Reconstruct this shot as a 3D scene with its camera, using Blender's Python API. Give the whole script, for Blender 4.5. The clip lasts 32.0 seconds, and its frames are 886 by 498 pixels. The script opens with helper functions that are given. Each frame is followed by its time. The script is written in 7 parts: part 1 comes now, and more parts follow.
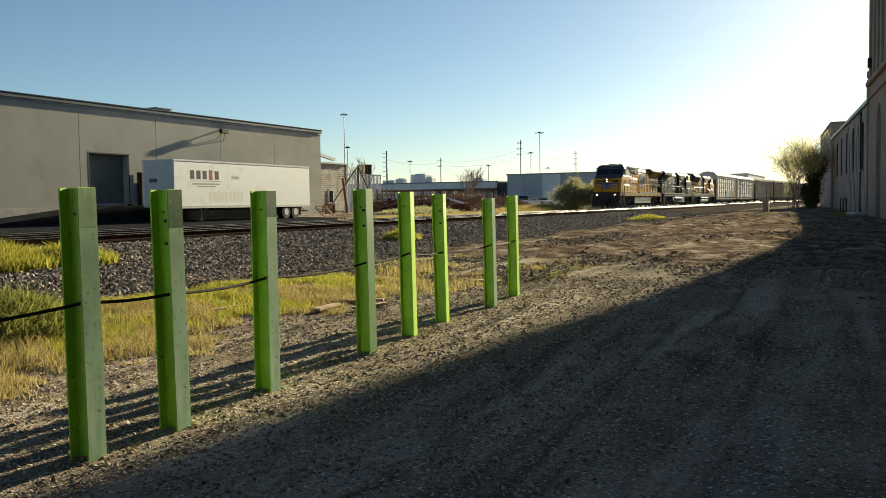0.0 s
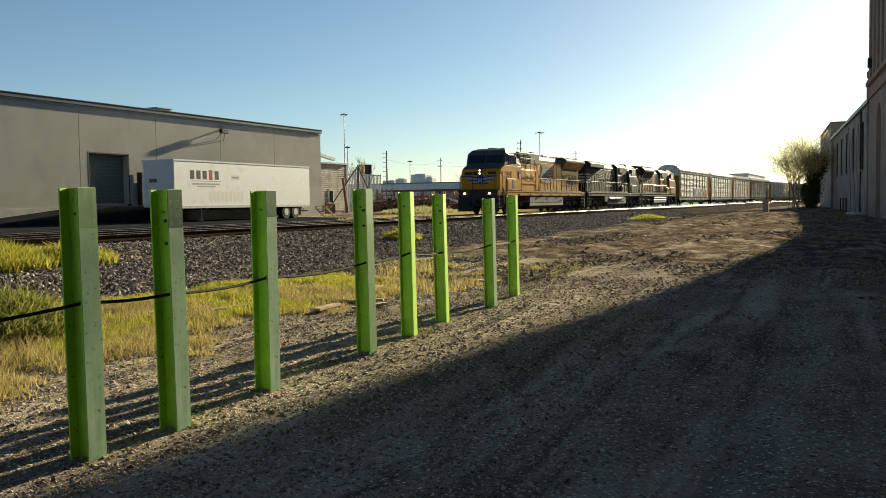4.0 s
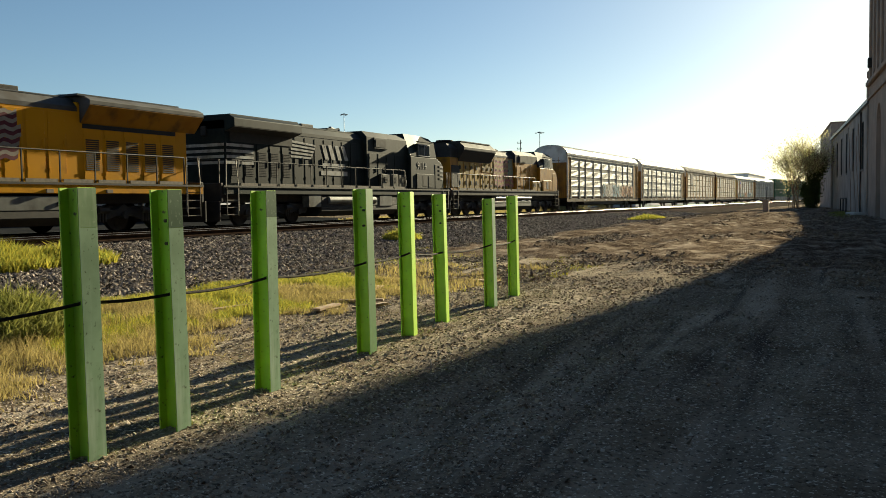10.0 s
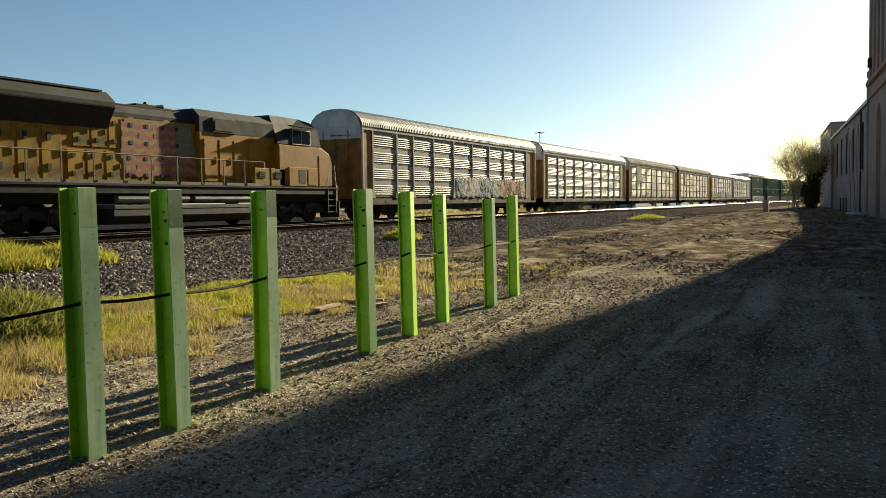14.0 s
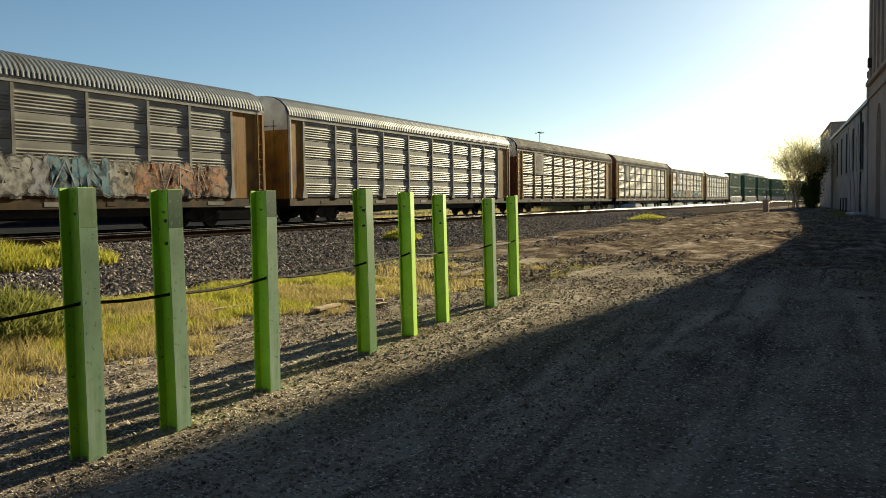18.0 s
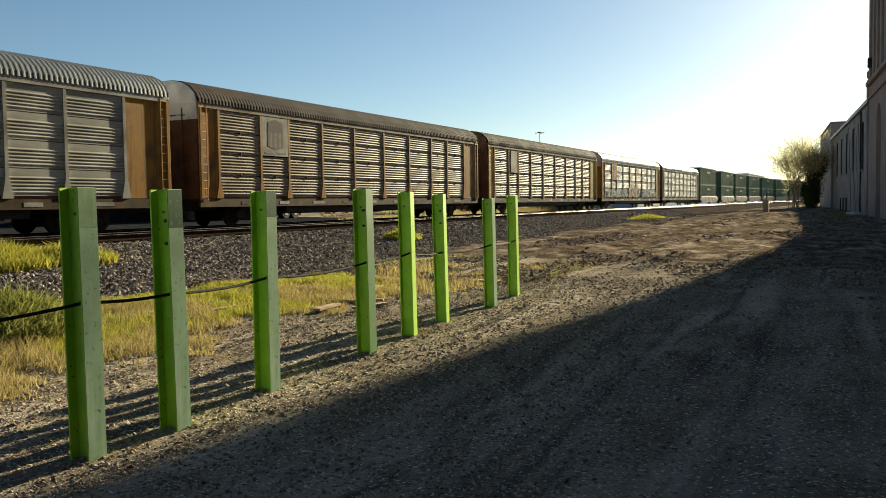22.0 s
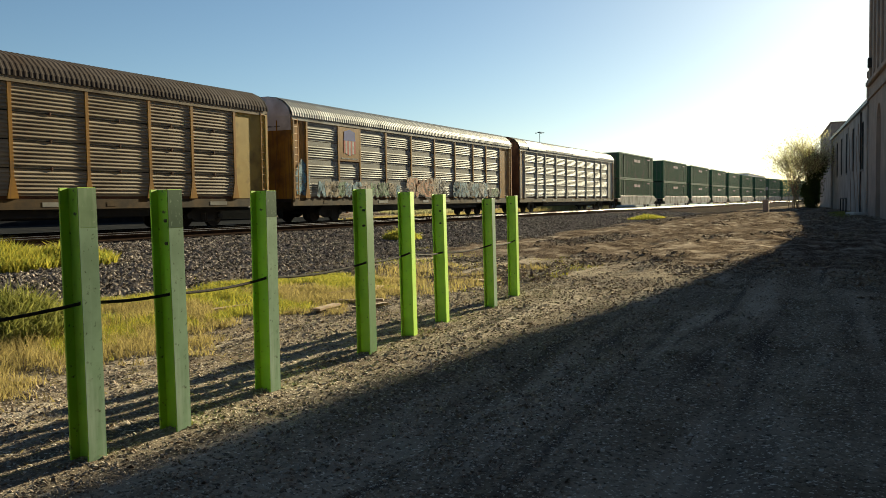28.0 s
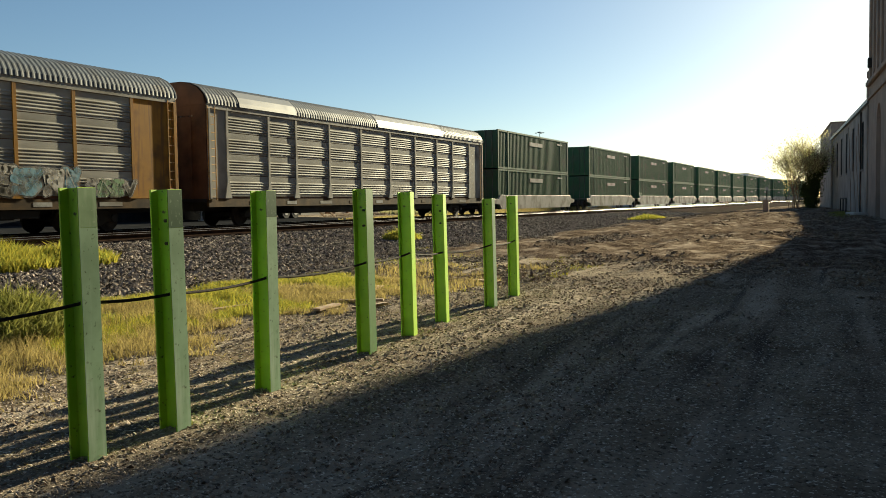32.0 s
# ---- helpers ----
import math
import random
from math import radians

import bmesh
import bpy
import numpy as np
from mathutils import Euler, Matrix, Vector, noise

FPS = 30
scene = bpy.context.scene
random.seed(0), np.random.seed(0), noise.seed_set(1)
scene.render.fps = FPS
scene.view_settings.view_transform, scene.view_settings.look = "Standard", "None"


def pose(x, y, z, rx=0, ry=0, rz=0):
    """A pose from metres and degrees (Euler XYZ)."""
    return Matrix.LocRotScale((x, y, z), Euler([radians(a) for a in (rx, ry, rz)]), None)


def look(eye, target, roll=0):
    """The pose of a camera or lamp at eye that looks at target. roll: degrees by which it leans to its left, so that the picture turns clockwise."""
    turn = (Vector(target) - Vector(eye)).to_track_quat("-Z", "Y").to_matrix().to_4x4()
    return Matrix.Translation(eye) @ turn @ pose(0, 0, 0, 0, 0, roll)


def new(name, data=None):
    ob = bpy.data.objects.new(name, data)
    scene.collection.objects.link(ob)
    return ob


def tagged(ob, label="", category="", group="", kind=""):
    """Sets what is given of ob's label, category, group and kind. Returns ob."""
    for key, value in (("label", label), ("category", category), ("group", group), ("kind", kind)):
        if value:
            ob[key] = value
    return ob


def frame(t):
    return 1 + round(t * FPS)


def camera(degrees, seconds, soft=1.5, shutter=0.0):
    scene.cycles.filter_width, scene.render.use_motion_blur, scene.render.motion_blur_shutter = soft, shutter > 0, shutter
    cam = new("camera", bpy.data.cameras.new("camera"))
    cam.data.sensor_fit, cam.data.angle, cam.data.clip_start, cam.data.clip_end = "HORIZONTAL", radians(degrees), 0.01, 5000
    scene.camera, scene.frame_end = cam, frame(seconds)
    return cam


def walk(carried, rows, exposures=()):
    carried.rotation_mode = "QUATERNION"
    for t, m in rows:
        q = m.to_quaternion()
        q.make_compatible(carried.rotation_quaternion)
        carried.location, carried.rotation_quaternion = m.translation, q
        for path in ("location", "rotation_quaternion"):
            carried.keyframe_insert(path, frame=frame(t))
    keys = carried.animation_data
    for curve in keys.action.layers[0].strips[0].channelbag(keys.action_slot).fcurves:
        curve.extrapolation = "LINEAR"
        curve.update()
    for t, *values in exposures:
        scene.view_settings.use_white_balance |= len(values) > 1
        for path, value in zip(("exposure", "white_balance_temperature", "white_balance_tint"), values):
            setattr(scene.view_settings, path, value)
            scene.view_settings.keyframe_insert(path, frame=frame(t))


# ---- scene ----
# A fixed camera beside a double-track line. +Y runs along the rails, away from the camera.
EYE = 1.62            # camera height over the dirt road
RAIL = 0.82           # top of rail
TX = -24.35           # centre line of the train's track
NX = -20.93          # centre line of the nearer, empty track
SPEED = 8.50          # train speed in metres a second
cam = camera(53.96, 32.0, soft=0.7)
STAND = Matrix.Translation((0, 0, EYE)) @ Matrix.Rotation(radians(0.9), 4, "Y") @ pose(0, 0, 0, 90 - 3.40, 0, 25.70)
walk(cam, [(0.0, STAND), (32.0, STAND)], exposures=[(0.0, 1.62, 6090, 0), (32.0, 1.62, 6090, 0)])

# ---- light: low sun ahead and to the side, clear sky ----
SUN_AZ, SUN_EL = 4.6, 16.0    # degrees from +Y towards +X, and above the horizon
world = bpy.data.worlds.new("sky")
scene.world = world
world.use_nodes = True
wn = world.node_tree.nodes
sky = wn.new("ShaderNodeTexSky")
sky.sky_type = "NISHITA"
sky.sun_disc = False
sky.sun_elevation = radians(SUN_EL)
sky.sun_rotation = radians(SUN_AZ)
sky.air_density, sky.dust_density, sky.ozone_density = 0.95, 0.8, 1.5
sky.altitude = 1300
wn["Background"].inputs["Strength"].default_value = 0.0312
world.node_tree.links.new(sky.outputs[0], wn["Background"].inputs["Color"])
sd = Vector((math.sin(radians(SUN_AZ)) * math.cos(radians(SUN_EL)), math.cos(radians(SUN_AZ)) * math.cos(radians(SUN_EL)), math.sin(radians(SUN_EL))))
sun = new("sun", bpy.data.lights.new("sun", "SUN"))
sun.data.energy, sun.data.angle, sun.data.color = 5.0, radians(0.6), (1.0, 0.81, 0.53)
sun.matrix_world = look(sd * 200, (0, 0, 0))


# ---- materials ----
def mat(name, c1, c2=None, scale=3.0, rough=0.7, metal=0.0, bump=0.0, fine=60.0, grime=None, grime_amt=0.0, grime_scale=1.2,
        streak=None, streak_scale=(9.0, 9.0, 0.5), speck=None, furrow=None, vary=0.0, emit=None, strength=0.0, spec=0.5):
    """A surface of two mottled colours with fine grain relief, optional grime patches and upright streaks."""
    m = bpy.data.materials.new(name)
    m.use_nodes = True
    n, l = m.node_tree.nodes, m.node_tree.links
    b = n["Principled BSDF"]
    b.inputs["Roughness"].default_value = rough
    b.inputs["Metallic"].default_value = metal
    b.inputs["Specular IOR Level"].default_value = spec
    c2 = c2 or tuple(x * 0.8 for x in c1)
    tc = n.new("ShaderNodeTexCoord")

    def noise_tex(sc, detail=5.0, stretch=None):
        t = n.new("ShaderNodeTexNoise")
        t.inputs["Scale"].default_value, t.inputs["Detail"].default_value = sc, detail
        if stretch:
            mp = n.new("ShaderNodeMapping")
            mp.inputs["Scale"].default_value = stretch
            l.new(tc.outputs["Object"], mp.inputs["Vector"])
            l.new(mp.outputs[0], t.inputs["Vector"])
        else:
            l.new(tc.outputs["Object"], t.inputs["Vector"])
        return t

    def mix(fac, a, bcol, blend="MIX"):
        x = n.new("ShaderNodeMix")
        x.data_type, x.blend_type = "RGBA", blend
        if isinstance(fac, float):
            x.inputs[0].default_value = fac
        else:
            l.new(fac, x.inputs[0])
        for sock, val in ((x.inputs[6], a), (x.inputs[7], bcol)):
            if isinstance(val, tuple):
                sock.default_value = (*val, 1.0)
            else:
                l.new(val, sock)
        return x.outputs[2]

    def ramp(src, lo, hi):
        r = n.new("ShaderNodeMapRange")
        r.inputs[1].default_value, r.inputs[2].default_value = lo, hi
        l.new(src, r.inputs[0])
        return r.outputs[0]

    big = noise_tex(scale)
    grain = noise_tex(fine, 3.0)
    col = mix(ramp(big.outputs[0], 0.35, 0.65), c1, c2)
    col = mix(ramp(grain.outputs[0], 0.3, 0.8), col, mix(0.55, col, (0.02, 0.02, 0.02)), "MIX") if bump > 0.3 else col
    if grime:
        g = noise_tex(grime_scale, 8.0)
        amt = ramp(g.outputs[0], 0.62 - 0.35 * grime_amt, 0.75)
        col = mix(amt, col, grime)
    if streak:
        s = noise_tex(1.0, 4.0, streak_scale)
        col = mix(ramp(s.outputs[0], 0.5, 0.72), col, streak)
    if furrow:
        fu = noise_tex(1.0, 6.0, (2.3, 0.16, 1.0))
        fu.inputs["Distortion"].default_value = 0.6
        col = mix(ramp(fu.outputs[0], 0.53, 0.66), col, furrow)
    if speck:
        sp = noise_tex(34.0, 2.0)
        col = mix(ramp(sp.outputs[0], 0.60, 0.70), col, speck)
        sp2 = noise_tex(23.0, 3.0)
        col = mix(ramp(sp2.outputs[0], 0.58, 0.68), col, mix(0.65, col, (0.015, 0.012, 0.01)))
    if vary:
        oi = n.new("ShaderNodeObjectInfo")
        hs = n.new("ShaderNodeHueSaturation")
        l.new(ramp_out(n, l, oi.outputs["Random"], 1 - vary, 1 + vary), hs.inputs["Value"])
        l.new(col, hs.inputs["Color"])
        col = hs.outputs[0]
    l.new(col, b.inputs["Base Color"])
    rr = n.new("ShaderNodeMapRange")
    rr.inputs[3].default_value, rr.inputs[4].default_value = max(rough - 0.12, 0.05), min(rough + 0.15, 1.0)
    l.new(big.outputs[0], rr.inputs[0])
    l.new(rr.outputs[0], b.inputs["Roughness"])
    if bump:
        bp = n.new("ShaderNodeBump")
        bp.inputs["Strength"].default_value, bp.inputs["Distance"].default_value = min(bump, 1.0), 0.02
        if bump >= 1.0:
            crumb = noise_tex(fine * 4.5, 4.0)
            add = n.new("ShaderNodeMath")
            add.operation = "MULTIPLY_ADD"
            add.inputs[1].default_value = 0.6
            l.new(crumb.outputs[0], add.inputs[0])
            l.new(grain.outputs[0], add.inputs[2])
            l.new(add.outputs[0], bp.inputs["Height"])
        else:
            l.new(grain.outputs[0], bp.inputs["Height"])
        l.new(bp.outputs[0], b.inputs["Normal"])
    if emit:
        b.inputs["Emission Color"].default_value = (*emit, 1)
        b.inputs["Emission Strength"].default_value = strength
    return m


def ramp_out(n, l, src, lo, hi):
    r = n.new("ShaderNodeMapRange")
    r.inputs[3].default_value, r.inputs[4].default_value = lo, hi
    l.new(src, r.inputs[0])
    return r.outputs[0]


def island_mat(name, c1, c2, rough=0.85, bump=0.3, fine=40.0, trans=0.0):
    """Loose pieces in one mesh, each with its own shade between two colours."""
    m = mat(name, c1, c2, rough=rough, bump=bump, fine=fine, spec=0.08)
    n, l = m.node_tree.nodes, m.node_tree.links
    b = n["Principled BSDF"]
    g = n.new("ShaderNodeNewGeometry")
    x = n.new("ShaderNodeMix")
    x.data_type = "RGBA"
    l.new(g.outputs["Random Per Island"], x.inputs[0])
    x.inputs[6].default_value, x.inputs[7].default_value = (*c1, 1), (*c2, 1)
    l.new(x.outputs[2], b.inputs["Base Color"])
    if trans:
        tr = n.new("ShaderNodeBsdfTranslucent")
        l.new(x.outputs[2], tr.inputs["Color"])
        ms = n.new("ShaderNodeMixShader")
        ms.inputs[0].default_value = trans
        l.new(b.outputs[0], ms.inputs[1])
        l.new(tr.outputs[0], ms.inputs[2])
        l.new(ms.outputs[0], n["Material Output"].inputs["Surface"])
    return m


def glass_mat(name, tint=(0.02, 0.025, 0.03), rough=0.06):
    m = bpy.data.materials.new(name)
    m.use_nodes = True
    b = m.node_tree.nodes["Principled BSDF"]
    b.inputs["Base Color"].default_value = (*tint, 1)
    b.inputs["Roughness"].default_value = rough
    b.inputs["Specular IOR Level"].default_value = 0.6
    b.inputs["Coat Weight"].default_value = 0.5
    return m


M = {}
M["dirt"] = mat("dirt", (0.375, 0.312, 0.235), (0.255, 0.21, 0.157), 0.35, 0.95, spec=0.0, bump=1.0, fine=16, grime=(0.145, 0.11, 0.075), grime_amt=0.5, grime_scale=0.9, streak=(0.48, 0.41, 0.325), streak_scale=(1.6, 0.12, 1.0), speck=(0.74, 0.67, 0.56), furrow=(0.11, 0.093, 0.077))
M["mud_wet"] = mat("mud_wet", (0.25, 0.19, 0.138), (0.10, 0.07, 0.049), 2.6, 0.9, spec=0.0, bump=1.0, fine=7, grime=(0.54, 0.455, 0.36), grime_amt=0.32, grime_scale=1.5, streak=(0.045, 0.03, 0.021), streak_scale=(1.1, 1.0, 1.0), speck=(0.58, 0.50, 0.40))
# near black, so that ground seen beneath train and trailer reads as shade
M["asphalt"] = mat("asphalt", (0.030, 0.032, 0.036), (0.020, 0.022, 0.025), 0.5, 0.9, spec=0.0, bump=0.4, fine=30, grime=(0.045, 0.043, 0.042), grime_amt=0.3)
M["pebble"] = island_mat("pebble", (0.10, 0.08, 0.06), (0.56, 0.49, 0.41))
M["soil_stone"] = island_mat("soil_stone", (0.05, 0.04, 0.032), (0.34, 0.285, 0.23))
M["crumb"] = island_mat("crumb", (0.13, 0.095, 0.066), (0.50, 0.41, 0.32))
M["ballast"] = island_mat("ballast", (0.05, 0.041, 0.034), (0.45, 0.385, 0.325))
M["ballast_bed"] = mat("ballast_bed", (0.11, 0.094, 0.08), (0.055, 0.047, 0.04), 6.0, 0.95, spec=0.0, bump=1.0, fine=22)
M["rail_side"] = mat("rail_side", (0.05, 0.032, 0.022), (0.03, 0.02, 0.016), 6, 0.9, spec=0.0, bump=0.2)
M["rail_top"] = mat("rail_top", (0.55, 0.53, 0.50), (0.45, 0.43, 0.40), 4, 0.36, metal=1.0)
M["tie"] = mat("tie", (0.075, 0.055, 0.042), (0.045, 0.035, 0.03), 5, 0.9, spec=0.0, bump=0.5, fine=30, vary=0.25)
M["concrete"] = mat("concrete", (0.44, 0.425, 0.38), (0.39, 0.38, 0.34), 0.35, 0.9, bump=0.1, fine=40, spec=0.1, grime=(0.345, 0.335, 0.30), grime_amt=0.35, grime_scale=0.5, streak=(0.40, 0.385, 0.345), streak_scale=(0.8, 0.8, 0.15))
M["concrete_low"] = mat("concrete_low", (0.44, 0.42, 0.39), (0.38, 0.365, 0.335), 0.6, 0.85, bump=0.15, fine=40, grime=(0.3, 0.28, 0.26), grime_amt=0.4)
M["roof_metal"] = mat("roof_metal", (0.22, 0.24, 0.26), (0.17, 0.185, 0.2), 1, 0.5, metal=0.3)
M["dark"] = mat("dark", (0.010, 0.010, 0.011), (0.016, 0.016, 0.016), 4, 0.8, spec=0.03)
M["fascia"] = mat("fascia", (0.075, 0.095, 0.115), (0.06, 0.075, 0.09), 1, 0.6, spec=0.2)
M["black_iron"] = mat("black_iron", (0.014, 0.013, 0.013), (0.022, 0.02, 0.018), 2.5, 0.7, bump=0.1, grime=(0.05, 0.04, 0.03), grime_amt=0.25, grime_scale=2)
M["wheel"] = mat("wheel", (0.045, 0.034, 0.026), (0.022, 0.018, 0.016), 5, 0.65, metal=0.3)
M["tread"] = mat("tread", (0.5, 0.5, 0.5), (0.4, 0.4, 0.4), 5, 0.3, metal=1.0)
M["white_trailer"] = mat("white_trailer", (0.88, 0.88, 0.87), (0.84, 0.835, 0.825), 0.6, 0.45, grime=(0.72, 0.69, 0.65), grime_amt=0.2)
M["tyre"] = mat("tyre", (0.02, 0.02, 0.02), (0.035, 0.033, 0.03), 8, 0.85)
M["steel_grey"] = mat("steel_grey", (0.33, 0.33, 0.33), (0.25, 0.25, 0.25), 3, 0.5, metal=0.6)
M["stucco"] = mat("stucco", (0.36, 0.27, 0.21), (0.29, 0.215, 0.17), 0.6, 0.95, bump=0.3, fine=25, grime=(0.22, 0.17, 0.14), grime_amt=0.45, grime_scale=0.5, streak=(0.25, 0.19, 0.155))
M["stucco_grey"] = mat("stucco_grey", (0.42, 0.355, 0.305), (0.34, 0.285, 0.245), 0.4, 0.95, bump=0.3, fine=25, grime=(0.24, 0.21, 0.19), grime_amt=0.5, grime_scale=0.4, streak=(0.28, 0.24, 0.21))
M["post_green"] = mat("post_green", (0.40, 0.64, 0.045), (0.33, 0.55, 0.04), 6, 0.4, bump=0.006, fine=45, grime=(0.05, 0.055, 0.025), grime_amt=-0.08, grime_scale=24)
M["post_dull"] = mat("post_dull", (0.20, 0.305, 0.205), (0.155, 0.245, 0.155), 7, 0.6, spec=0.06, bump=0.006, fine=70, grime=(0.05, 0.065, 0.03), grime_amt=0.02, grime_scale=32, streak=(0.29, 0.38, 0.30), streak_scale=(14.0, 14.0, 1.2))
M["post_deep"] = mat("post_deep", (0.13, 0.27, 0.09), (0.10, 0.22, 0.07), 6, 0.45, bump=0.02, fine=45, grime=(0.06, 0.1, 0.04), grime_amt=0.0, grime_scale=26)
M["post_worn"] = mat("post_worn", (0.15, 0.235, 0.13), (0.11, 0.18, 0.095), 7, 0.6, spec=0.06, bump=0.006, fine=70, grime=(0.36, 0.42, 0.33), grime_amt=0.06, grime_scale=22, streak=(0.22, 0.30, 0.2), streak_scale=(14.0, 14.0, 3.0))
M["post_dark"] = mat("post_dark", (0.03, 0.085, 0.035), (0.02, 0.06, 0.025), 6, 0.6, spec=0.06, bump=0.006, fine=70, grime=(0.20, 0.30, 0.21), grime_amt=0.0, grime_scale=34)
M["cable"] = mat("cable", (0.045, 0.038, 0.03), (0.025, 0.022, 0.02), 30, 0.8, spec=0.05, bump=0.2, fine=200)
M["bolt"] = mat("bolt", (0.35, 0.33, 0.28), (0.2, 0.17, 0.13), 30, 0.5, metal=0.7)
M["glass"] = glass_mat("glass")
M["glass_cab"] = glass_mat("glass_cab", (0.008, 0.016, 0.028), 0.12)
M["glass_cab"].node_tree.nodes["Principled BSDF"].inputs["Specular IOR Level"].default_value = 0.25
M["glass_cab"].node_tree.nodes["Principled BSDF"].inputs["Coat Weight"].default_value = 0.0


# ---- mesh helpers ----
def box_bm(bm, x0, x1, y0, y1, z0, z1):
    v = [bm.verts.new(p) for p in ((x0, y0, z0), (x1, y0, z0), (x1, y1, z0), (x0, y1, z0), (x0, y0, z1), (x1, y0, z1), (x1, y1, z1), (x0, y1, z1))]
    for f in ((0, 3, 2, 1), (4, 5, 6, 7), (0, 1, 5, 4), (1, 2, 6, 5), (2, 3, 7, 6), (3, 0, 4, 7)):
        bm.faces.new([v[i] for i in f])
    return v


def boxes(*bs, bevel=0.0):
    bm = bmesh.new()
    for b in bs:
        box_bm(bm, *b)
    if bevel:
        bmesh.ops.bevel(bm, geom=bm.edges[:], offset=bevel, segments=1, affect="EDGES")
    return bm


def extrude_poly(poly, a, b, axis="y", bevel=0.0):
    """A closed outline drawn across an axis, and pulled along it from a to b."""
    bm = bmesh.new()

    def at(p, t):
        return {"y": (p[0], t, p[1]), "x": (t, p[0], p[1]), "z": (p[0], p[1], t)}[axis]
    v0 = [bm.verts.new(at(p, a)) for p in poly]
    v1 = [bm.verts.new(at(p, b)) for p in poly]
    k = len(poly)
    bm.faces.new(v0)
    bm.faces.new(v1)
    for i in range(k):
        bm.faces.new((v0[i], v0[(i + 1) % k], v1[(i + 1) % k], v1[i]))
    bmesh.ops.recalc_face_normals(bm, faces=bm.faces[:])
    if bevel:
        bmesh.ops.bevel(bm, geom=bm.edges[:], offset=bevel, segments=1, affect="EDGES")
    return bm


def tube_bm(bm, p, q, r0, r1=None, n=8):
    """A round bar from p to q, added to bm."""
    r1 = r0 if r1 is None else r1
    p, q = Vector(p), Vector(q)
    d = (q - p).normalized()
    u = d.orthogonal().normalized()
    w = d.cross(u)
    rings = []
    for c, r in ((p, r0), (q, r1)):
        rings.append([bm.verts.new(c + (u * math.cos(6.2832 * i / n) + w * math.sin(6.2832 * i / n)) * r) for i in range(n)])
    for i in range(n):
        bm.faces.new((rings[0][i], rings[0][(i + 1) % n], rings[1][(i + 1) % n], rings[1][i]))
    bm.faces.new(rings[0][::-1])
    bm.faces.new(rings[1])
    return bm


def tubes(*segs, n=8):
    bm = bmesh.new()
    for s in segs:
        tube_bm(bm, *s, n=n)
    return bm


def pipe_bm(points, r, n=6):
    """One continuous bent bar through the points."""
    bm = bmesh.new()
    rings = []
    for i, p in enumerate(points):
        d = (Vector(points[min(i + 1, len(points) - 1)]) - Vector(points[max(i - 1, 0)])).normalized()
        u = d.cross(Vector((0.31, 0.17, 0.93))).normalized()
        w = d.cross(u)
        rings.append([bm.verts.new(Vector(p) + (u * math.cos(6.2832 * k / n) + w * math.sin(6.2832 * k / n)) * r) for k in range(n)])
    for a, b in zip(rings, rings[1:]):
        for k in range(n):
            bm.faces.new((a[k], a[(k + 1) % n], b[(k + 1) % n], b[k]))
    bm.faces.new(rings[0][::-1])
    bm.faces.new(rings[-1])
    return bm


def mesh_of(name, bm, material):
    me = bpy.data.meshes.new(name)
    bm.to_mesh(me)
    bm.free()
    me.materials.append(material if not isinstance(material, str) else M[material])
    return me


def part(name, bm, material, parent=None, label="", m=None, smooth=False):
    """A bmesh (or shared mesh data) as one mesh object under a thing."""
    me = bm if isinstance(bm, bpy.types.Mesh) else mesh_of(name, bm, material)
    if smooth:
        me.shade_smooth()
    ob = new(name, me)
    if parent:
        ob.parent = parent
    if m is not None:
        ob.matrix_basis = m
    if label:
        tagged(ob, label)
    return ob


def thing(name, label, category, m=None, group="", kind=""):
    ob = new(name)
    ob.empty_display_size = 0.2
    if m is not None:
        ob.matrix_basis = m
    return tagged(ob, label, category, group, kind)


def text_bm(words, size, spread=1.0):
    """Letters from the built-in font as a flat-backed mesh in the xy plane."""
    cu = bpy.data.curves.new("letters", "FONT")
    cu.body, cu.size, cu.extrude, cu.space_character = words, size, 0.004, spread
    cu.align_x, cu.align_y = "CENTER", "CENTER"
    ob = new("letters", cu)
    me = bpy.data.meshes.new_from_object(ob.evaluated_get(bpy.context.evaluated_depsgraph_get()))
    bm = bmesh.new()
    bm.from_mesh(me)
    bpy.data.objects.remove(ob)
    bpy.data.meshes.remove(me)
    return bm


# ---- the line of the track ----
CURVE_AT, RADIUS = 185.0, 700.0


def track_at(s, x=TX):
    """Place and heading (degrees) at s metres along the line; it bends gently to +X beyond CURVE_AT."""
    e = max(s - CURVE_AT, 0.0)
    a = e / RADIUS
    return x + RADIUS * (1 - math.cos(a)) - 0.0, (s if e == 0 else CURVE_AT + RADIUS * math.sin(a)), -math.degrees(a)


LEAN = 0.0157     # the land climbs this much per metre from the road to the yard across the tracks


def rise(x):
    return -LEAN * min(max(x, -110.0), 10.0)


def on(x, y, z, rx=0, ry=0, rz=0):
    """A pose whose height counts from the climbing land."""
    return pose(x, y, z + rise(x), rx, ry, rz)


def smooth(a, b, t):
    t = min(max((t - a) / (b - a), 0.0), 1.0)
    return t * t * (3 - 2 * t)


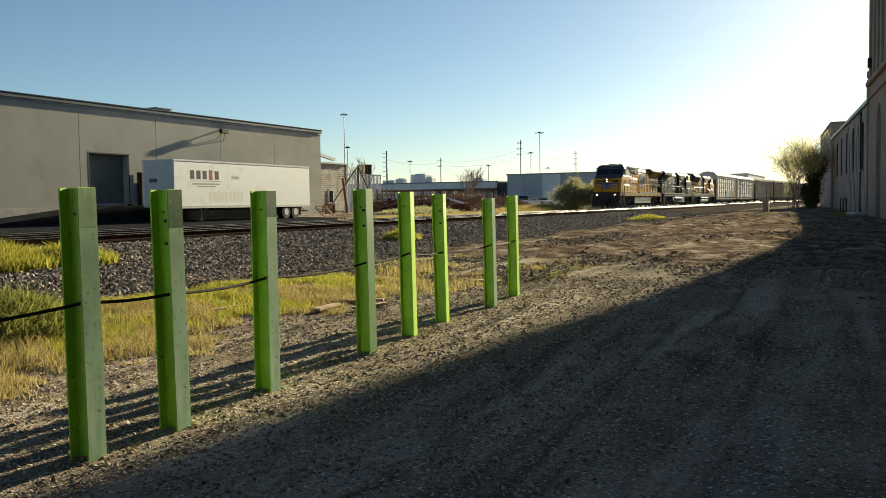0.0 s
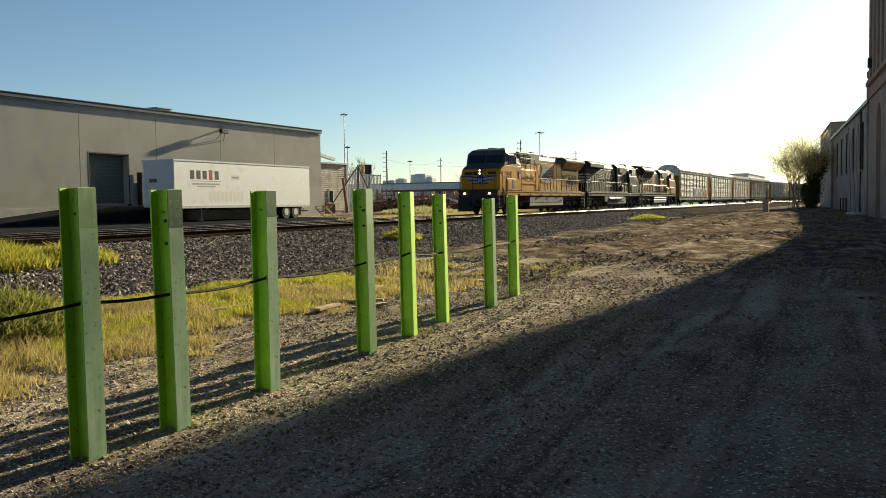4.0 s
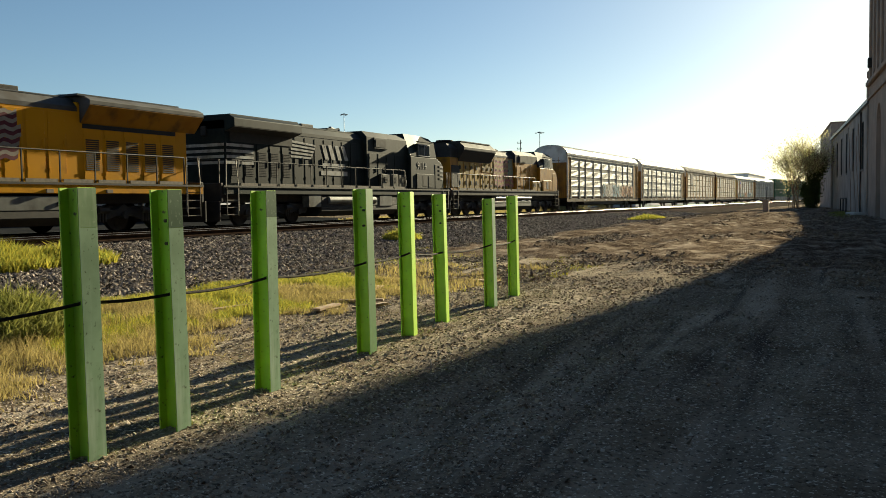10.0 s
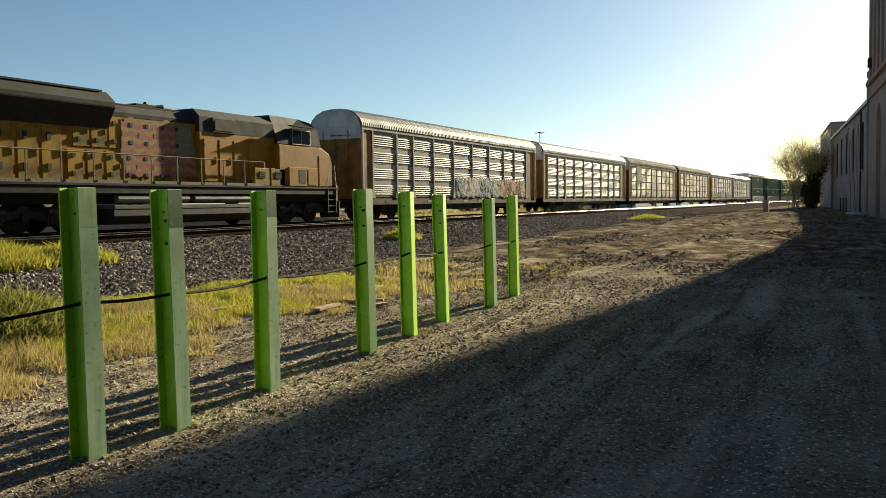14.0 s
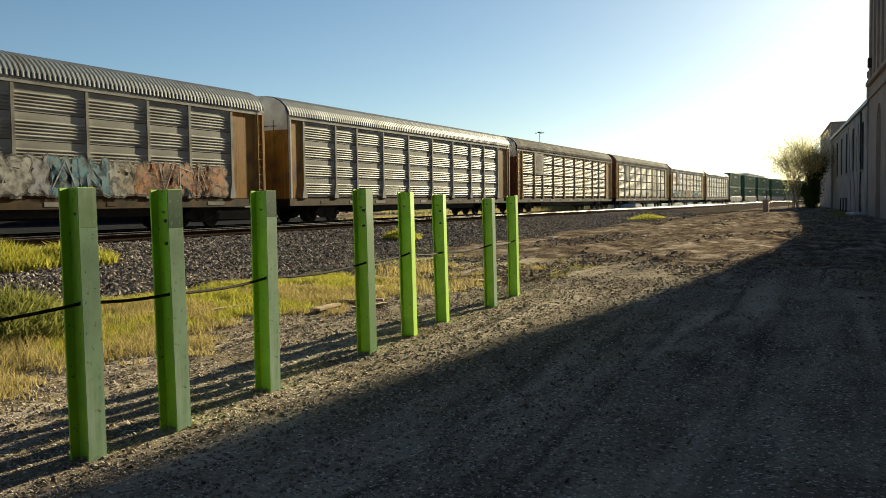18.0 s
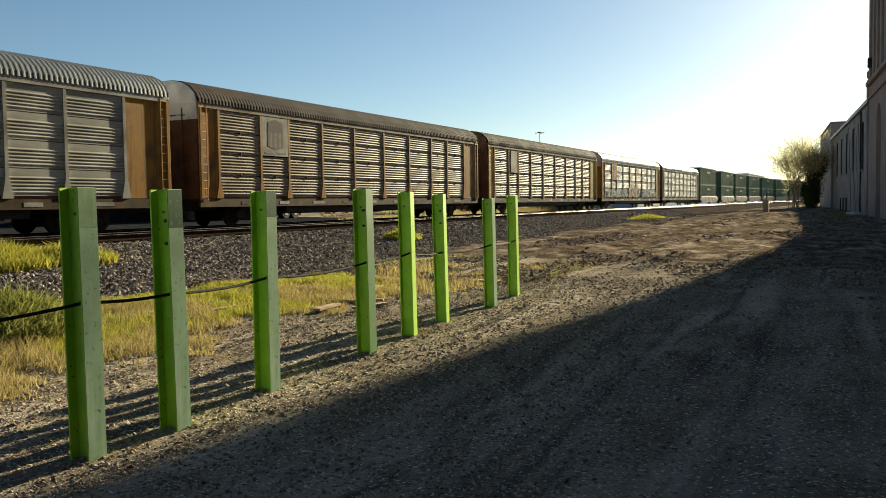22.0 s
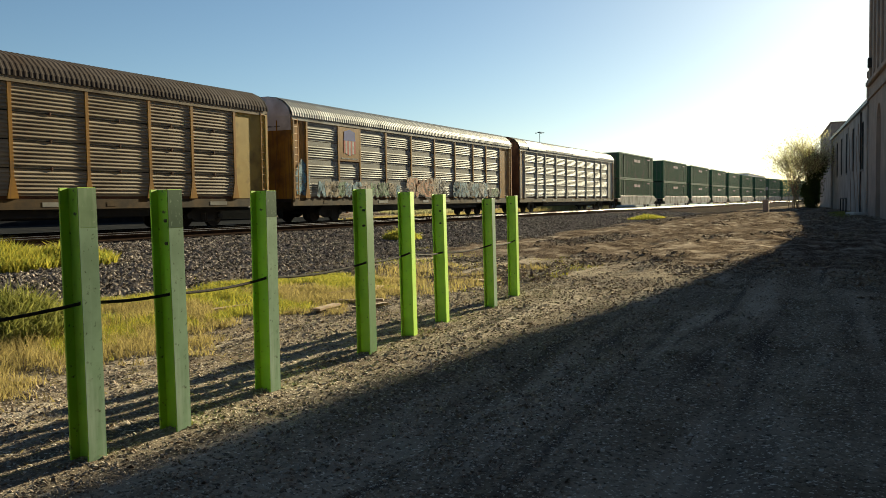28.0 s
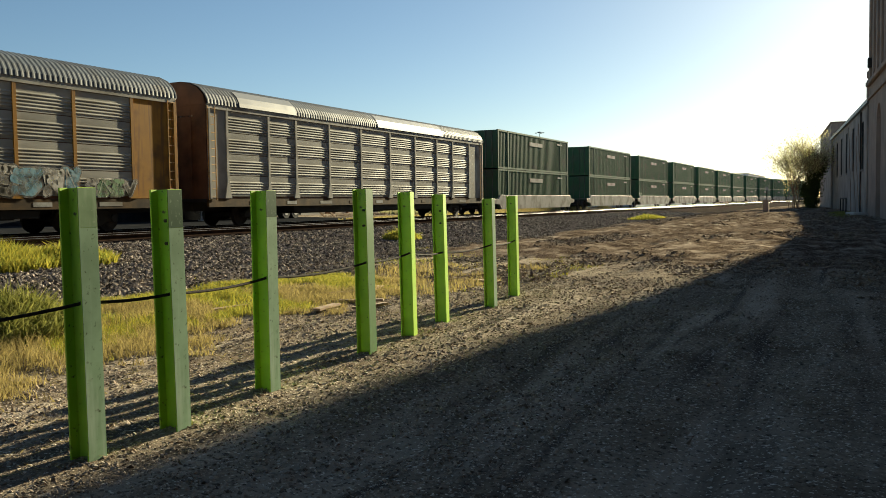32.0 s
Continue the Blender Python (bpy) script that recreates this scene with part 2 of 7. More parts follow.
def ground_z(x, y):
    """Height of the bare ground: flat yard, a raised track bed, ruts and clods."""
    xx = x - max(y - CURVE_AT, 0.0) ** 2 / (2 * RADIUS)
    bed = smooth(-30.0, -27.5, xx) * (1 - smooth(-21.5, -16.0, xx))
    z = 0.2 * bed - 0.03 + rise(xx if y < 420 else x)
    z += 0.49 * smooth(16, 60, y) * smooth(-15, -7, xx) * (1 - smooth(120, 200, y))
    if -14 < xx < 8 and -5 < y < 130:
        z += 0.05 * noise.noise((x * 0.35, y * 0.35, 0.0)) + 0.03 * noise.noise((x * 2.1, y * 2.1, 3.0)) + 0.012 * noise.noise((x * 5.3, y * 5.3, 6.0))
        near = smooth(-5.5, -3.0, x)
        for rut, w in ((-2.6, 0.28), (-0.9, 0.3), (0.5, 0.3), (2.1, 0.35)):
            r = rut + 0.5 * noise.noise((0, y * 0.06, rut))
            z -= near * (0.05 + 0.02 * math.sin(y * 9.0)) * math.exp(-((x - r) / w) ** 2)
        mud = smooth(20, 28, y) * (1 - smooth(70, 85, y)) * smooth(-10, -7, x) * (1 - smooth(0, 2, x))
        z += mud * (0.10 * noise.noise((x * 0.9, y * 0.25, 5.0)) + 0.05 * noise.noise((x * 2.5, y * 0.8, 9.0)))
    return z


def steps(*stretches):
    out = []
    for a, b, k in stretches:
        out += list(np.linspace(a, b, k, endpoint=False))
    return out + [stretches[-1][1]]


def grid_sheet(name, xs, ys, fz, material, bend=True):
    verts = [(x + (max(y - CURVE_AT, 0.0) ** 2 / (2 * RADIUS) if bend and y < 420 else 0.0), y, fz(x, y)) for y in ys for x in xs]
    k = len(xs)
    faces = [(j * k + i, j * k + i + 1, (j + 1) * k + i + 1, (j + 1) * k + i) for j in range(len(ys) - 1) for i in range(k - 1)]
    me = bpy.data.meshes.new(name)
    me.from_pydata(verts, [], faces)
    me.materials.append(M[material])
    me.shade_smooth()
    return new(name, me)


gxs = steps((-1800, -120, 12), (-120, -32, 20), (-32, -14, 36), (-14, 4, 120), (4, 40, 18), (40, 1800, 12))
gys = steps((-1500, -40, 12), (-40, 2, 14), (2, 20, 120), (20, 60, 100), (60, 130, 70), (130, 420, 40), (420, 3500, 16))
ground = tagged(grid_sheet("ground", gxs, gys, ground_z, "dirt", bend=False), "packed brown dirt yard with ruts and gravel", "ground", kind="structure")

# ballast bed: one raised sheet under both tracks, with a loose stone shoulder
def bed_z(x, y):
    return rise(x) + 0.235 * smooth(-29.3, -27.1, x) * (1 - smooth(-19.3, -14.6, x)) + 0.035 + 0.02 * noise.noise((x * 1.3, y * 1.3, 1.0)) - 0.05 * (1 - smooth(-31, -30, x)) - 0.12 * smooth(-13.9 + 0.9 * noise.noise((0, y * 0.35, 4.0)), -12.2, x)


bed = tagged(grid_sheet("ballast_bed", steps((-31.0, -12.2, 76)), steps((-60, 6, 20), (6, 60, 110), (60, 420, 90)), bed_z, "ballast_bed"),
             "dark grey crushed stone ballast bed under two tracks", "ballast", kind="structure")


def stone_mesh(name, places, material, squash=0.7, seed=5):
    """Many angular stones in one mesh; places: x, y, z, size."""
    rng = np.random.default_rng(seed)
    base = np.array([(1, 0, 0), (-1, 0, 0), (0, 1, 0), (0, -1, 0), (0, 0, 1), (0, 0, -1)], float)
    tri = np.array([(0, 2, 4), (2, 1, 4), (1, 3, 4), (3, 0, 4), (2, 0, 5), (1, 2, 5), (3, 1, 5), (0, 3, 5)])
    n = len(places)
    P = np.asarray(places)
    V = base[None] * (0.55 + 0.9 * rng.random((n, 6, 1)))
    a = rng.random(n) * 6.283
    c, s = np.cos(a), np.sin(a)
    x, y = V[..., 0] * c[:, None] - V[..., 1] * s[:, None], V[..., 0] * s[:, None] + V[..., 1] * c[:, None]
    tilt = rng.normal(0, 0.5, (n, 2))
    z = V[..., 2] * squash + x * tilt[:, :1] + y * tilt[:, 1:]
    V = np.stack([x, y, z], -1) * P[:, None, 3:4] + P[:, None, :3]
    F = (tri[None] + 6 * np.arange(n)[:, None, None]).reshape(-1, 3)
    me = bpy.data.meshes.new(name)
    me.from_pydata(V.reshape(-1, 3), [], F)
    me.materials.append(M[material])
    return new(name, me)


rng = np.random.default_rng(11)
pl = []
while len(pl) < 70000:
    y = 6.5 + 82 * rng.random() ** 1.7
    x = -19.6 + 8.8 * rng.random() ** 1.2
    pl.append((x, y, max(bed_z(x, y) if x < -12.3 else -1, ground_z(x, y)) + 0.006, 0.022 + 0.03 * rng.random() + 0.0004 * y))
tagged(stone_mesh("ballast_stones", pl, "ballast"), "loose angular dark grey ballast stones on the shoulder", "ballast", kind="stuff")
pl = []
while len(pl) < 30000:
    y = 2.5 + 45 * rng.random() ** 2.3
    x = -13.5 + 16 * rng.random() * min(1, 0.55 + y / 30)
    pl.append((x, y, ground_z(x, y) + 0.002, (0.005 + 0.013 * rng.random() ** 2.4) * (1 + y / 45)))
tagged(stone_mesh("gravel", pl, "pebble", 0.38, seed=8), "small pale gravel scattered over the dirt", "gravel", kind="stuff")
pl = []
while len(pl) < 60000:
    y = 2.4 + 15 * rng.random() ** 1.5
    x = -9.6 + 8.6 * rng.random() - 0.12 * y
    pl.append((x, y, ground_z(x, y) + 0.001, (0.005 + 0.016 * rng.random() ** 2.6) * (0.8 + y / 22)))
tagged(stone_mesh("soil_crumbs", pl, "crumb", 0.6, seed=28), "loose brown soil crumbs and small stones beside the posts", "soil", kind="stuff")
pl = []
while len(pl) < 30000:
    y = 8 + 34 * rng.random() ** 1.2
    x = -14.0 + 6.0 * rng.random() ** 1.3
    if noise.noise((x * 0.7, y * 0.5, 15.0)) + 0.3 > 0.6 * rng.random():
        pl.append((x, y, ground_z(x, y) + 0.002, 0.010 + 0.022 * rng.random() ** 2 + 0.0004 * y))
tagged(stone_mesh("stony_soil", pl, "soil_stone", 0.6, seed=33), "dark stony soil with gravel at the foot of the ballast", "soil", kind="stuff")
# added dark sheet: the shade seen under the train, put into the ground colour
apron = tagged(grid_sheet("asphalt_apron", steps((-46.8, -30.5, 16)), steps((-22, 60, 40)), lambda x, y: ground_z(x, y) + 0.02 + 0.012 * noise.noise((x * 0.4, y * 0.4, 2.0)), "asphalt"),
               "added dark sheet before the warehouse, standing in for shade under the train", "pavement", kind="structure")

def mud_z(x, y):
    """Churned mud lying over the dirt: lumps and long wheel furrows, thinning out at its edges."""
    lump = 0.03 * noise.noise((x * 0.8, y * 0.45, 6.0)) + 0.03 * noise.noise((x * 2.0, y * 1.5, 2.0)) + 0.05 * noise.noise((x * 5.2, y * 4.2, 3.0))
    patch = 0.06 * noise.noise((x * 0.33, y * 0.12, 11.0))
    inside = smooth(17, 25, y) * smooth(-14.5, -10.5 + 1.5 * noise.noise((0, y * 0.2, 1.0)), x) * (1 - smooth(0.5, 3.0, x)) * (1 - smooth(105, 128, y))
    return ground_z(x, y) - 0.16 * (1 - inside) + inside * (0.085 + lump + patch)


mud = tagged(grid_sheet("mud_patch", steps((-14.5, 3.0, 120)), steps((17, 60, 330), (60, 128, 110)), mud_z, "mud_wet", bend=False),
             "churned dark brown mud across the dirt road", "mud", kind="structure")
pl = []
while len(pl) < 30000:
    y = 2.3 + 24 * rng.random() ** 2
    x = -6 + 9.5 * rng.random()
    pl.append((x, y, ground_z(x, y) + 0.001, (0.004 + 0.010 * rng.random() ** 2.5) * (1 + y / 16)))
tagged(stone_mesh("road_grit", pl, "pebble", 0.4, seed=18), "fine pale grit pressed into the dirt road", "gravel", kind="stuff")



# ---- rails and ties ----
RAIL_PROFILE = [(-0.068, -0.17), (0.068, -0.17), (0.068, -0.158), (0.012, -0.14), (0.012, -0.045), (0.036, -0.036), (0.036, -0.006), (-0.036, -0.006), (-0.036, -0.036), (-0.012, -0.045), (-0.012, -0.14), (-0.068, -0.158)]


def rail(x, z, name, track):
    ss = steps((-60, 160, 8), (160, 420, 40))
    verts, faces = [], []
    k = len(RAIL_PROFILE)
    for s in ss:
        px, py, h = track_at(s, x)
        for u, w in RAIL_PROFILE:
            verts.append((px + u * math.cos(radians(h)), py + u * math.sin(radians(h)), z + w))
    for j in range(len(ss) - 1):
        for i in range(k):
            faces.append((j * k + i, j * k + (i + 1) % k, (j + 1) * k + (i + 1) % k, (j + 1) * k + i))
    me = bpy.data.meshes.new(name)
    me.from_pydata(verts, [], faces)
    me.materials.append(M["rail_side"])
    ob = new(name, me)
    ob.parent = track
    # polished running band on the head
    verts, faces = [], []
    for s in ss:
        px, py, h = track_at(s, x)
        for u, w in ((-0.024, -0.005), (-0.018, 0.0), (0.018, 0.0), (0.024, -0.005)):
            verts.append((px + u, py, z + w + 0.001))
    for j in range(len(ss) - 1):
        for i in range(3):
            faces.append((j * 4 + i, j * 4 + i + 1, (j + 1) * 4 + i + 1, (j + 1) * 4 + i))
    me = bpy.data.meshes.new("rail_head")
    me.from_pydata(verts, [], faces)
    me.materials.append(M["rail_top"])
    top = new("rail_head", me)
    top.parent = ob
    tagged(top, "polished steel running surface")


tie_me = mesh_of("tie", boxes((-1.3, 1.3, -0.115, 0.115, -0.17, 0.0), bevel=0.012), "tie")
for tx, dz in ((TX, 0.0), (NX, -0.002)):
    track = thing("railway_track", "pair of worn steel rails on dark timber ties in ballast", "track", group="tracks", kind="structure")
    for side in (-0.7525, 0.7525):
        rail(tx + side, RAIL + dz, "rail", track)
    joined = bmesh.new()
    for i in range(560):
        s = 2 + i * 0.55
        px, py, h = track_at(s, tx)
        if i < 120:
            part("tie", tie_me, "tie", track, m=pose(px, py, RAIL + dz - 0.172, 0, 0, h + random.uniform(-1, 1)))
        else:
            box_bm(joined, px - 1.3, px + 1.3, py - 0.115, py + 0.115, RAIL + dz - 0.34, RAIL + dz - 0.172)
    tagged(part("ties", joined, "tie", track), kind="stuff")


# ---- grey tilt-up warehouse across the tracks ----
def warehouse():
    w = thing("warehouse", "low grey concrete tilt-up warehouse with flat metal roof edge", "building", on(-46.86, 0, 0))
    edges = [-23.34, -16.24, -9.14, -2.04, 5.06, 12.16, 19.26, 27.54, 34.64, 41.84, 48.84, 55.99, 63.14, 70.46]
    for a, b in zip(edges, edges[1:]):
        g = 0.02
        if a == 41.84:   # the panel with the dock opening
            bm = extrude_poly([(a + g, 7.55), (b - g, 7.55), (b - g, 1.2), (46.09, 1.2), (46.09, 4.6), (42.60, 4.6), (42.60, 1.2), (a + g, 1.2)], -0.6, 0, "x")
            part("dock_wall", boxes((-0.6, 0, a + g, b - g, -0.6, 1.196)), "concrete_low", w)
        else:
            bm = boxes((-0.6, 0, a + g, b - g, -0.6, 7.55))
        part("wall_panel", bm, "concrete", w)
    part("inner_wall", boxes((-0.68, -0.62, -25, 42.49, -0.6, 7.5), (-0.68, -0.62, 46.20, 70.35, -0.6, 7.5)), "dark", w)
    part("end_wall", boxes((-30, -0.7, 70.19, 70.46, -0.6, 7.55)), "concrete", w)
    part("end_wall", boxes((-30, -0.7, -25, -24.75, -0.6, 7.55)), "concrete", w)
    part("back_wall", boxes((-30.25, -30, -25, 70.46, -0.6, 7.55)), "concrete", w)
    part("plinth", boxes((0.0, 0.03, -25, 42.49, -0.6, 0.92)), "concrete_low", w, "paler painted band along the base")
    part("roof", boxes((-30.4, 0.05, -25.3, 70.55, 7.55, 7.78)), "roof_metal", w, "flat metal roof")
    part("fascia", boxes((0.055, 0.16, -25.3, 70.55, 7.74, 8.0), (0.05, 0.19, -25.3, 70.55, 8.0, 8.04)), "fascia", w, "dark blue-grey metal roof edge")
    door = part("dock_door", boxes((-0.56, -0.53, 42.60, 46.09, 1.2, 4.6)), "roof_metal", w, "closed grey roll-up dock door")
    for i in range(14):
        z = 1.22 + i * 0.243
        part("slat", boxes((-0.53, -0.505, 42.64, 46.04, z, z + 0.215)), "door_slat", door)
    part("door_frame", boxes((-0.02, 0.008, 42.52, 42.60, 1.2, 4.7), (-0.02, 0.008, 46.09, 46.17, 1.2, 4.7), (-0.02, 0.008, 42.60, 46.09, 4.6, 4.68)), "black_iron", w)
    part("dock_bumper", boxes((0, 0.12, 42.49, 42.81, 0.6, 1.15), bevel=0.02), "dark", w)
    part("dock_bumper", boxes((0, 0.12, 45.88, 46.20, 0.6, 1.15), bevel=0.02), "dark", w)
    part("dock_shelter", boxes((0.04, 0.5, 46.79, 47.06, 0.9, 3.4), (0.04, 0.3, 47.06, 47.87, 0.2, 2.8), bevel=0.03), "black_iron", w)
    lamp = part("wall_lamp", boxes((0.0, 0.5, 55.83, 55.99, 6.98, 7.06), (0.3, 0.62, 55.51, 56.31, 6.75, 7.1), bevel=0.03), "black_iron", w, "dark wall-mounted flood lamp on a bracket")
    part("bracket", tubes(((0.0, 55.40, 6.2), (0.45, 55.72, 6.8), 0.02), ((0.0, 56.37, 6.2), (0.45, 56.04, 6.8), 0.02)), "black_iron", lamp)
    unit = thing("rooftop_unit", "grey boxy air handling unit on the warehouse roof", "vent unit", on(-50.9, 53.5, 7.72))
    part("casing", boxes((-0.6, 0.6, -0.8, 0.8, 0, 0.95), bevel=0.03), "roof_metal", unit)
    part("cap", boxes((-0.66, 0.66, -0.86, 0.86, 0.95, 1.02)), "roof_metal", unit)


M["door_slat"] = mat("door_slat", (0.155, 0.165, 0.15), (0.125, 0.135, 0.122), 2, 0.6, spec=0.1)
warehouse()
ramp = thing("dock_ramp", "dark asphalt ramp and platform, drawn on behind the trailer for the shade there", "ramp", on(-46.82, 0, 0), kind="structure")
part("ramp_body", extrude_poly([(30.5, -0.2), (41.6, 1.0), (41.6, -0.4), (30.5, -0.4)], 0.04, 3.4, "x"), "asphalt", ramp)
# extended behind the trailer as a black band for the shade under it
part("platform", boxes((0.04, 3.4, 41.605, 58.0, -0.4, 1.02), bevel=0.03), "asphalt", ramp)


# ---- semi-trailer parked along the warehouse ----
def trailer():
    t = thing("semi_trailer", "long white box semi-trailer parked without a tractor beside the warehouse", "trailer", on(-39.68, 42.8, 0, 0, 0, 1.2))
    L = 15.7
    body = part("box_body", boxes((-2.6, 0, 0, L, 0.98, 4.02), bevel=0.05), "white_trailer", t)
    part("roof_rail", boxes((-2.62, 0.02, -0.02, L + 0.02, 3.96, 4.07), bevel=0.01), "white_clean", t)
    part("bottom_rail", boxes((-0.03, 0.025, 0.1, L - 0.1, 0.9, 1.06)), "steel_grey", t)
    part("nose_panel", boxes((-2.45, -0.15, -0.03, 0.0, 1.05, 3.95), bevel=0.02), "white_clean", t)
    for k in (-0.45, -2.15):
        part("landing_leg", boxes((k - 0.06, k + 0.06, 3.0, 3.12, 0.12, 1.0), (k - 0.14, k + 0.14, 2.93, 3.2, 0.05, 0.12)), "steel_grey", t)
    part("brace", tubes(((-0.45, 3.06, 0.5), (-2.15, 3.06, 0.9), 0.025), ((-0.45, 3.06, 0.6), (-0.45, 4.2, 1.0), 0.025)), "steel_grey", t)
    part("frame", boxes((-1.75, -1.6, 0.5, L, 0.75, 0.98), (-1.0, -0.85, 0.5, L, 0.75, 0.98), (-2.3, -0.3, L - 4.0, L - 0.4, 0.62, 0.8)), "black_iron", t)
    part("tail_bar", boxes((-2.4, -0.2, L - 0.1, L, 0.5, 0.6), (-1.9, -1.8, L - 0.1, L, 0.6, 0.98), (-0.8, -0.7, L - 0.1, L, 0.6, 0.98)), "steel_grey", t)
    for y in (L - 3.3, L - 2.05):
        for k in (-0.28, -2.32):
            bm = tubes(((k - 0.26, y, 0.52), (k + 0.26, y, 0.52), 0.52), n=24)
            bmesh.ops.bevel(bm, geom=[e for e in bm.edges if len(e.link_faces) == 2 and e.calc_face_angle(0) > 1.0], offset=0.06, segments=2, affect="EDGES")
            wheel = part("wheel", bm, "tyre", t)
            part("rim", tubes(((k - 0.27, y, 0.52), (k + 0.275, y, 0.52), 0.27), n=20), "steel_grey", wheel)
    for k in (-0.6, -2.55):
        part("mudflap", boxes((k, k + 0.55, L - 1.3, L - 1.28, 0.25, 0.85)), "tyre", t)
    # lettering and logo as plain bars
    part("logo_bar", boxes((0.0006, 0.0014, 1.6, 4.7, 2.68, 2.72), (0.0006, 0.0014, 1.75, 4.55, 2.46, 2.56), (0.0006, 0.0014, 2.2, 4.1, 2.31, 2.39)), "logo_grey", t)
    for i in (0, 1, 2, 4):
        part("logo_block", boxes((0.0006, 0.0014, 1.55 + i * 0.62, 1.97 + i * 0.62, 2.82, 3.4)), "logo_dark", t, "dark blocky logo shape")
    part("logo_mark", boxes((0.0006, 0.0014, 4.03 - 0.6, 4.4 - 0.6, 2.78, 3.45)), "logo_red", t)
    part("placard", boxes((0.0006, 0.0014, 5.8, 6.7, 2.85, 3.15), bevel=0.002), "white_clean", t)
    part("placard_text", boxes((0.0018, 0.0024, 5.9, 6.6, 2.95, 3.05)), "logo_grey", t)
    part("nose_number", boxes(*[(-2.0 + i * 0.17, -1.88 + i * 0.17, -0.036, -0.03, 2.6, 2.85) for i in range(4)]), "logo_dark", t)
    for i in range(9):
        part("graffiti", extrude_poly([(3.4 + i * 0.42, 1.35 + 0.1 * (i % 2)), (3.7 + i * 0.42, 1.3), (3.76 + i * 0.42, 1.9 + 0.1 * (i % 3)), (3.46 + i * 0.42, 2.0)], 0.0005, 0.001, "x"), "faded_paint", t, "faded peach spray-paint shape")


M["white_clean"] = mat("white_clean", (0.8, 0.8, 0.79), (0.74, 0.74, 0.73), 2, 0.4, spec=0.1)
M["logo_grey"] = mat("logo_grey", (0.4, 0.36, 0.36), (0.45, 0.4, 0.4), 4, 0.6, spec=0.1)
M["logo_dark"] = mat("logo_dark", (0.07, 0.06, 0.07), (0.1, 0.09, 0.1), 4, 0.6, spec=0.1)
M["logo_red"] = mat("logo_red", (0.45, 0.08, 0.08), (0.4, 0.1, 0.1), 4, 0.6, spec=0.1)
M["faded_paint"] = mat("faded_paint", (0.74, 0.66, 0.58), (0.77, 0.72, 0.67), 3, 0.6)
trailer()


M["twig"] = island_mat("twig", (0.30, 0.20, 0.14), (0.18, 0.12, 0.085), 0.9, 0.0)
M["bark"] = mat("bark", (0.12, 0.085, 0.06), (0.08, 0.06, 0.045), 6, 0.9, bump=0.4)


# ---- old stucco building along the dirt road ----
WALL_DIR = -4.9
MILL = 0.7     # metres for each unit of the drawing below


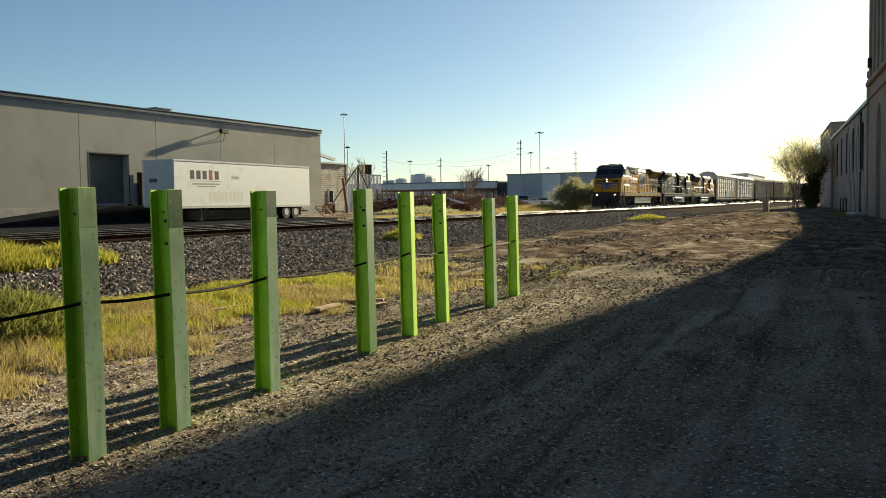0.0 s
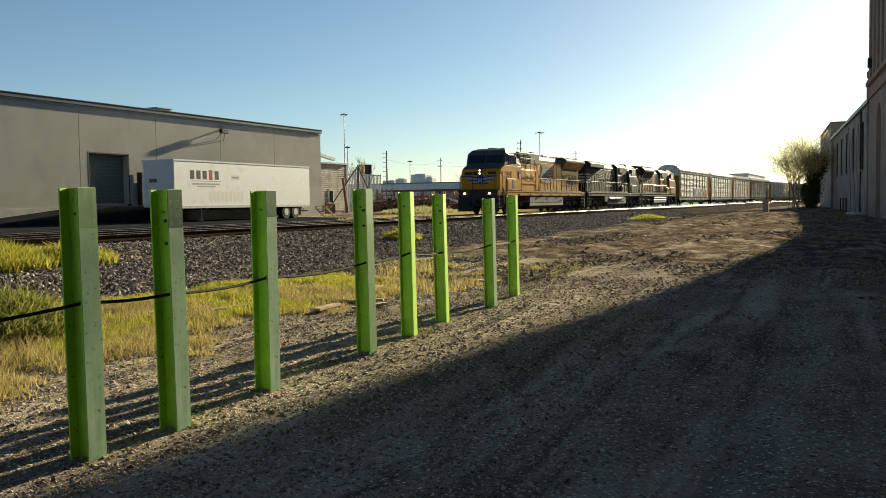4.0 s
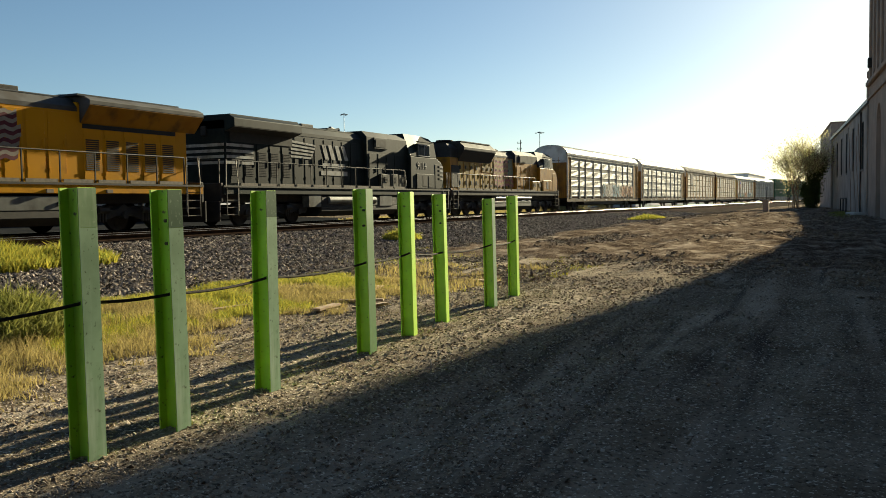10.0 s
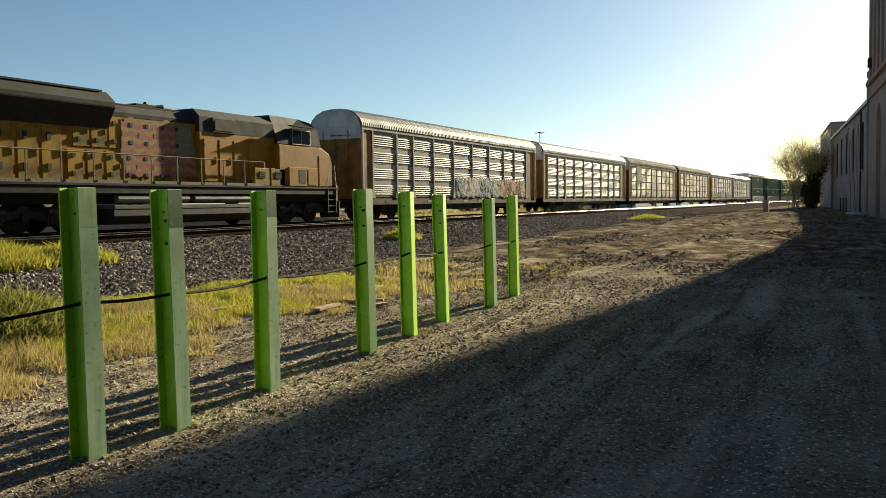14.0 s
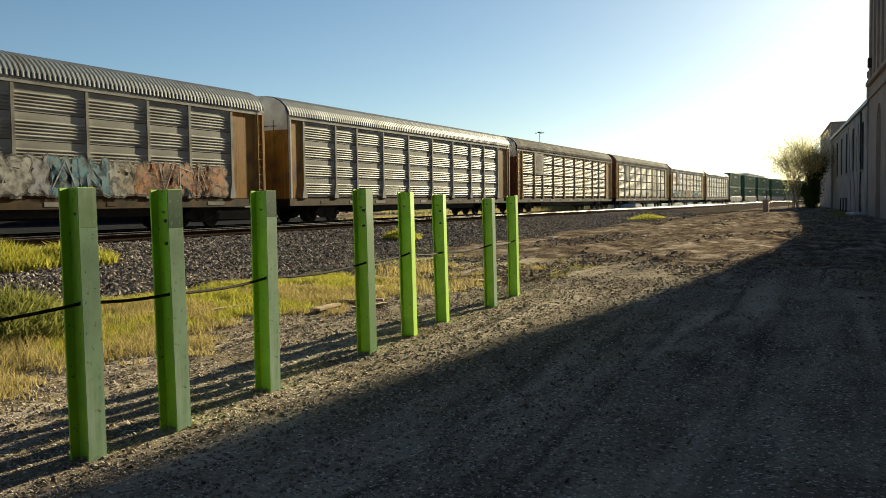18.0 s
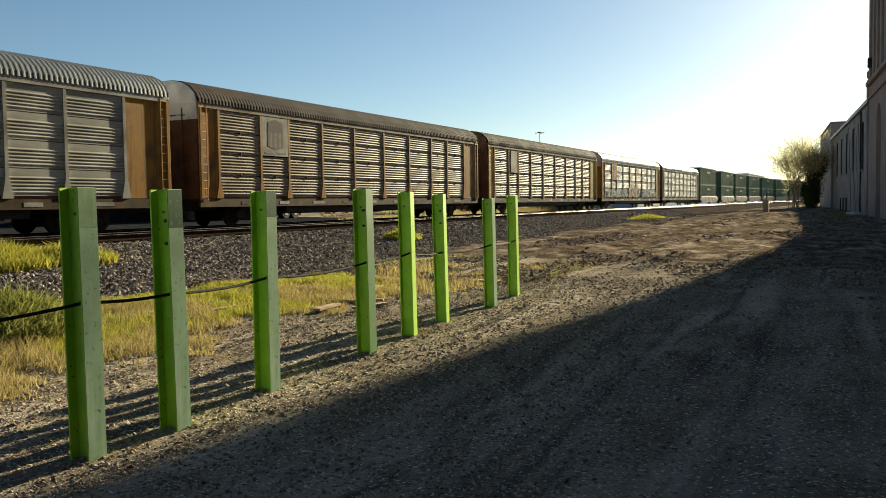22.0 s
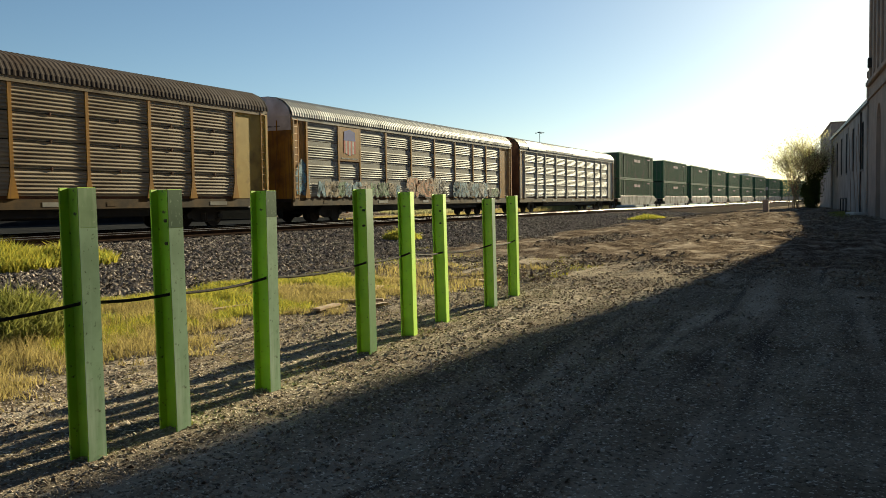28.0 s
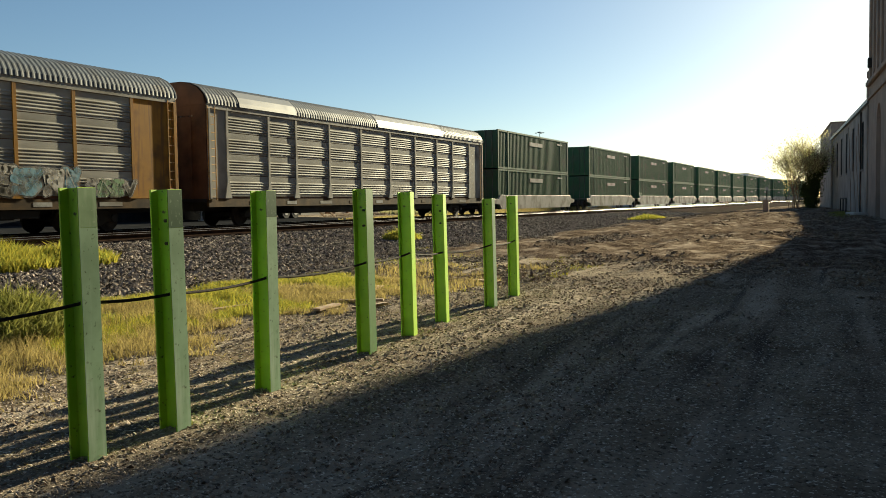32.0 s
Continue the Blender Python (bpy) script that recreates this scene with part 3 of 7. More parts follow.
def right_building():
    b = thing("mill_building", "tall old brown stucco mill building with a lower windowed wing", "building", pose(0.31, 59.5, 0.486, 0, 0, -WALL_DIR) @ Matrix.Scale(MILL, 4))
    # local x: away from the road, local y: along the wall
    arch = [(-9.2, 0.0), (-9.2, 7.2)] + [(-7.6 - 1.6 * math.cos(k * math.pi / 10), 7.2 + 1.9 * math.sin(k * math.pi / 10)) for k in range(1, 10)] + [(-6.0, 7.2), (-6.0, 0.0)]
    outer = [(-18.9, -0.5), (-18.9, 10.3), (0, 10.3), (0, -0.5), (-6.0, -0.5)] + arch[::-1] + [(-9.2, -0.5)]
    part("lower_wall", extrude_poly(outer, 0.0, 0.6, "x"), "stucco", b)
    # the sloping top is out of view, shaped to place the shadow edge
    part("upper_wall", extrude_poly([(-18.9, 10.3), (0, 10.3), (0, 23.5), (-18.9, 27.5)], 0.0, 0.6, "x"), "stucco", b)
    part("end_wall", boxes((0.6, 24, -0.6, 0, -0.5, 23.5)), "stucco", b)
    part("roof", extrude_poly([(-18.9, 27.5), (0.2, 23.5), (0.2, 23.8), (-18.9, 27.8)], -0.2, 24, "x"), "roof_metal", b)
    part("string_course", boxes((-0.16, 0, -18.9, 0.12, 10.05, 10.3), bevel=0.03), "stucco", b)
    part("cornice", boxes((-0.3, 0, -18.9, 0.18, 11.2, 11.6), bevel=0.05), "stucco", b)
    for k in range(6):
        part("pilaster", boxes((-0.16, 0, -1.9 - k * 2.8, -0.9 - k * 2.8, 11.6, 19.3), bevel=0.02), "stucco", b)
    part("bracket", boxes((-0.35, -0.02, -2.4, -1.9, 12.6, 13.4), bevel=0.05), "black_iron", b)
    part("arch_door", boxes((0.45, 0.55, -9.2, -6.0, -0.5, 9.3)), "stucco_grey", b, "shaded blind arch")
    part("back_wall", boxes((23.4, 24, -18.9, 90, -0.5, 19.3)), "stucco", b)
    # lower wing with narrow tall windows
    wins = [(50.5, 6.6, 8.9, 2.6), (42.5, 4.4, 8.8, 2.6), (34.6, 4.4, 8.9, 2.5), (26.5, 4.4, 9.0, 2.5), (17.3, 4.35, 8.9, 2.4), (6.9, 4.25, 8.75, 2.3)]
    bs, y = [], 0.0
    for yc, z0, z1, w in sorted(wins):
        bs += [(0.1, 0.5, y, yc - w / 2, -1.2, 9.9), (0.1, 0.5, yc - w / 2, yc + w / 2, -1.2, z0), (0.1, 0.5, yc - w / 2, yc + w / 2, z1, 9.9)]
        y = yc + w / 2
    bs.append((0.1, 0.5, y, 54.2, -1.2, 9.9))
    for one in bs:
        part("wall_section", boxes(one), "stucco_grey", b)
    for yc, z0, z1, w in wins:
        f = part("window", boxes((0.14, 0.2, yc - w / 2, yc + w / 2, z0, z1)), "dark", b, "narrow dark window")
        part("window_frame", boxes((0.115, 0.14, yc - 0.03, yc + 0.03, z0, z1), (0.115, 0.14, yc - w / 2, yc + w / 2, (z0 + z1) / 2 - 0.04, (z0 + z1) / 2 + 0.04)), "black_iron", f)
        part("sill", boxes((0.0, 0.3, yc - w / 2 - 0.1, yc + w / 2 + 0.1, z0 - 0.16, z0)), "stucco_grey", f)
    part("wing_roof", boxes((-0.15, 24, 0.2, 54.2, 9.9, 10.25)), "roof_metal", b)
    part("parapet_scroll", boxes((-0.1, 0.5, 0.2, 1.6, 10.25, 12.0), (-0.15, 0.55, 0.2, 1.0, 12.0, 12.7), bevel=0.12), "stucco", b)
    part("downpipe", tubes(((0.02, 1.6, 0), (0.02, 1.6, 9.8), 0.09)), "stucco_grey", b)
    part("downpipe", tubes(((0.02, 8.0, 0), (0.02, 8.0, 9.8), 0.07)), "black_iron", b)
    part("downpipe", tubes(((0.02, 51.4, 0), (0.02, 51.4, 9.8), 0.1)), "stucco_grey", b)
    for yy, hh in ((30, 2.6), (36, 2.4)):
        part("roof_vent", tubes(((4, yy, 10.2), (4, yy, 10.2 + hh), 0.25), n=10), "steel_grey", b)
    part("end_block", boxes((0.0, 20, 54.4, 86, -1.2, 12.4)), "stucco_grey", b)
    part("end_block_top", boxes((-0.1, 20, 54.3, 86.1, 12.4, 12.65)), "stucco", b)
    # climbing stems
    rg = random.Random(4)
    for y0 in (8.5, 10.5, 14.0, 20.0):
        p, q = Vector((0.0, y0 - 2.5, -0.3)), None
        segs = [p]
        for k in range(14):
            q = p + Vector((rg.uniform(-0.02, 0.02), rg.uniform(0.0, 0.7), rg.uniform(0.4, 0.8)))
            q.x = -0.02 - 0.05 * rg.random()
            segs.append(q)
            p = q
        part("vine_stem", pipe_bm(segs, 0.03), "twig", b, "dry climbing stem")


right_building()
# unseen block right of the view, added only to shade the near road
annex = thing("shade_block", "unseen block added beside the road to cast its shade", "building", pose(1.75, -30, 0))
part("wall", boxes((0, 15, 0, 76, -0.5, 18.5)), "stucco", annex)
part("roof", boxes((-0.05, 15.1, -0.1, 76, 18.5, 18.7)), "roof_metal", annex)
rail_guard = thing("pipe_guard", "dark pipe guard rail beside the building wall", "rail", pose(-0.63, 61.6, 0.486, 0, 0, 4.9) @ Matrix.Scale(MILL, 4))
part("top_pipe", tubes(((-0.6, -2, 1.55), (-0.6, 5, 1.55), 0.06)), "black_iron", rail_guard)
for yy in (-2, 1.5, 5):
    part("pipe_leg", tubes(((-0.6, yy, -0.2), (-0.6, yy, 1.55), 0.06)), "black_iron", rail_guard)
slab = thing("concrete_slab", "pale broken concrete slab lying by the wall", "slab", pose(-0.38, 56, 0.42, 0, 0, 12) @ Matrix.Scale(MILL, 4))
part("slab_body", boxes((-0.45, 0.45, -1.6, 1.6, -0.1, 0.5), bevel=0.08), "concrete_low", slab)


# ---- materials of the train ----
M["yellow"] = mat("yellow", (0.62, 0.30, 0.006), (0.56, 0.26, 0.006), 0.8, 0.34, grime=(0.30, 0.135, 0.012), grime_amt=0.15, grime_scale=1.1, spec=0.16)
# dirty yellow paint; also the shaded yellow under the lead engine's radiator wing
M["yellow_dirty_shaded"] = mat("yellow_dirty_shaded", (0.38, 0.185, 0.014), (0.30, 0.14, 0.012), 1.2, 0.5, grime=(0.12, 0.07, 0.02), grime_amt=0.35, grime_scale=1.6, spec=0.12)
M["armour"] = mat("armour", (0.075, 0.085, 0.10), (0.058, 0.065, 0.078), 1.0, 0.65, spec=0.12, grime=(0.08, 0.075, 0.07), grime_amt=0.3)
M["armour_pale"] = mat("armour_pale", (0.34, 0.345, 0.34), (0.27, 0.275, 0.27), 1.2, 0.55, grime=(0.17, 0.15, 0.13), grime_amt=0.35, spec=0.1)
M["armour_mid"] = mat("armour_mid", (0.10, 0.10, 0.10), (0.07, 0.07, 0.07), 1.2, 0.65, spec=0.15, grime=(0.06, 0.05, 0.042), grime_amt=0.45)
M["cream"] = mat("cream", (0.37, 0.235, 0.03), (0.28, 0.17, 0.024), 1.6, 0.5, grime=(0.10, 0.07, 0.03), grime_amt=0.45, grime_scale=2.5, vary=0.2, spec=0.1)
M["dusty"] = mat("dusty", (0.12, 0.115, 0.095), (0.08, 0.075, 0.06), 2.0, 0.6, grime=(0.03, 0.028, 0.025), grime_amt=0.45, grime_scale=2.0, spec=0.1)
M["armour_dirty"] = mat("armour_dirty", (0.055, 0.056, 0.058), (0.036, 0.036, 0.035), 1.5, 0.7, spec=0.12, grime=(0.035, 0.03, 0.026), grime_amt=0.5)
M["loco_black"] = mat("loco_black", (0.006, 0.010, 0.0105), (0.011, 0.016, 0.016), 0.8, 0.55, spec=0.1, grime=(0.028, 0.040, 0.034), grime_amt=0.4, grime_scale=0.9, streak=(0.014, 0.018, 0.017))
M["loco_white"] = mat("loco_white", (0.46, 0.46, 0.44), (0.36, 0.36, 0.34), 3, 0.5, grime=(0.17, 0.16, 0.14), grime_amt=0.4, grime_scale=3, spec=0.1)
M["red_paint"] = mat("red_paint", (0.42, 0.025, 0.016), (0.34, 0.022, 0.016), 3, 0.5, spec=0.1)
M["blue_paint"] = mat("blue_paint", (0.02, 0.06, 0.36), (0.025, 0.05, 0.28), 3, 0.5, spec=0.1)
M["flag_blue"] = mat("flag_blue", (0.03, 0.12, 0.14), (0.06, 0.16, 0.18), 6, 0.5, spec=0.1)
M["flag_red"] = mat("flag_red", (0.10, 0.028, 0.042), (0.14, 0.04, 0.05), 4, 0.5, spec=0.1)
M["flag_pale"] = mat("flag_pale", (0.36, 0.26, 0.14), (0.33, 0.22, 0.08), 4, 0.5, grime=(0.3, 0.18, 0.04), grime_amt=0.5, grime_scale=4, spec=0.1)
M["flag_teal"] = mat("flag_teal", (0.17, 0.22, 0.17), (0.22, 0.25, 0.17), 4, 0.5, grime=(0.2, 0.15, 0.06), grime_amt=0.4, grime_scale=5, spec=0.1)
M["flag_faded"] = mat("flag_faded", (0.33, 0.10, 0.125), (0.34, 0.15, 0.14), 4, 0.5, grime=(0.24, 0.15, 0.05), grime_amt=0.4, grime_scale=3, spec=0.1)
M["flag_white"] = mat("flag_white", (0.31, 0.28, 0.25), (0.25, 0.22, 0.19), 4, 0.5, spec=0.1)
M["tank_grey"] = mat("tank_grey", (0.19, 0.195, 0.185), (0.14, 0.145, 0.135), 2, 0.5, grime=(0.05, 0.046, 0.04), grime_amt=0.4, spec=0.1)
M["grill"] = mat("grill", (0.015, 0.015, 0.015), (0.03, 0.028, 0.026), 5, 0.8)
M["lamp_on"] = mat("lamp_on", (1, 0.9, 0.7), emit=(1.0, 0.6, 0.28), strength=2.2)
M["rail_white"] = mat("rail_white", (0.66, 0.65, 0.60), (0.52, 0.5, 0.46), 8, 0.5)
M["handrail"] = mat("handrail", (0.30, 0.27, 0.225), (0.22, 0.195, 0.16), 8, 0.45, spec=0.1)
M["rack_side"] = mat("rack_side", (0.44, 0.43, 0.385), (0.33, 0.32, 0.28), 1.3, 0.55, spec=0.08, bump=0.05, grime=(0.12, 0.095, 0.072), grime_amt=0.45, grime_scale=0.8, vary=0.12)
M["rack_rust"] = mat("rack_rust", (0.33, 0.27, 0.195), (0.255, 0.205, 0.145), 1.3, 0.6, spec=0.08, bump=0.05, grime=(0.09, 0.06, 0.04), grime_amt=0.45, grime_scale=0.9, vary=0.12)
M["rack_pale"] = mat("rack_pale", (0.41, 0.40, 0.36), (0.32, 0.31, 0.275), 1.3, 0.6, spec=0.08, bump=0.05, grime=(0.13, 0.11, 0.085), grime_amt=0.45, grime_scale=0.8, vary=0.12)
M["rack_yellow"] = mat("rack_yellow", (0.40, 0.205, 0.035), (0.32, 0.16, 0.028), 1.4, 0.42, grime=(0.13, 0.072, 0.032), grime_amt=0.4, streak=(0.16, 0.09, 0.04), spec=0.1)
M["sheet_bright"] = mat("sheet_bright", (0.288, 0.296, 0.300), (0.256, 0.264, 0.272), 1.5, 0.4)
M["corner_cream"] = mat("corner_cream", (0.50, 0.36, 0.10), (0.42, 0.29, 0.075), 1.4, 0.5, grime=(0.2, 0.13, 0.05), grime_amt=0.3, spec=0.1)
M["ladder_yellow"] = mat("ladder_yellow", (0.58, 0.33, 0.10), (0.45, 0.24, 0.07), 3, 0.5, grime=(0.2, 0.12, 0.06), grime_amt=0.3, grime_scale=4, spec=0.1)
M["rack_brown"] = mat("rack_brown", (0.15, 0.072, 0.04), (0.11, 0.052, 0.03), 1.4, 0.6, grime=(0.055, 0.033, 0.022), grime_amt=0.4, spec=0.1)
M["rack_roof"] = mat("rack_roof", (0.105, 0.125, 0.15), (0.08, 0.095, 0.115), 0.8, 0.6, spec=0.15, grime=(0.06, 0.06, 0.06), grime_amt=0.3)
M["worn_blue"] = mat("worn_blue", (0.17, 0.155, 0.165), (0.24, 0.20, 0.18), 6, 0.8, spec=0.1)
M["worn_red"] = mat("worn_red", (0.22, 0.165, 0.14), (0.27, 0.21, 0.175), 6, 0.8, spec=0.1)
M["worn_white"] = mat("worn_white", (0.36, 0.33, 0.30), (0.27, 0.235, 0.20), 6, 0.8, spec=0.1)
M["rack_roof_rust"] = mat("rack_roof_rust", (0.062, 0.05, 0.047), (0.042, 0.034, 0.032), 0.9, 0.85, spec=0.05, grime=(0.042, 0.028, 0.022), grime_amt=0.4)
M["rack_end"] = mat("rack_end", (0.66, 0.65, 0.62), (0.58, 0.57, 0.54), 1.5, 0.5, grime=(0.36, 0.33, 0.3), grime_amt=0.3, spec=0.1)
M["sill_yellow"] = mat("sill_yellow", (0.13, 0.075, 0.025), (0.07, 0.045, 0.022), 1.8, 0.65, grime=(0.025, 0.019, 0.015), grime_amt=0.7, grime_scale=1.5, spec=0.1)
M["green"] = mat("green", (0.045, 0.115, 0.062), (0.055, 0.13, 0.072), 0.7, 0.45, grime=(0.09, 0.11, 0.085), grime_amt=0.3, streak=(0.07, 0.115, 0.08), spec=0.1)
M["well_grey"] = mat("well_grey", (0.27, 0.265, 0.25), (0.2, 0.195, 0.185), 1.2, 0.55, grime=(0.09, 0.075, 0.06), grime_amt=0.4, spec=0.1)


def worn_paint(m):
    """Thin spray paint: patches of it are worn through to the surface beneath."""
    n, l = m.node_tree.nodes, m.node_tree.links
    t = n.new("ShaderNodeTexNoise")
    t.inputs["Scale"].default_value, t.inputs["Detail"].default_value = 3.5, 8.0
    r = n.new("ShaderNodeMapRange")
    r.inputs[1].default_value, r.inputs[2].default_value, r.inputs[3].default_value, r.inputs[4].default_value = 0.42, 0.6, 0.95, 0.25
    c = n.new("ShaderNodeTexCoord")
    l.new(c.outputs["Object"], t.inputs["Vector"])
    l.new(t.outputs[0], r.inputs[0])
    l.new(r.outputs[0], n["Principled BSDF"].inputs["Alpha"])
    return m


for nm, c, d in (("spray_orange", (0.55, 0.17, 0.035), (0.5, 0.25, 0.08)), ("spray_green", (0.09, 0.25, 0.09), (0.15, 0.3, 0.12)), ("spray_white", (0.6, 0.58, 0.52), (0.45, 0.43, 0.38)), ("spray_blue", (0.10, 0.30, 0.42), (0.2, 0.38, 0.46)), ("spray_black", (0.03, 0.03, 0.03), (0.07, 0.06, 0.05)), ("spray_lilac", (0.42, 0.40, 0.46), (0.5, 0.47, 0.5)), ("spray_tan", (0.55, 0.43, 0.27), (0.5, 0.4, 0.28))):
    M[nm] = worn_paint(mat(nm, c, d, 4, 0.6, grime=(0.25, 0.22, 0.18), grime_amt=0.4, grime_scale=4))

moving = []     # thing, place of its middle along the line at t = 0, turned about
wheels = []     # wheelset, its place on the bogie, radius
S1 = 155.3      # front coupling of the first autorack at t = 0


# ---- running gear ----
def wheelset_mesh(r, name="wheelset"):
    bm = tubes(((-0.95, 0, 0), (0.95, 0, 0), 0.085))
    for sx in (-1, 1):
        tube_bm(bm, (sx * 0.685, 0, 0), (sx * 0.705, 0, 0), r + 0.028, n=28)
        tube_bm(bm, (sx * 0.705, 0, 0), (sx * 0.82, 0, 0), r, r - 0.004, n=28)
        tube_bm(bm, (sx * 0.82, 0, 0), (sx * 0.825, 0, 0), r * 0.72, r * 0.2, n=20)
        for k in range(3):
            a = k * 2.094
            tube_bm(bm, (sx * 0.82, 0.55 * r * math.cos(a), 0.55 * r * math.sin(a)), (sx * 0.832, 0.55 * r * math.cos(a), 0.55 * r * math.sin(a)), 0.09 * r / 0.46, n=8)
    return mesh_of(name, bm, "wheel")


WS_CAR, WS_LOCO = wheelset_mesh(0.457), wheelset_mesh(0.533)


def car_frame_mesh():
    prof = [(-1.1, 0.5), (-0.75, 0.62), (-0.45, 0.82), (0.45, 0.82), (0.75, 0.62), (1.1, 0.5), (1.1, 0.36), (0.72, 0.36), (0.5, 0.26), (0.3, 0.2), (-0.3, 0.2), (-0.5, 0.26), (-0.72, 0.36), (-1.1, 0.36)]
    return extrude_poly(prof, -0.07, 0.07, "x", bevel=0.015)


CAR_FRAME = mesh_of("side_frame", car_frame_mesh(), "black_iron")
SPRING = mesh_of("spring", tubes(*[((0, k * 0.13, 0.27), (0, k * 0.13, 0.56), 0.055) for k in (-1, 0, 1)]), "wheel")
BEARING = mesh_of("bearing", tubes(((-0.09, 0, 0), (0.09, 0, 0), 0.13), n=14), "black_iron")


def car_bogie(parent, y):
    b = part("bogie", boxes((-0.98, 0.98, -0.16, 0.16, 0.45, 0.7), (-0.35, 0.35, -0.35, 0.35, 0.6, 0.78), bevel=0.02), "black_iron", parent, m=pose(0, y, 0))
    for sx in (-1.0, 1.0):
        part("side_frame", CAR_FRAME, None, b, m=pose(sx, 0, 0))
        part("spring", SPRING, None, b, m=pose(sx + 0.09 * sx, 0, 0))
        for yy in (-0.89, 0.89):
            part("bearing", BEARING, None, b, m=pose(sx * 1.06, yy, 0.457))
    for yy in (-0.89, 0.89):
        w = part("wheelset", WS_CAR, None, b, m=pose(0, yy, 0.457))
        wheels.append((w, (0, yy, 0.457), 0.457, 1))
    return b


LOCO_FRAME = mesh_of("side_frame", extrude_poly([(-2.6, 0.62), (-2.35, 0.86), (-1.2, 0.92), (-0.95, 0.74), (-0.35, 0.74), (0.0, 0.95), (0.35, 0.74), (0.95, 0.74), (1.2, 0.92), (2.35, 0.86), (2.6, 0.62), (2.45, 0.45), (1.5, 0.5), (1.2, 0.4), (0.7, 0.4), (0.4, 0.5), (-0.4, 0.5), (-0.7, 0.4), (-1.2, 0.4), (-1.5, 0.5), (-2.45, 0.45)], -0.08, 0.08, "x", bevel=0.02), "black_iron")
BRAKE_CYL = mesh_of("brake_cylinder", tubes(((0, -0.22, 0), (0, 0.22, 0), 0.11), n=12), "black_iron")


def loco_bogie(parent, y, spin):
    b = part("bogie", boxes((-0.95, 0.95, -2.4, 2.4, 0.62, 0.86), bevel=0.03), "black_iron", parent, m=pose(0, y, 0))
    for sx in (-1.08, 1.08):
        part("side_frame", LOCO_FRAME, None, b, m=pose(sx, 0, 0))
        for yy in (-1.88, 0.0, 1.88):
            part("bearing", BEARING, None, b, m=pose(sx * 1.07, yy, 0.533))
        for yy in (-1.0, 0.95):
            part("brake_cylinder", BRAKE_CYL, None, b, m=pose(sx * 1.13, yy, 0.72, 0, 0, 0))
            part("spring", SPRING, None, b, m=pose(sx * 1.08, yy, 0.05))
    for yy in (-1.88, 0.0, 1.88):
        w = part("wheelset", WS_LOCO, None, b, m=pose(0, yy, 0.533))
        wheels.append((w, (0, yy, 0.533), 0.533, spin))


COUPLER = mesh_of("coupler", extrude_poly([(-0.1, -0.35), (0.1, -0.35), (0.1, 0.18), (0.2, 0.32), (0.05, 0.52), (-0.16, 0.45), (-0.2, 0.2), (-0.1, 0.1)], 0.78, 1.0, "z", bevel=0.02), "wheel")


# ---- autoracks ----
def rib_profile(n, first, pitch):
    """Section of a side panel: height and outward place, with n raised ribs."""
    out = [(0.0, 1.485)]
    for k in range(n):
        z = first + k * pitch
        out += [(z, 1.485), (z + 0.010, 1.504), (z + 0.028, 1.506), (z + 0.076, 1.485)]
    return out + [(0.825, 1.485)]


def panel_mesh(material):
    """One ribbed side panel, 1 m long and 0.825 m tall; stretched to its bay."""
    bm = bmesh.new()
    poly = [(x, z) for z, x in (rib_profile(6, 0.07, 0.122) if material == "rack_rust" else rib_profile(5, 0.09, 0.108))] + [(1.46, 0.825), (1.46, 0.0)]
    v0 = [bm.verts.new((x, 0, z)) for x, z in poly]
    v1 = [bm.verts.new((x, 1, z)) for x, z in poly]
    for i in range(len(poly)):
        j = (i + 1) % len(poly)
        bm.faces.new((v0[i], v1[i], v1[j], v0[j]))
    bmesh.ops.recalc_face_normals(bm, faces=bm.faces[:])
    return mesh_of("side_panel", bm, material)


def roof_mesh(material):
    arc = [(-1.56, 4.78), (-1.54, 4.95), (-1.42, 5.18), (-1.15, 5.44), (-0.75, 5.62), (-0.25, 5.69), (0.25, 5.69), (0.75, 5.62), (1.15, 5.44), (1.42, 5.18), (1.54, 4.95), (1.56, 4.78)]
    verts, faces = [], []
    n = 27.1 / 0.05
    ys = [-13.55 + i * 0.05 for i in range(int(n) + 1)]
    for j, y in enumerate(ys):
        h = 0.009 if j % 4 in (1, 2) else 0.0
        for x, z in arc:
            d = Vector((x, 0, z - 4.6)).normalized() * h
            verts.append((x + d.x, y, z + d.z))
    k = len(arc)
    for j in range(len(ys) - 1):
        for i in range(k - 1):
            faces.append((j * k + i, (j + 1) * k + i, (j + 1) * k + i + 1, j * k + i + 1))
    me = bpy.data.meshes.new("roof")
    me.from_pydata(verts, [], faces)
    me.materials.append(M[material])
    return me


END_ARC = [(-1.5, 4.75), (-1.38, 5.15), (-1.1, 5.42), (-0.72, 5.6), (-0.25, 5.68), (0.25, 5.68), (0.72, 5.6), (1.1, 5.42), (1.38, 5.15), (1.5, 4.75)]
POST_ME = {}


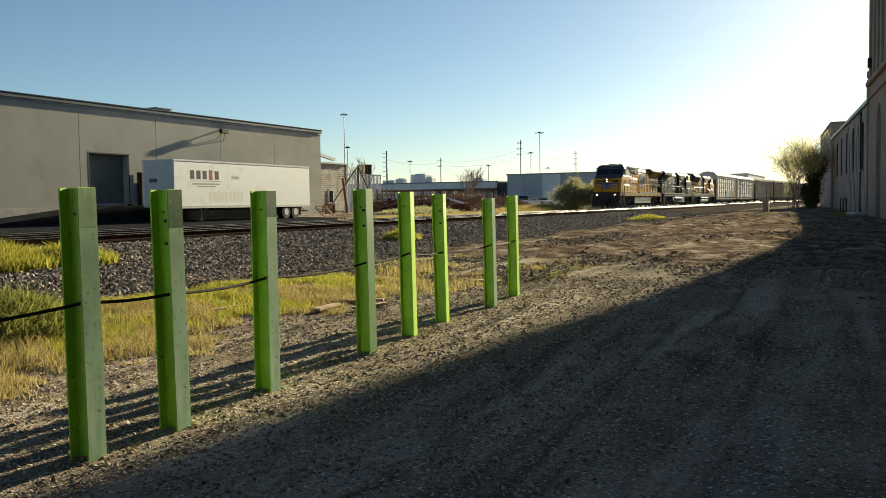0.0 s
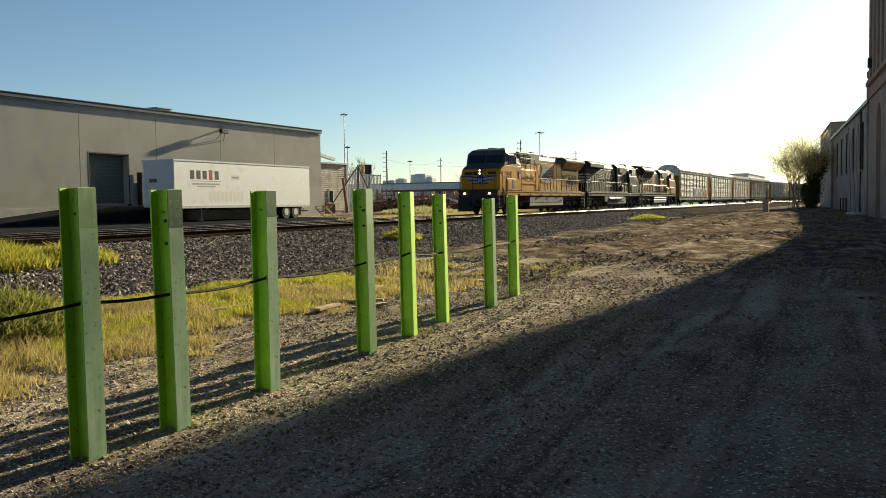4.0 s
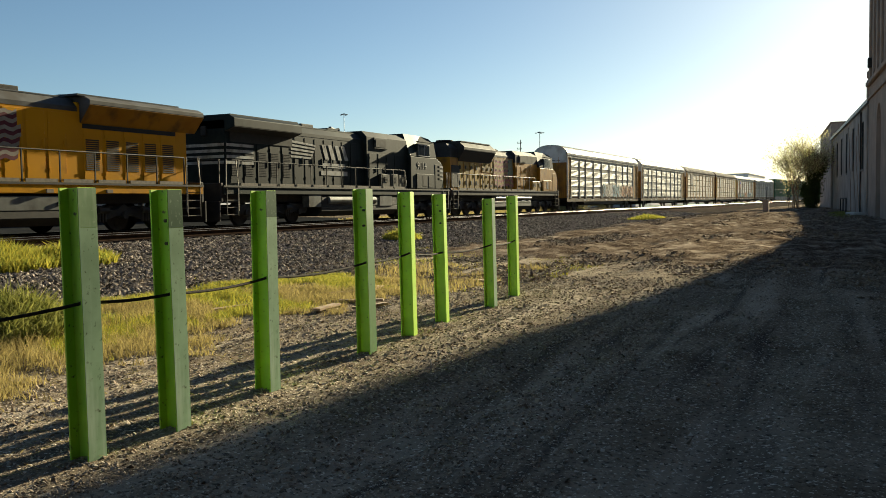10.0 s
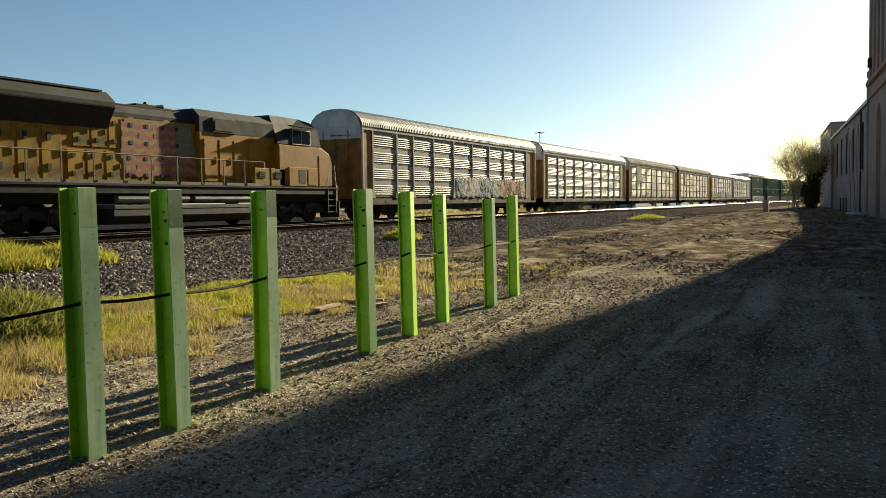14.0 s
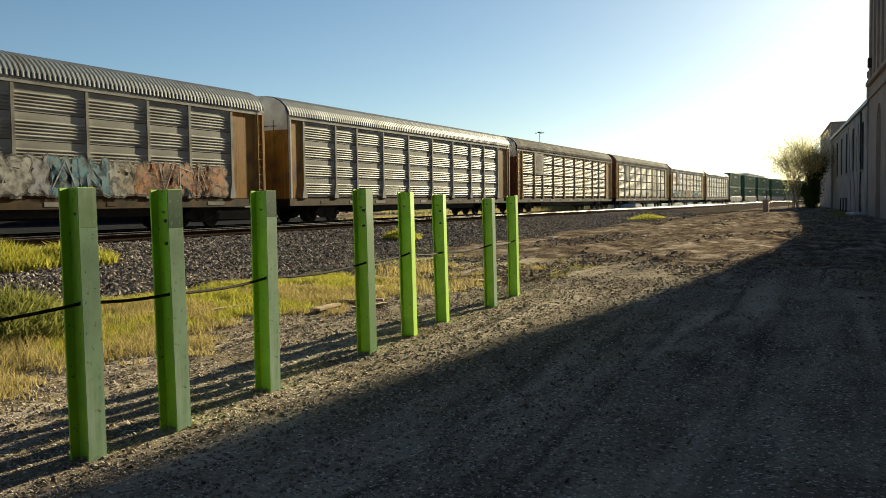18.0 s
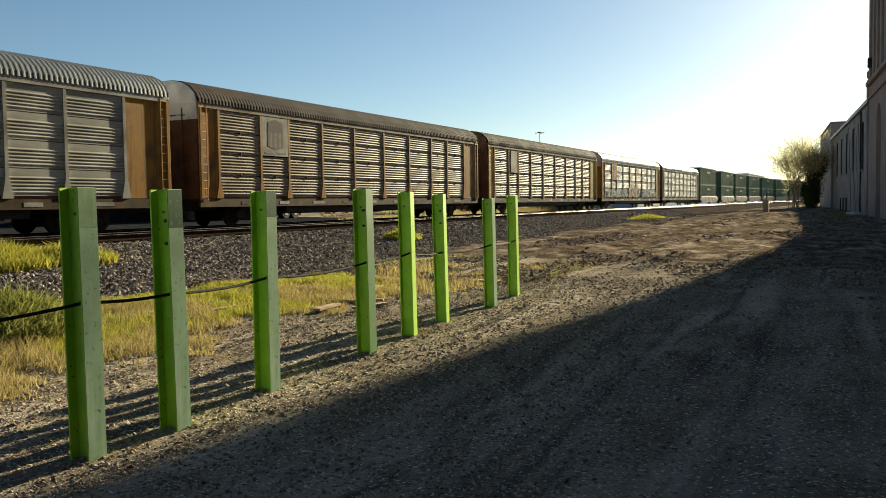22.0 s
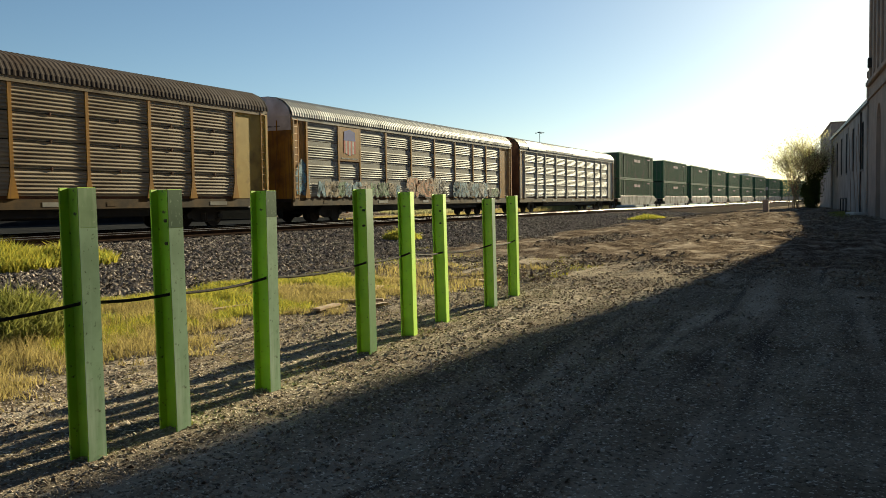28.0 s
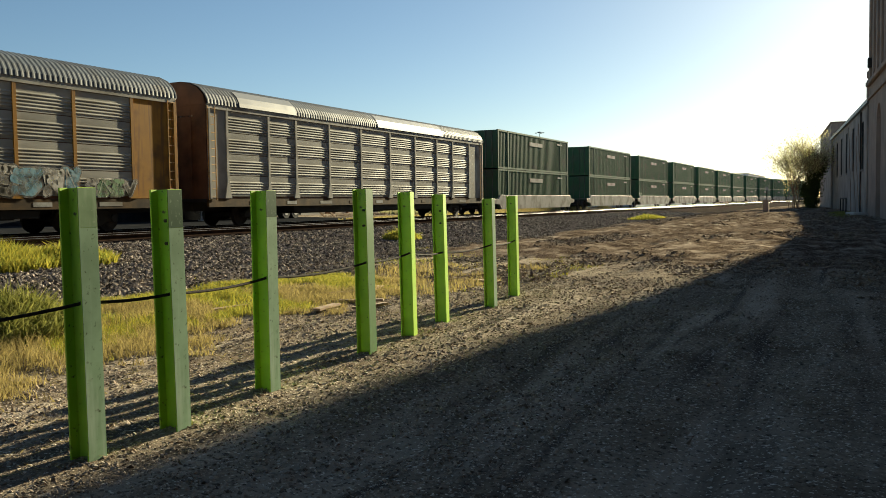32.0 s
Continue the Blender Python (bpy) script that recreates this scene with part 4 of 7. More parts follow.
def rack_post_mesh(material):
    if material not in POST_ME:
        bm = boxes((1.46, 1.532, -0.065, 0.065, 1.18, 4.62))
        v = [bm.verts.new(p) for p in ((1.535, -0.07, 1.75), (1.535, 0.07, 1.75), (1.535, 0.2, 1.12), (1.535, -0.2, 1.12), (1.47, -0.07, 1.75), (1.47, 0.07, 1.75), (1.47, 0.2, 1.12), (1.47, -0.2, 1.12))]
        for f in ((0, 3, 2, 1), (0, 4, 7, 3), (1, 2, 6, 5), (2, 3, 7, 6)):
            bm.faces.new([v[i] for i in f])
        POST_ME[material] = mesh_of("side_post", bm, material)
    return POST_ME[material]


RUNG = mesh_of("rung", tubes(((0, -0.21, 0), (0, 0.21, 0), 0.016), n=6), "ladder_yellow")
LATCH = mesh_of("latch", boxes((-0.01, 0.015, -0.05, 0.05, -0.035, 0.035), (-0.01, 0.022, -0.018, 0.018, -0.06, 0.06), bevel=0.005), "rack_brown")
PANELS = {k: panel_mesh(k) for k in ("rack_side", "rack_rust", "rack_pale")}
ROOFS = {k: roof_mesh(k) for k in ("rack_roof", "rack_roof_rust")}
BAYS = [(-12.35, -9.65), (-9.65, -7.65), (-7.65, -4.95), (-4.95, -2.05), (-2.05, 0.95), (0.95, 3.85), (3.85, 6.65), (6.65, 8.85), (8.85, 11.35)]


FIT = [(0.962, 0.5), (0.985, 0.1), (0.988, -0.15), (0.988, -0.12), (0.99, -0.1), (1.0, 0.0)]   # each wagon's length against the drawing, and its shift


def ladder(parent, x, y, z0, z1, n, material, turn=0):
    ld = part("ladder", boxes((-0.015, 0.015, -0.225, -0.195, z0, z1), (-0.015, 0.015, 0.195, 0.225, z0, z1)), material, parent, m=pose(x, y, 0, 0, 0, turn))
    for i in range(n):
        part("rung", RUNG, None, ld, m=pose(0, 0, z0 + 0.12 + i * (z1 - z0 - 0.2) / (n - 1)))
    return ld


def autorack(i, side, roof, end_top, end_low, corner, label, logo=None, pale_plate=False, post="rack_side"):
    r = thing("autorack", label, "rail wagon", group="autoracks")
    core = part("inner_wall", boxes((-1.5, -1.47, -13.5, 13.5, 1.1, 4.7), (1.44, 1.455, -13.4, 13.4, 1.1, 4.7)), "rack_brown", r)
    part("deck", boxes((-1.45, 1.45, -13.5, 13.5, 0.98, 1.1)), "black_iron", r)
    part("roof", ROOFS[roof], None, r, "corrugated curved metal roof")
    part("eave_rail", boxes((1.46, 1.54, -13.5, 13.5, 4.6, 4.78), (-1.54, -1.46, -13.5, 13.5, 4.6, 4.78)), side, r)
    for j, (a, b) in enumerate(BAYS):
        for row in range(4):
            if logo and j == 1 and row > 1:
                continue
            part("side_panel", PANELS[side], None, r, m=Matrix.Translation((0, a + 0.05, 1.2 + row * 0.853)) @ Matrix.Diagonal((1, b - a - 0.1, 1, 1)))
    if logo:
        lp = part("logo_panel", boxes((1.46, 1.53, -9.58, -7.72, 2.93, 4.58)), corner if logo == "fresh" else "rack_side", r, "plain plate with a worn shield shape")
        part("shield_top", extrude_poly([(-9.15, 4.36), (-8.9, 4.42), (-8.65, 4.48), (-8.4, 4.42), (-8.15, 4.36), (-8.1, 3.93), (-9.2, 3.93)], 1.531, 1.537, "x"), "blue_paint" if logo == "fresh" else "worn_blue", lp)
        colours = ("red_paint", "loco_white") if logo == "fresh" else ("worn_red", "worn_white")
        for k in range(7):
            w = 1.1 / 7
            part("shield_stripe", boxes((1.531, 1.536, -9.2 + k * w, -9.2 + (k + 1) * w, 3.2 + 0.04 * abs(k - 3), 3.93)), colours[k % 2], lp)
        part("caption_bar", boxes((1.531, 1.535, -9.4, -7.9, 3.02, 3.09)), "spray_black", lp)
    elif pale_plate:
        part("plate", boxes((1.46, 1.55, -9.3, -8.0, 2.95, 4.5)), "rack_pale", r, "blank pale plate")
    if side == "rack_rust":
        for a, b in BAYS:
            for row in (1, 2, 3):
                z = 1.187 + row * 0.853
                part("hinge_bar", boxes((1.47, 1.505, a + 0.07, b - 0.07, z - 0.016, z + 0.016)), "dark", r)
                part("latch", LATCH, None, r, m=pose(1.5, (a + b) / 2, z))
    for y in [a for a, b in BAYS] + [11.35]:
        part("side_post", rack_post_mesh(post), None, r, m=pose(0, y, 0))
    # plain corner panels and end posts
    part("corner_panel", boxes((1.44, 1.49, -13.45, -12.35, 1.12, 4.6)), corner, r)
    part("corner_panel", boxes((1.44, 1.49, 11.35, 13.45, 1.12, 4.6)), corner, r)
    for y in (-13.42, 13.42):
        part("end_post", boxes((1.45, 1.56, y - 0.06, y + 0.06, 1.1, 4.62), bevel=0.01), "rack_end" if y < 0 and i in (0, 1) else corner, r)
    # end doors with a rounded cap
    for sy in (-1, 1):
        e = part("end_door", boxes((-1.46, -0.02, sy * 13.5 - 0.04, sy * 13.5 + 0.04, 1.1, 4.78), (0.02, 1.46, sy * 13.5 - 0.04, sy * 13.5 + 0.04, 1.1, 4.78)), end_low, r)
        part("end_cap", extrude_poly(END_ARC, sy * 13.53 - 0.05, sy * 13.53 + 0.05, "y"), end_top, e)
        part("cap_band", boxes((-1.47, 1.47, sy * 13.5 - 0.05, sy * 13.5 + 0.05, 4.15, 4.75)), end_top, e)
        part("cap_mark", boxes((-0.3, 0.9, sy * 13.55 - 0.012, sy * 13.55 + 0.012, 4.3, 4.36)), "spray_black", e)
        for x in (-0.75, 0.75):
            part("lock_rod", tubes(((x, sy * 13.57, 1.1), (x, sy * 13.57, 4.6), 0.025), n=6), end_low, e)
    if i not in (0, 1):
        ladder(r, 1.535, -13.3, 1.05, 4.7, 12, "ladder_yellow")
    ladder(r, 1.535, 13.3, 1.05, 4.7, 12, "ladder_yellow")
    ladder(r, 0.95, 13.64, 1.05, 4.7, 12, "ladder_yellow", 90)
    part("side_sill", boxes((1.38, 1.5, -13.5, 13.5, 0.78, 1.1), (-1.5, -1.38, -13.5, 13.5, 0.78, 1.1)), "sill_yellow", r, "grimy yellow side sill")
    for k in range(9):
        part("sill_mark", boxes((1.5, 1.506, -11 + k * 2.6, -10.6 + k * 2.6 + 0.3 * (k % 3), 0.86, 1.0)), ("sill_yellow", "loco_white", "rack_pale")[k % 3], r)
    part("centre_sill", boxes((-0.3, 0.3, -13.7, 13.7, 0.62, 0.98)), "black_iron", r)
    part("brake_gear", boxes((-0.9, -0.5, -6.5, 6.5, 0.42, 0.98), (0.5, 0.9, -7.2, 7.0, 0.46, 0.98), bevel=0.02), "black_iron", r)
    part("floor_beam", boxes((-1.3, 1.3, -7.6, 7.6, 0.5, 0.78), bevel=0.02), "black_iron", r)
    part("air_tank", tubes(((0.7, -2.0, 0.7), (0.7, 0.2, 0.7), 0.2), n=14), "black_iron", r)
    for sy in (-1, 1):
        part("coupler", COUPLER, None, r, m=pose(0, sy * 13.75, 0, 0, 0, 0 if sy > 0 else 180))
        car_bogie(r, sy * 9.9)
    length, shift = FIT[i]
    r.scale = (1, length, 1)
    moving.append((r, S1 + 28.5 * i + 14.25 + shift, 0))
    return r


def ribbon(points, width, x):
    """A painted stroke through (y, z) points: overlapping bars with round ends, each a hair above the last."""
    bm = bmesh.new()
    k = 0
    for (a, b), (c, d) in zip(points, points[1:]):
        n = math.hypot(c - a, d - b) or 1.0
        u, w = -(d - b) / n * width / 2, (c - a) / n * width / 2
        bm.faces.new([bm.verts.new((x + 0.0003 * k, p, q)) for p, q in ((a + u, b + w), (a - u, b - w), (c - u, d - w), (c + u, d + w))][::-1])
        k += 1
    for a, b in points:
        bm.faces.new([bm.verts.new((x + 0.0003 * k, a + width / 2 * math.cos(i * 0.7854), b + width / 2 * math.sin(i * 0.7854))) for i in range(8)])
        k += 1
    return bm


def spray(parent, y0, y1, z0, z1, fills, line, seed, x=1.538):
    """Spray-painted tag along the foot of the side: fat strokes with dark outlines and pale highlights, not readable."""
    rg = random.Random(seed)
    h = z1 - z0
    y, k = y0, 0
    while y < y1:
        w = h * rg.uniform(0.5, 0.85)
        b = h * rg.uniform(0.2, 0.27)
        lay = x + 0.003 * (k % 3)
        fill = fills[rg.randrange(len(fills))]
        for _ in range(rg.choice((2, 2, 3))):
            st = rg.choice((((0, 0), (0.1, 1), (0.9, 0.1), (1, 1)), ((1, 0.9), (0.4, 1), (0, 0.6), (1, 0.4), (0.7, 0), (0, 0.1)), ((0, 1), (0.5, 0), (1, 1)), ((0.1, 0), (0, 1), (0.8, 0.8), (0.2, 0.5), (1, 0)), ((1, 1), (0.2, 0.9), (0, 0.3), (0.5, 0), (1, 0.3)), ((0, 0.05), (0.5, 1), (1, 0.0))))
            pts = [(y + w * (p + rg.uniform(-0.12, 0.12)), z0 + b * 0.62 + (h - b * 1.24) * min(max(q + rg.uniform(-0.1, 0.1), 0), 1)) for p, q in st]
            part("spray_line", ribbon(pts, b * 1.45, lay), line, parent)
            part("spray_paint", ribbon(pts, b, lay + 0.004), fill, parent)
        if rg.random() < 0.6:
            part("spray_highlight", ribbon([(p, q + b * 0.2) for p, q in pts[:3]], b * 0.18, lay + 0.008), "spray_white", parent)
        y += w * rg.uniform(1.05, 1.3)
        k += 1


r1 = autorack(0, "rack_side", "rack_roof", "rack_end", "rack_yellow", "rack_yellow", "weathered tan autorack wagon with orange and white graffiti")
spray(r1, -1.5, 5.0, 1.15, 2.5, ("spray_lilac", "spray_blue", "spray_white"), "spray_black", 3)
spray(r1, 5.2, 10.8, 1.15, 2.45, ("spray_orange", "spray_orange", "spray_orange", "spray_tan"), "spray_black", 4)
r2 = autorack(1, "rack_side", "rack_roof", "rack_end", "rack_yellow", "rack_yellow", "weathered tan autorack wagon with white-topped end doors")
r3 = autorack(2, "rack_rust", "rack_roof_rust", "rack_end", "rack_brown", "rack_yellow", "rusty brown autorack wagon with a worn shield plate", logo="worn", post="rack_yellow")
r4 = autorack(3, "rack_rust", "rack_roof_rust", "rack_brown", "rack_brown", "corner_cream", "rusty tan autorack wagon with dark reddish roof and cream corners", pale_plate=True, post="rack_yellow")
r5 = autorack(4, "rack_pale", "rack_roof", "rack_end", "rack_yellow", "rack_yellow", "pale autorack wagon with shield plate and graffiti along its foot", logo="fresh", post="rack_yellow")
spray(r5, -11.5, -3.5, 1.15, 1.95, ("spray_blue", "spray_green", "spray_tan"), "spray_black", 9)
spray(r5, -2.5, 2.6, 1.15, 2.3, ("spray_white", "spray_tan", "spray_orange"), "spray_black", 10)
spray(r5, 3.6, 8.6, 1.15, 2.15, ("spray_blue", "spray_white", "spray_blue"), "spray_black", 12)
spray(r5, 9.3, 11.0, 1.15, 1.8, ("spray_white", "spray_green"), "spray_black", 13)
part("spray_paint", extrude_poly([(-13.2, 1.3), (-12.2, 1.2), (-12.1, 2.4), (-12.8, 2.9), (-13.3, 2.3)], 1.50, 1.504, "x"), "spray_blue", r5)
r6 = autorack(5, "rack_pale", "rack_roof", "rack_brown", "rack_brown", "rack_pale", "faded brown autorack wagon with pale corner panel", post="rack_side")

for y0, y1 in ((-11.6, -7.7), (-0.4, 7.4)):
    bm = bmesh.new()
    arc = [(1.17, 5.46), (1.435, 5.2), (1.56, 4.96), (1.58, 4.8)]
    rows = [[bm.verts.new((x, y, z)) for x, z in arc] for y in (y0, y1)]
    for i in range(3):
        bm.faces.new((rows[0][i], rows[1][i], rows[1][i + 1], rows[0][i + 1]))
    part("roof_sheet", bm, "sheet_bright", r6, "bright newly replaced roof sheet")


# ---- double-stack container wagons ----
def corrugated(x0, y0, y1, z0, z1, pitch=0.28, d=0.035):
    """A wall of vertical folds facing +x."""
    verts, faces = [], []
    n = int((y1 - y0) / pitch)
    p = (y1 - y0) / n
    pts = []
    for i in range(n):
        y = y0 + i * p
        pts += [(0, y), (0, y + p * 0.3), (-d, y + p * 0.45), (-d, y + p * 0.85)]
    pts.append((0, y1))
    for x, y in pts:
        verts += [(x0 + x, y, z0), (x0 + x, y, z1)]
    for i in range(len(pts) - 1):
        faces.append((2 * i, 2 * i + 2, 2 * i + 3, 2 * i + 1))
    return verts, faces


def container_meshes():
    L, H = 16.15, 2.75
    bm = bmesh.new()
    for sx in (1, -1):
        vs, fs = corrugated(1.22, -L / 2 + 0.15, L / 2 - 0.15, 0.12, H - 0.1)
        bv = [bm.verts.new((sx * x, y, z)) for x, y, z in vs]
        for f in fs:
            bm.faces.new([bv[i] for i in (f if sx > 0 else f[::-1])])
    box_bm(bm, -1.2, 1.2, -L / 2 + 0.03, L / 2 - 0.03, H - 0.12, H - 0.03)
    box_bm(bm, -1.17, 1.17, -L / 2 + 0.02, L / 2 - 0.02, 0.05, H - 0.1)
    body = mesh_of("container_shell", bm, "green")
    frame = boxes((-0.09, 0.03, -0.1, 0.1, 0, H))
    rails_ = boxes((1.14, 1.245, -L / 2, L / 2, 0, 0.13), (-1.245, -1.14, -L / 2, L / 2, 0, 0.13), (1.14, 1.245, -L / 2, L / 2, H - 0.12, H), (-1.245, -1.14, -L / 2, L / 2, H - 0.12, H))
    return body, mesh_of("corner_post", frame, "green"), mesh_of("edge_rail", rails_, "green")


C_BODY, C_POST, C_RAIL = container_meshes()
C_DOOR = mesh_of("door_bar", tubes(*[((x, -8.1, 0.1), (x, -8.1, 2.65), 0.025) for x in (-0.8, -0.3, 0.3, 0.8)], n=6), "tank_grey")


def well_sides():
    prof = [(-9.3, 1.0), (-8.4, 1.05), (-8.1, 1.32), (8.1, 1.32), (8.4, 1.05), (9.3, 1.0), (9.3, 0.72), (8.3, 0.66), (7.9, 0.32), (-7.9, 0.32), (-8.3, 0.66), (-9.3, 0.72)]
    return extrude_poly(prof, 1.3, 1.42, "x", bevel=0.01)


W_SIDE = mesh_of("well_side", well_sides(), "well_grey")
W_FLOOR = mesh_of("well_floor", boxes((-1.3, 1.3, -8.1, 8.1, 0.32, 0.42), (-1.3, 1.3, -9.3, -8.2, 0.7, 0.95), (-1.3, 1.3, 8.2, 9.3, 0.7, 0.95)), "black_iron")
for i in range(12):
    s0 = 337.1 if i == 0 else 339.5 + 20.2 * i
    w = thing("well_wagon", "grey articulated well wagon carrying two stacked containers", "rail wagon", group="well wagons")
    part("well_floor", W_FLOOR, None, w)
    for sx in (0, 180):
        part("well_side", W_SIDE, None, w, m=pose(0, 0, 0, 0, 0, sx))
    part("walkway", boxes((-1.4, 1.4, -9.5, -8.5, 1.0, 1.06)), "well_grey", w)
    part("coupler", COUPLER, None, w, m=pose(0, -9.6, 0, 0, 0, 180))
    car_bogie(w, -9.1)
    if i == 11:
        car_bogie(w, 9.1)
    moving.append((w, s0, 0))
    for lvl in (0.42, 3.2):
        c = thing("container", "dark green corrugated 53-foot shipping container stacked on a well wagon", "container", group="green containers")
        part("container_shell", C_BODY, None, c)
        for sx in (1, -1):
            for sy in (-7.97, 7.97, -6.1, 6.1):
                part("corner_post", C_POST, None, c, m=pose(sx * 1.22, sy, 0, 0, 0, 0 if sx > 0 else 180))
        part("edge_rail", C_RAIL, None, c)
        part("door_bar", C_DOOR, None, c)
        part("marking_bar", boxes((1.223, 1.247, -1.6, 1.4, 1.9, 2.2)), "well_grey", c)
        part("number_bar", boxes((1.223, 1.247, 5.2, 6.4, 2.3, 2.42)), "loco_white", c)
        moving.append((c, s0, 0, lvl))


# ---- locomotives; local -y is the cab end, x = +/-1.5 the sides ----
DOOR_ME = {}


def hood_door(parent, material, x, y, z0, w, h, vent=False):
    """One hinged hood door, 12 mm proud, on the side given by the sign of x."""
    key = (material, round(w, 2), round(h, 2), vent)
    if key not in DOOR_ME:
        bm = boxes((0.0, 0.02, 0.02, w - 0.02, 0.02, h - 0.02), bevel=0.006)
        box_bm(bm, 0.02, 0.045, w - 0.12, w - 0.07, h * 0.42, h * 0.58)
        for k in (0.15, 0.85):
            box_bm(bm, 0.02, 0.035, 0.03, 0.09, h * k - 0.05, h * k + 0.05)
        DOOR_ME[key] = mesh_of("hood_door", bm, material)
    d = part("hood_door", DOOR_ME[key], None, parent, m=pose(x, y, z0) if x > 0 else pose(x, y + w, z0, 0, 0, 180))
    if material == "cream":
        lk = ("latch", round(h, 2))
        if lk not in DOOR_ME:
            DOOR_ME[lk] = mesh_of("latch", boxes((0.02, 0.05, w * 0.25, w * 0.45, h * 0.16, h * 0.3), bevel=0.008), "grill")
        part("latch", DOOR_ME[lk], None, d)
        part("latch", DOOR_ME[lk], None, d, m=pose(0, 0, h * 0.56))
    if vent:
        vk = ("vent", round(w, 2), round(h, 2))
        if vk not in DOOR_ME:
            DOOR_ME[vk] = mesh_of("louvre", boxes(*[(0.018, 0.03, 0.1, w - 0.14, h * 0.2 + k * 0.07, h * 0.2 + k * 0.07 + 0.045) for k in range(int(h * 0.6 / 0.07))]), "grill")
        part("louvre", DOOR_ME[vk], None, d)
    return d


STANCHION = {k: mesh_of("stanchion", boxes((-0.02, 0.02, -0.02, 0.02, 0, 1.0), (-0.03, 0.03, -0.05, 0.05, 0, 0.03)), k) for k in ("black_iron", "handrail")}


def handrails(parent, y0, y1, deck, material, n, x=1.46, both=True):
    for sx in ((1, -1) if both else (1,)):
        hr = part("handrail", tubes(((sx * x, y0, deck + 1.02), (sx * x, y1, deck + 1.02), 0.022), ((sx * x, y0, deck + 1.02), (sx * x, y0 - 0.25, deck), 0.022), n=6), material, parent)
        for i in range(n):
            part("stanchion", STANCHION[material], None, hr, m=pose(sx * x, y0 + (y1 - y0) * i / (n - 1), deck))


KICK = mesh_of("kick_plate", boxes((-0.012, 0.012, 0, 1, 0, 0.11)), "handrail")


def step_well(parent, y, deck, material, sx):
    st = part("step_frame", boxes((sx * 1.5 - 0.02, sx * 1.5 + 0.02, y - 0.36, y - 0.33, 0.42, deck)), material, parent)
    part("step_frame", boxes((sx * 1.5 - 0.02, sx * 1.5 + 0.02, y + 0.33, y + 0.36, 0.42, deck)), material, parent)
    for k in range(4):
        part("step", boxes((min(sx * 1.5, sx * 1.22), max(sx * 1.5, sx * 1.22), y - 0.34, y + 0.34, 0.45 + k * 0.29, 0.48 + k * 0.29)), "handrail", st)
    part("grab_rail", tubes(((sx * 1.5, y - 0.38, deck), (sx * 1.46, y - 0.3, deck + 1.05), 0.02), ((sx * 1.5, y + 0.38, deck), (sx * 1.46, y + 0.3, deck + 1.05), 0.02), ((sx * 1.5, y - 0.38, 0.6), (sx * 1.5, y - 0.38, deck), 0.02), n=6), "handrail", st)


def chamfer_hood(w, z0, z1, y0, y1, c=0.22):
    return extrude_poly([(-w, z0), (w, z0), (w, z1 - c), (w - c, z1), (-w + c, z1), (-w, z1 - c)], y0, y1, "y")


def windows(parent, y0, x, z0, z1, n, w, gap=0.1):
    for sx in (1, -1):
        for k in range(n):
            a = y0 + k * (w + gap)
            f = part("side_window", boxes((min(sx * x, sx * (x + 0.02)), max(sx * x, sx * (x + 0.02)), a - 0.05, a + w + 0.05, z0 - 0.05, z1 + 0.05), bevel=0.008), "steel_grey", parent)
            part("pane", boxes((min(sx * (x + 0.021), sx * (x + 0.026)), max(sx * (x + 0.021), sx * (x + 0.026)), a, a + w, z0, z1)), "glass_cab", f)


def slanted_pane(x0, x1, p, q, off, shrink=0.0):
    """A pane between the points p and q (y, z) of a sloping front, pushed out along its normal."""
    d = Vector((q[0] - p[0], q[1] - p[1])).normalized()
    nrm = Vector((-d.y, d.x))
    a, b = Vector(p) + d * shrink, Vector(q) - d * shrink
    poly = [a + nrm * off, b + nrm * off, b + nrm * (off + 0.012), a + nrm * (off + 0.012)]
    return extrude_poly([(v.x, v.y) for v in poly], x0, x1, "x")


def lettering(parent, words, size, side, x, y, z, material, spread=1.0, name="lettering"):
    """Letters on the side of the body, upright and readable from that side."""
    bm = text_bm(words, size, spread)
    m = Matrix(((0, 0, 1, 0), (1, 0, 0, 0), (0, 1, 0, 0), (0, 0, 0, 1))) if side > 0 else Matrix(((0, 0, -1, 0), (-1, 0, 0, 0), (0, 1, 0, 0), (0, 0, 0, 1)))
    bmesh.ops.transform(bm, matrix=Matrix.Translation((side * x, y, z)) @ m, verts=bm.verts)
    return part(name, bm, material, parent)


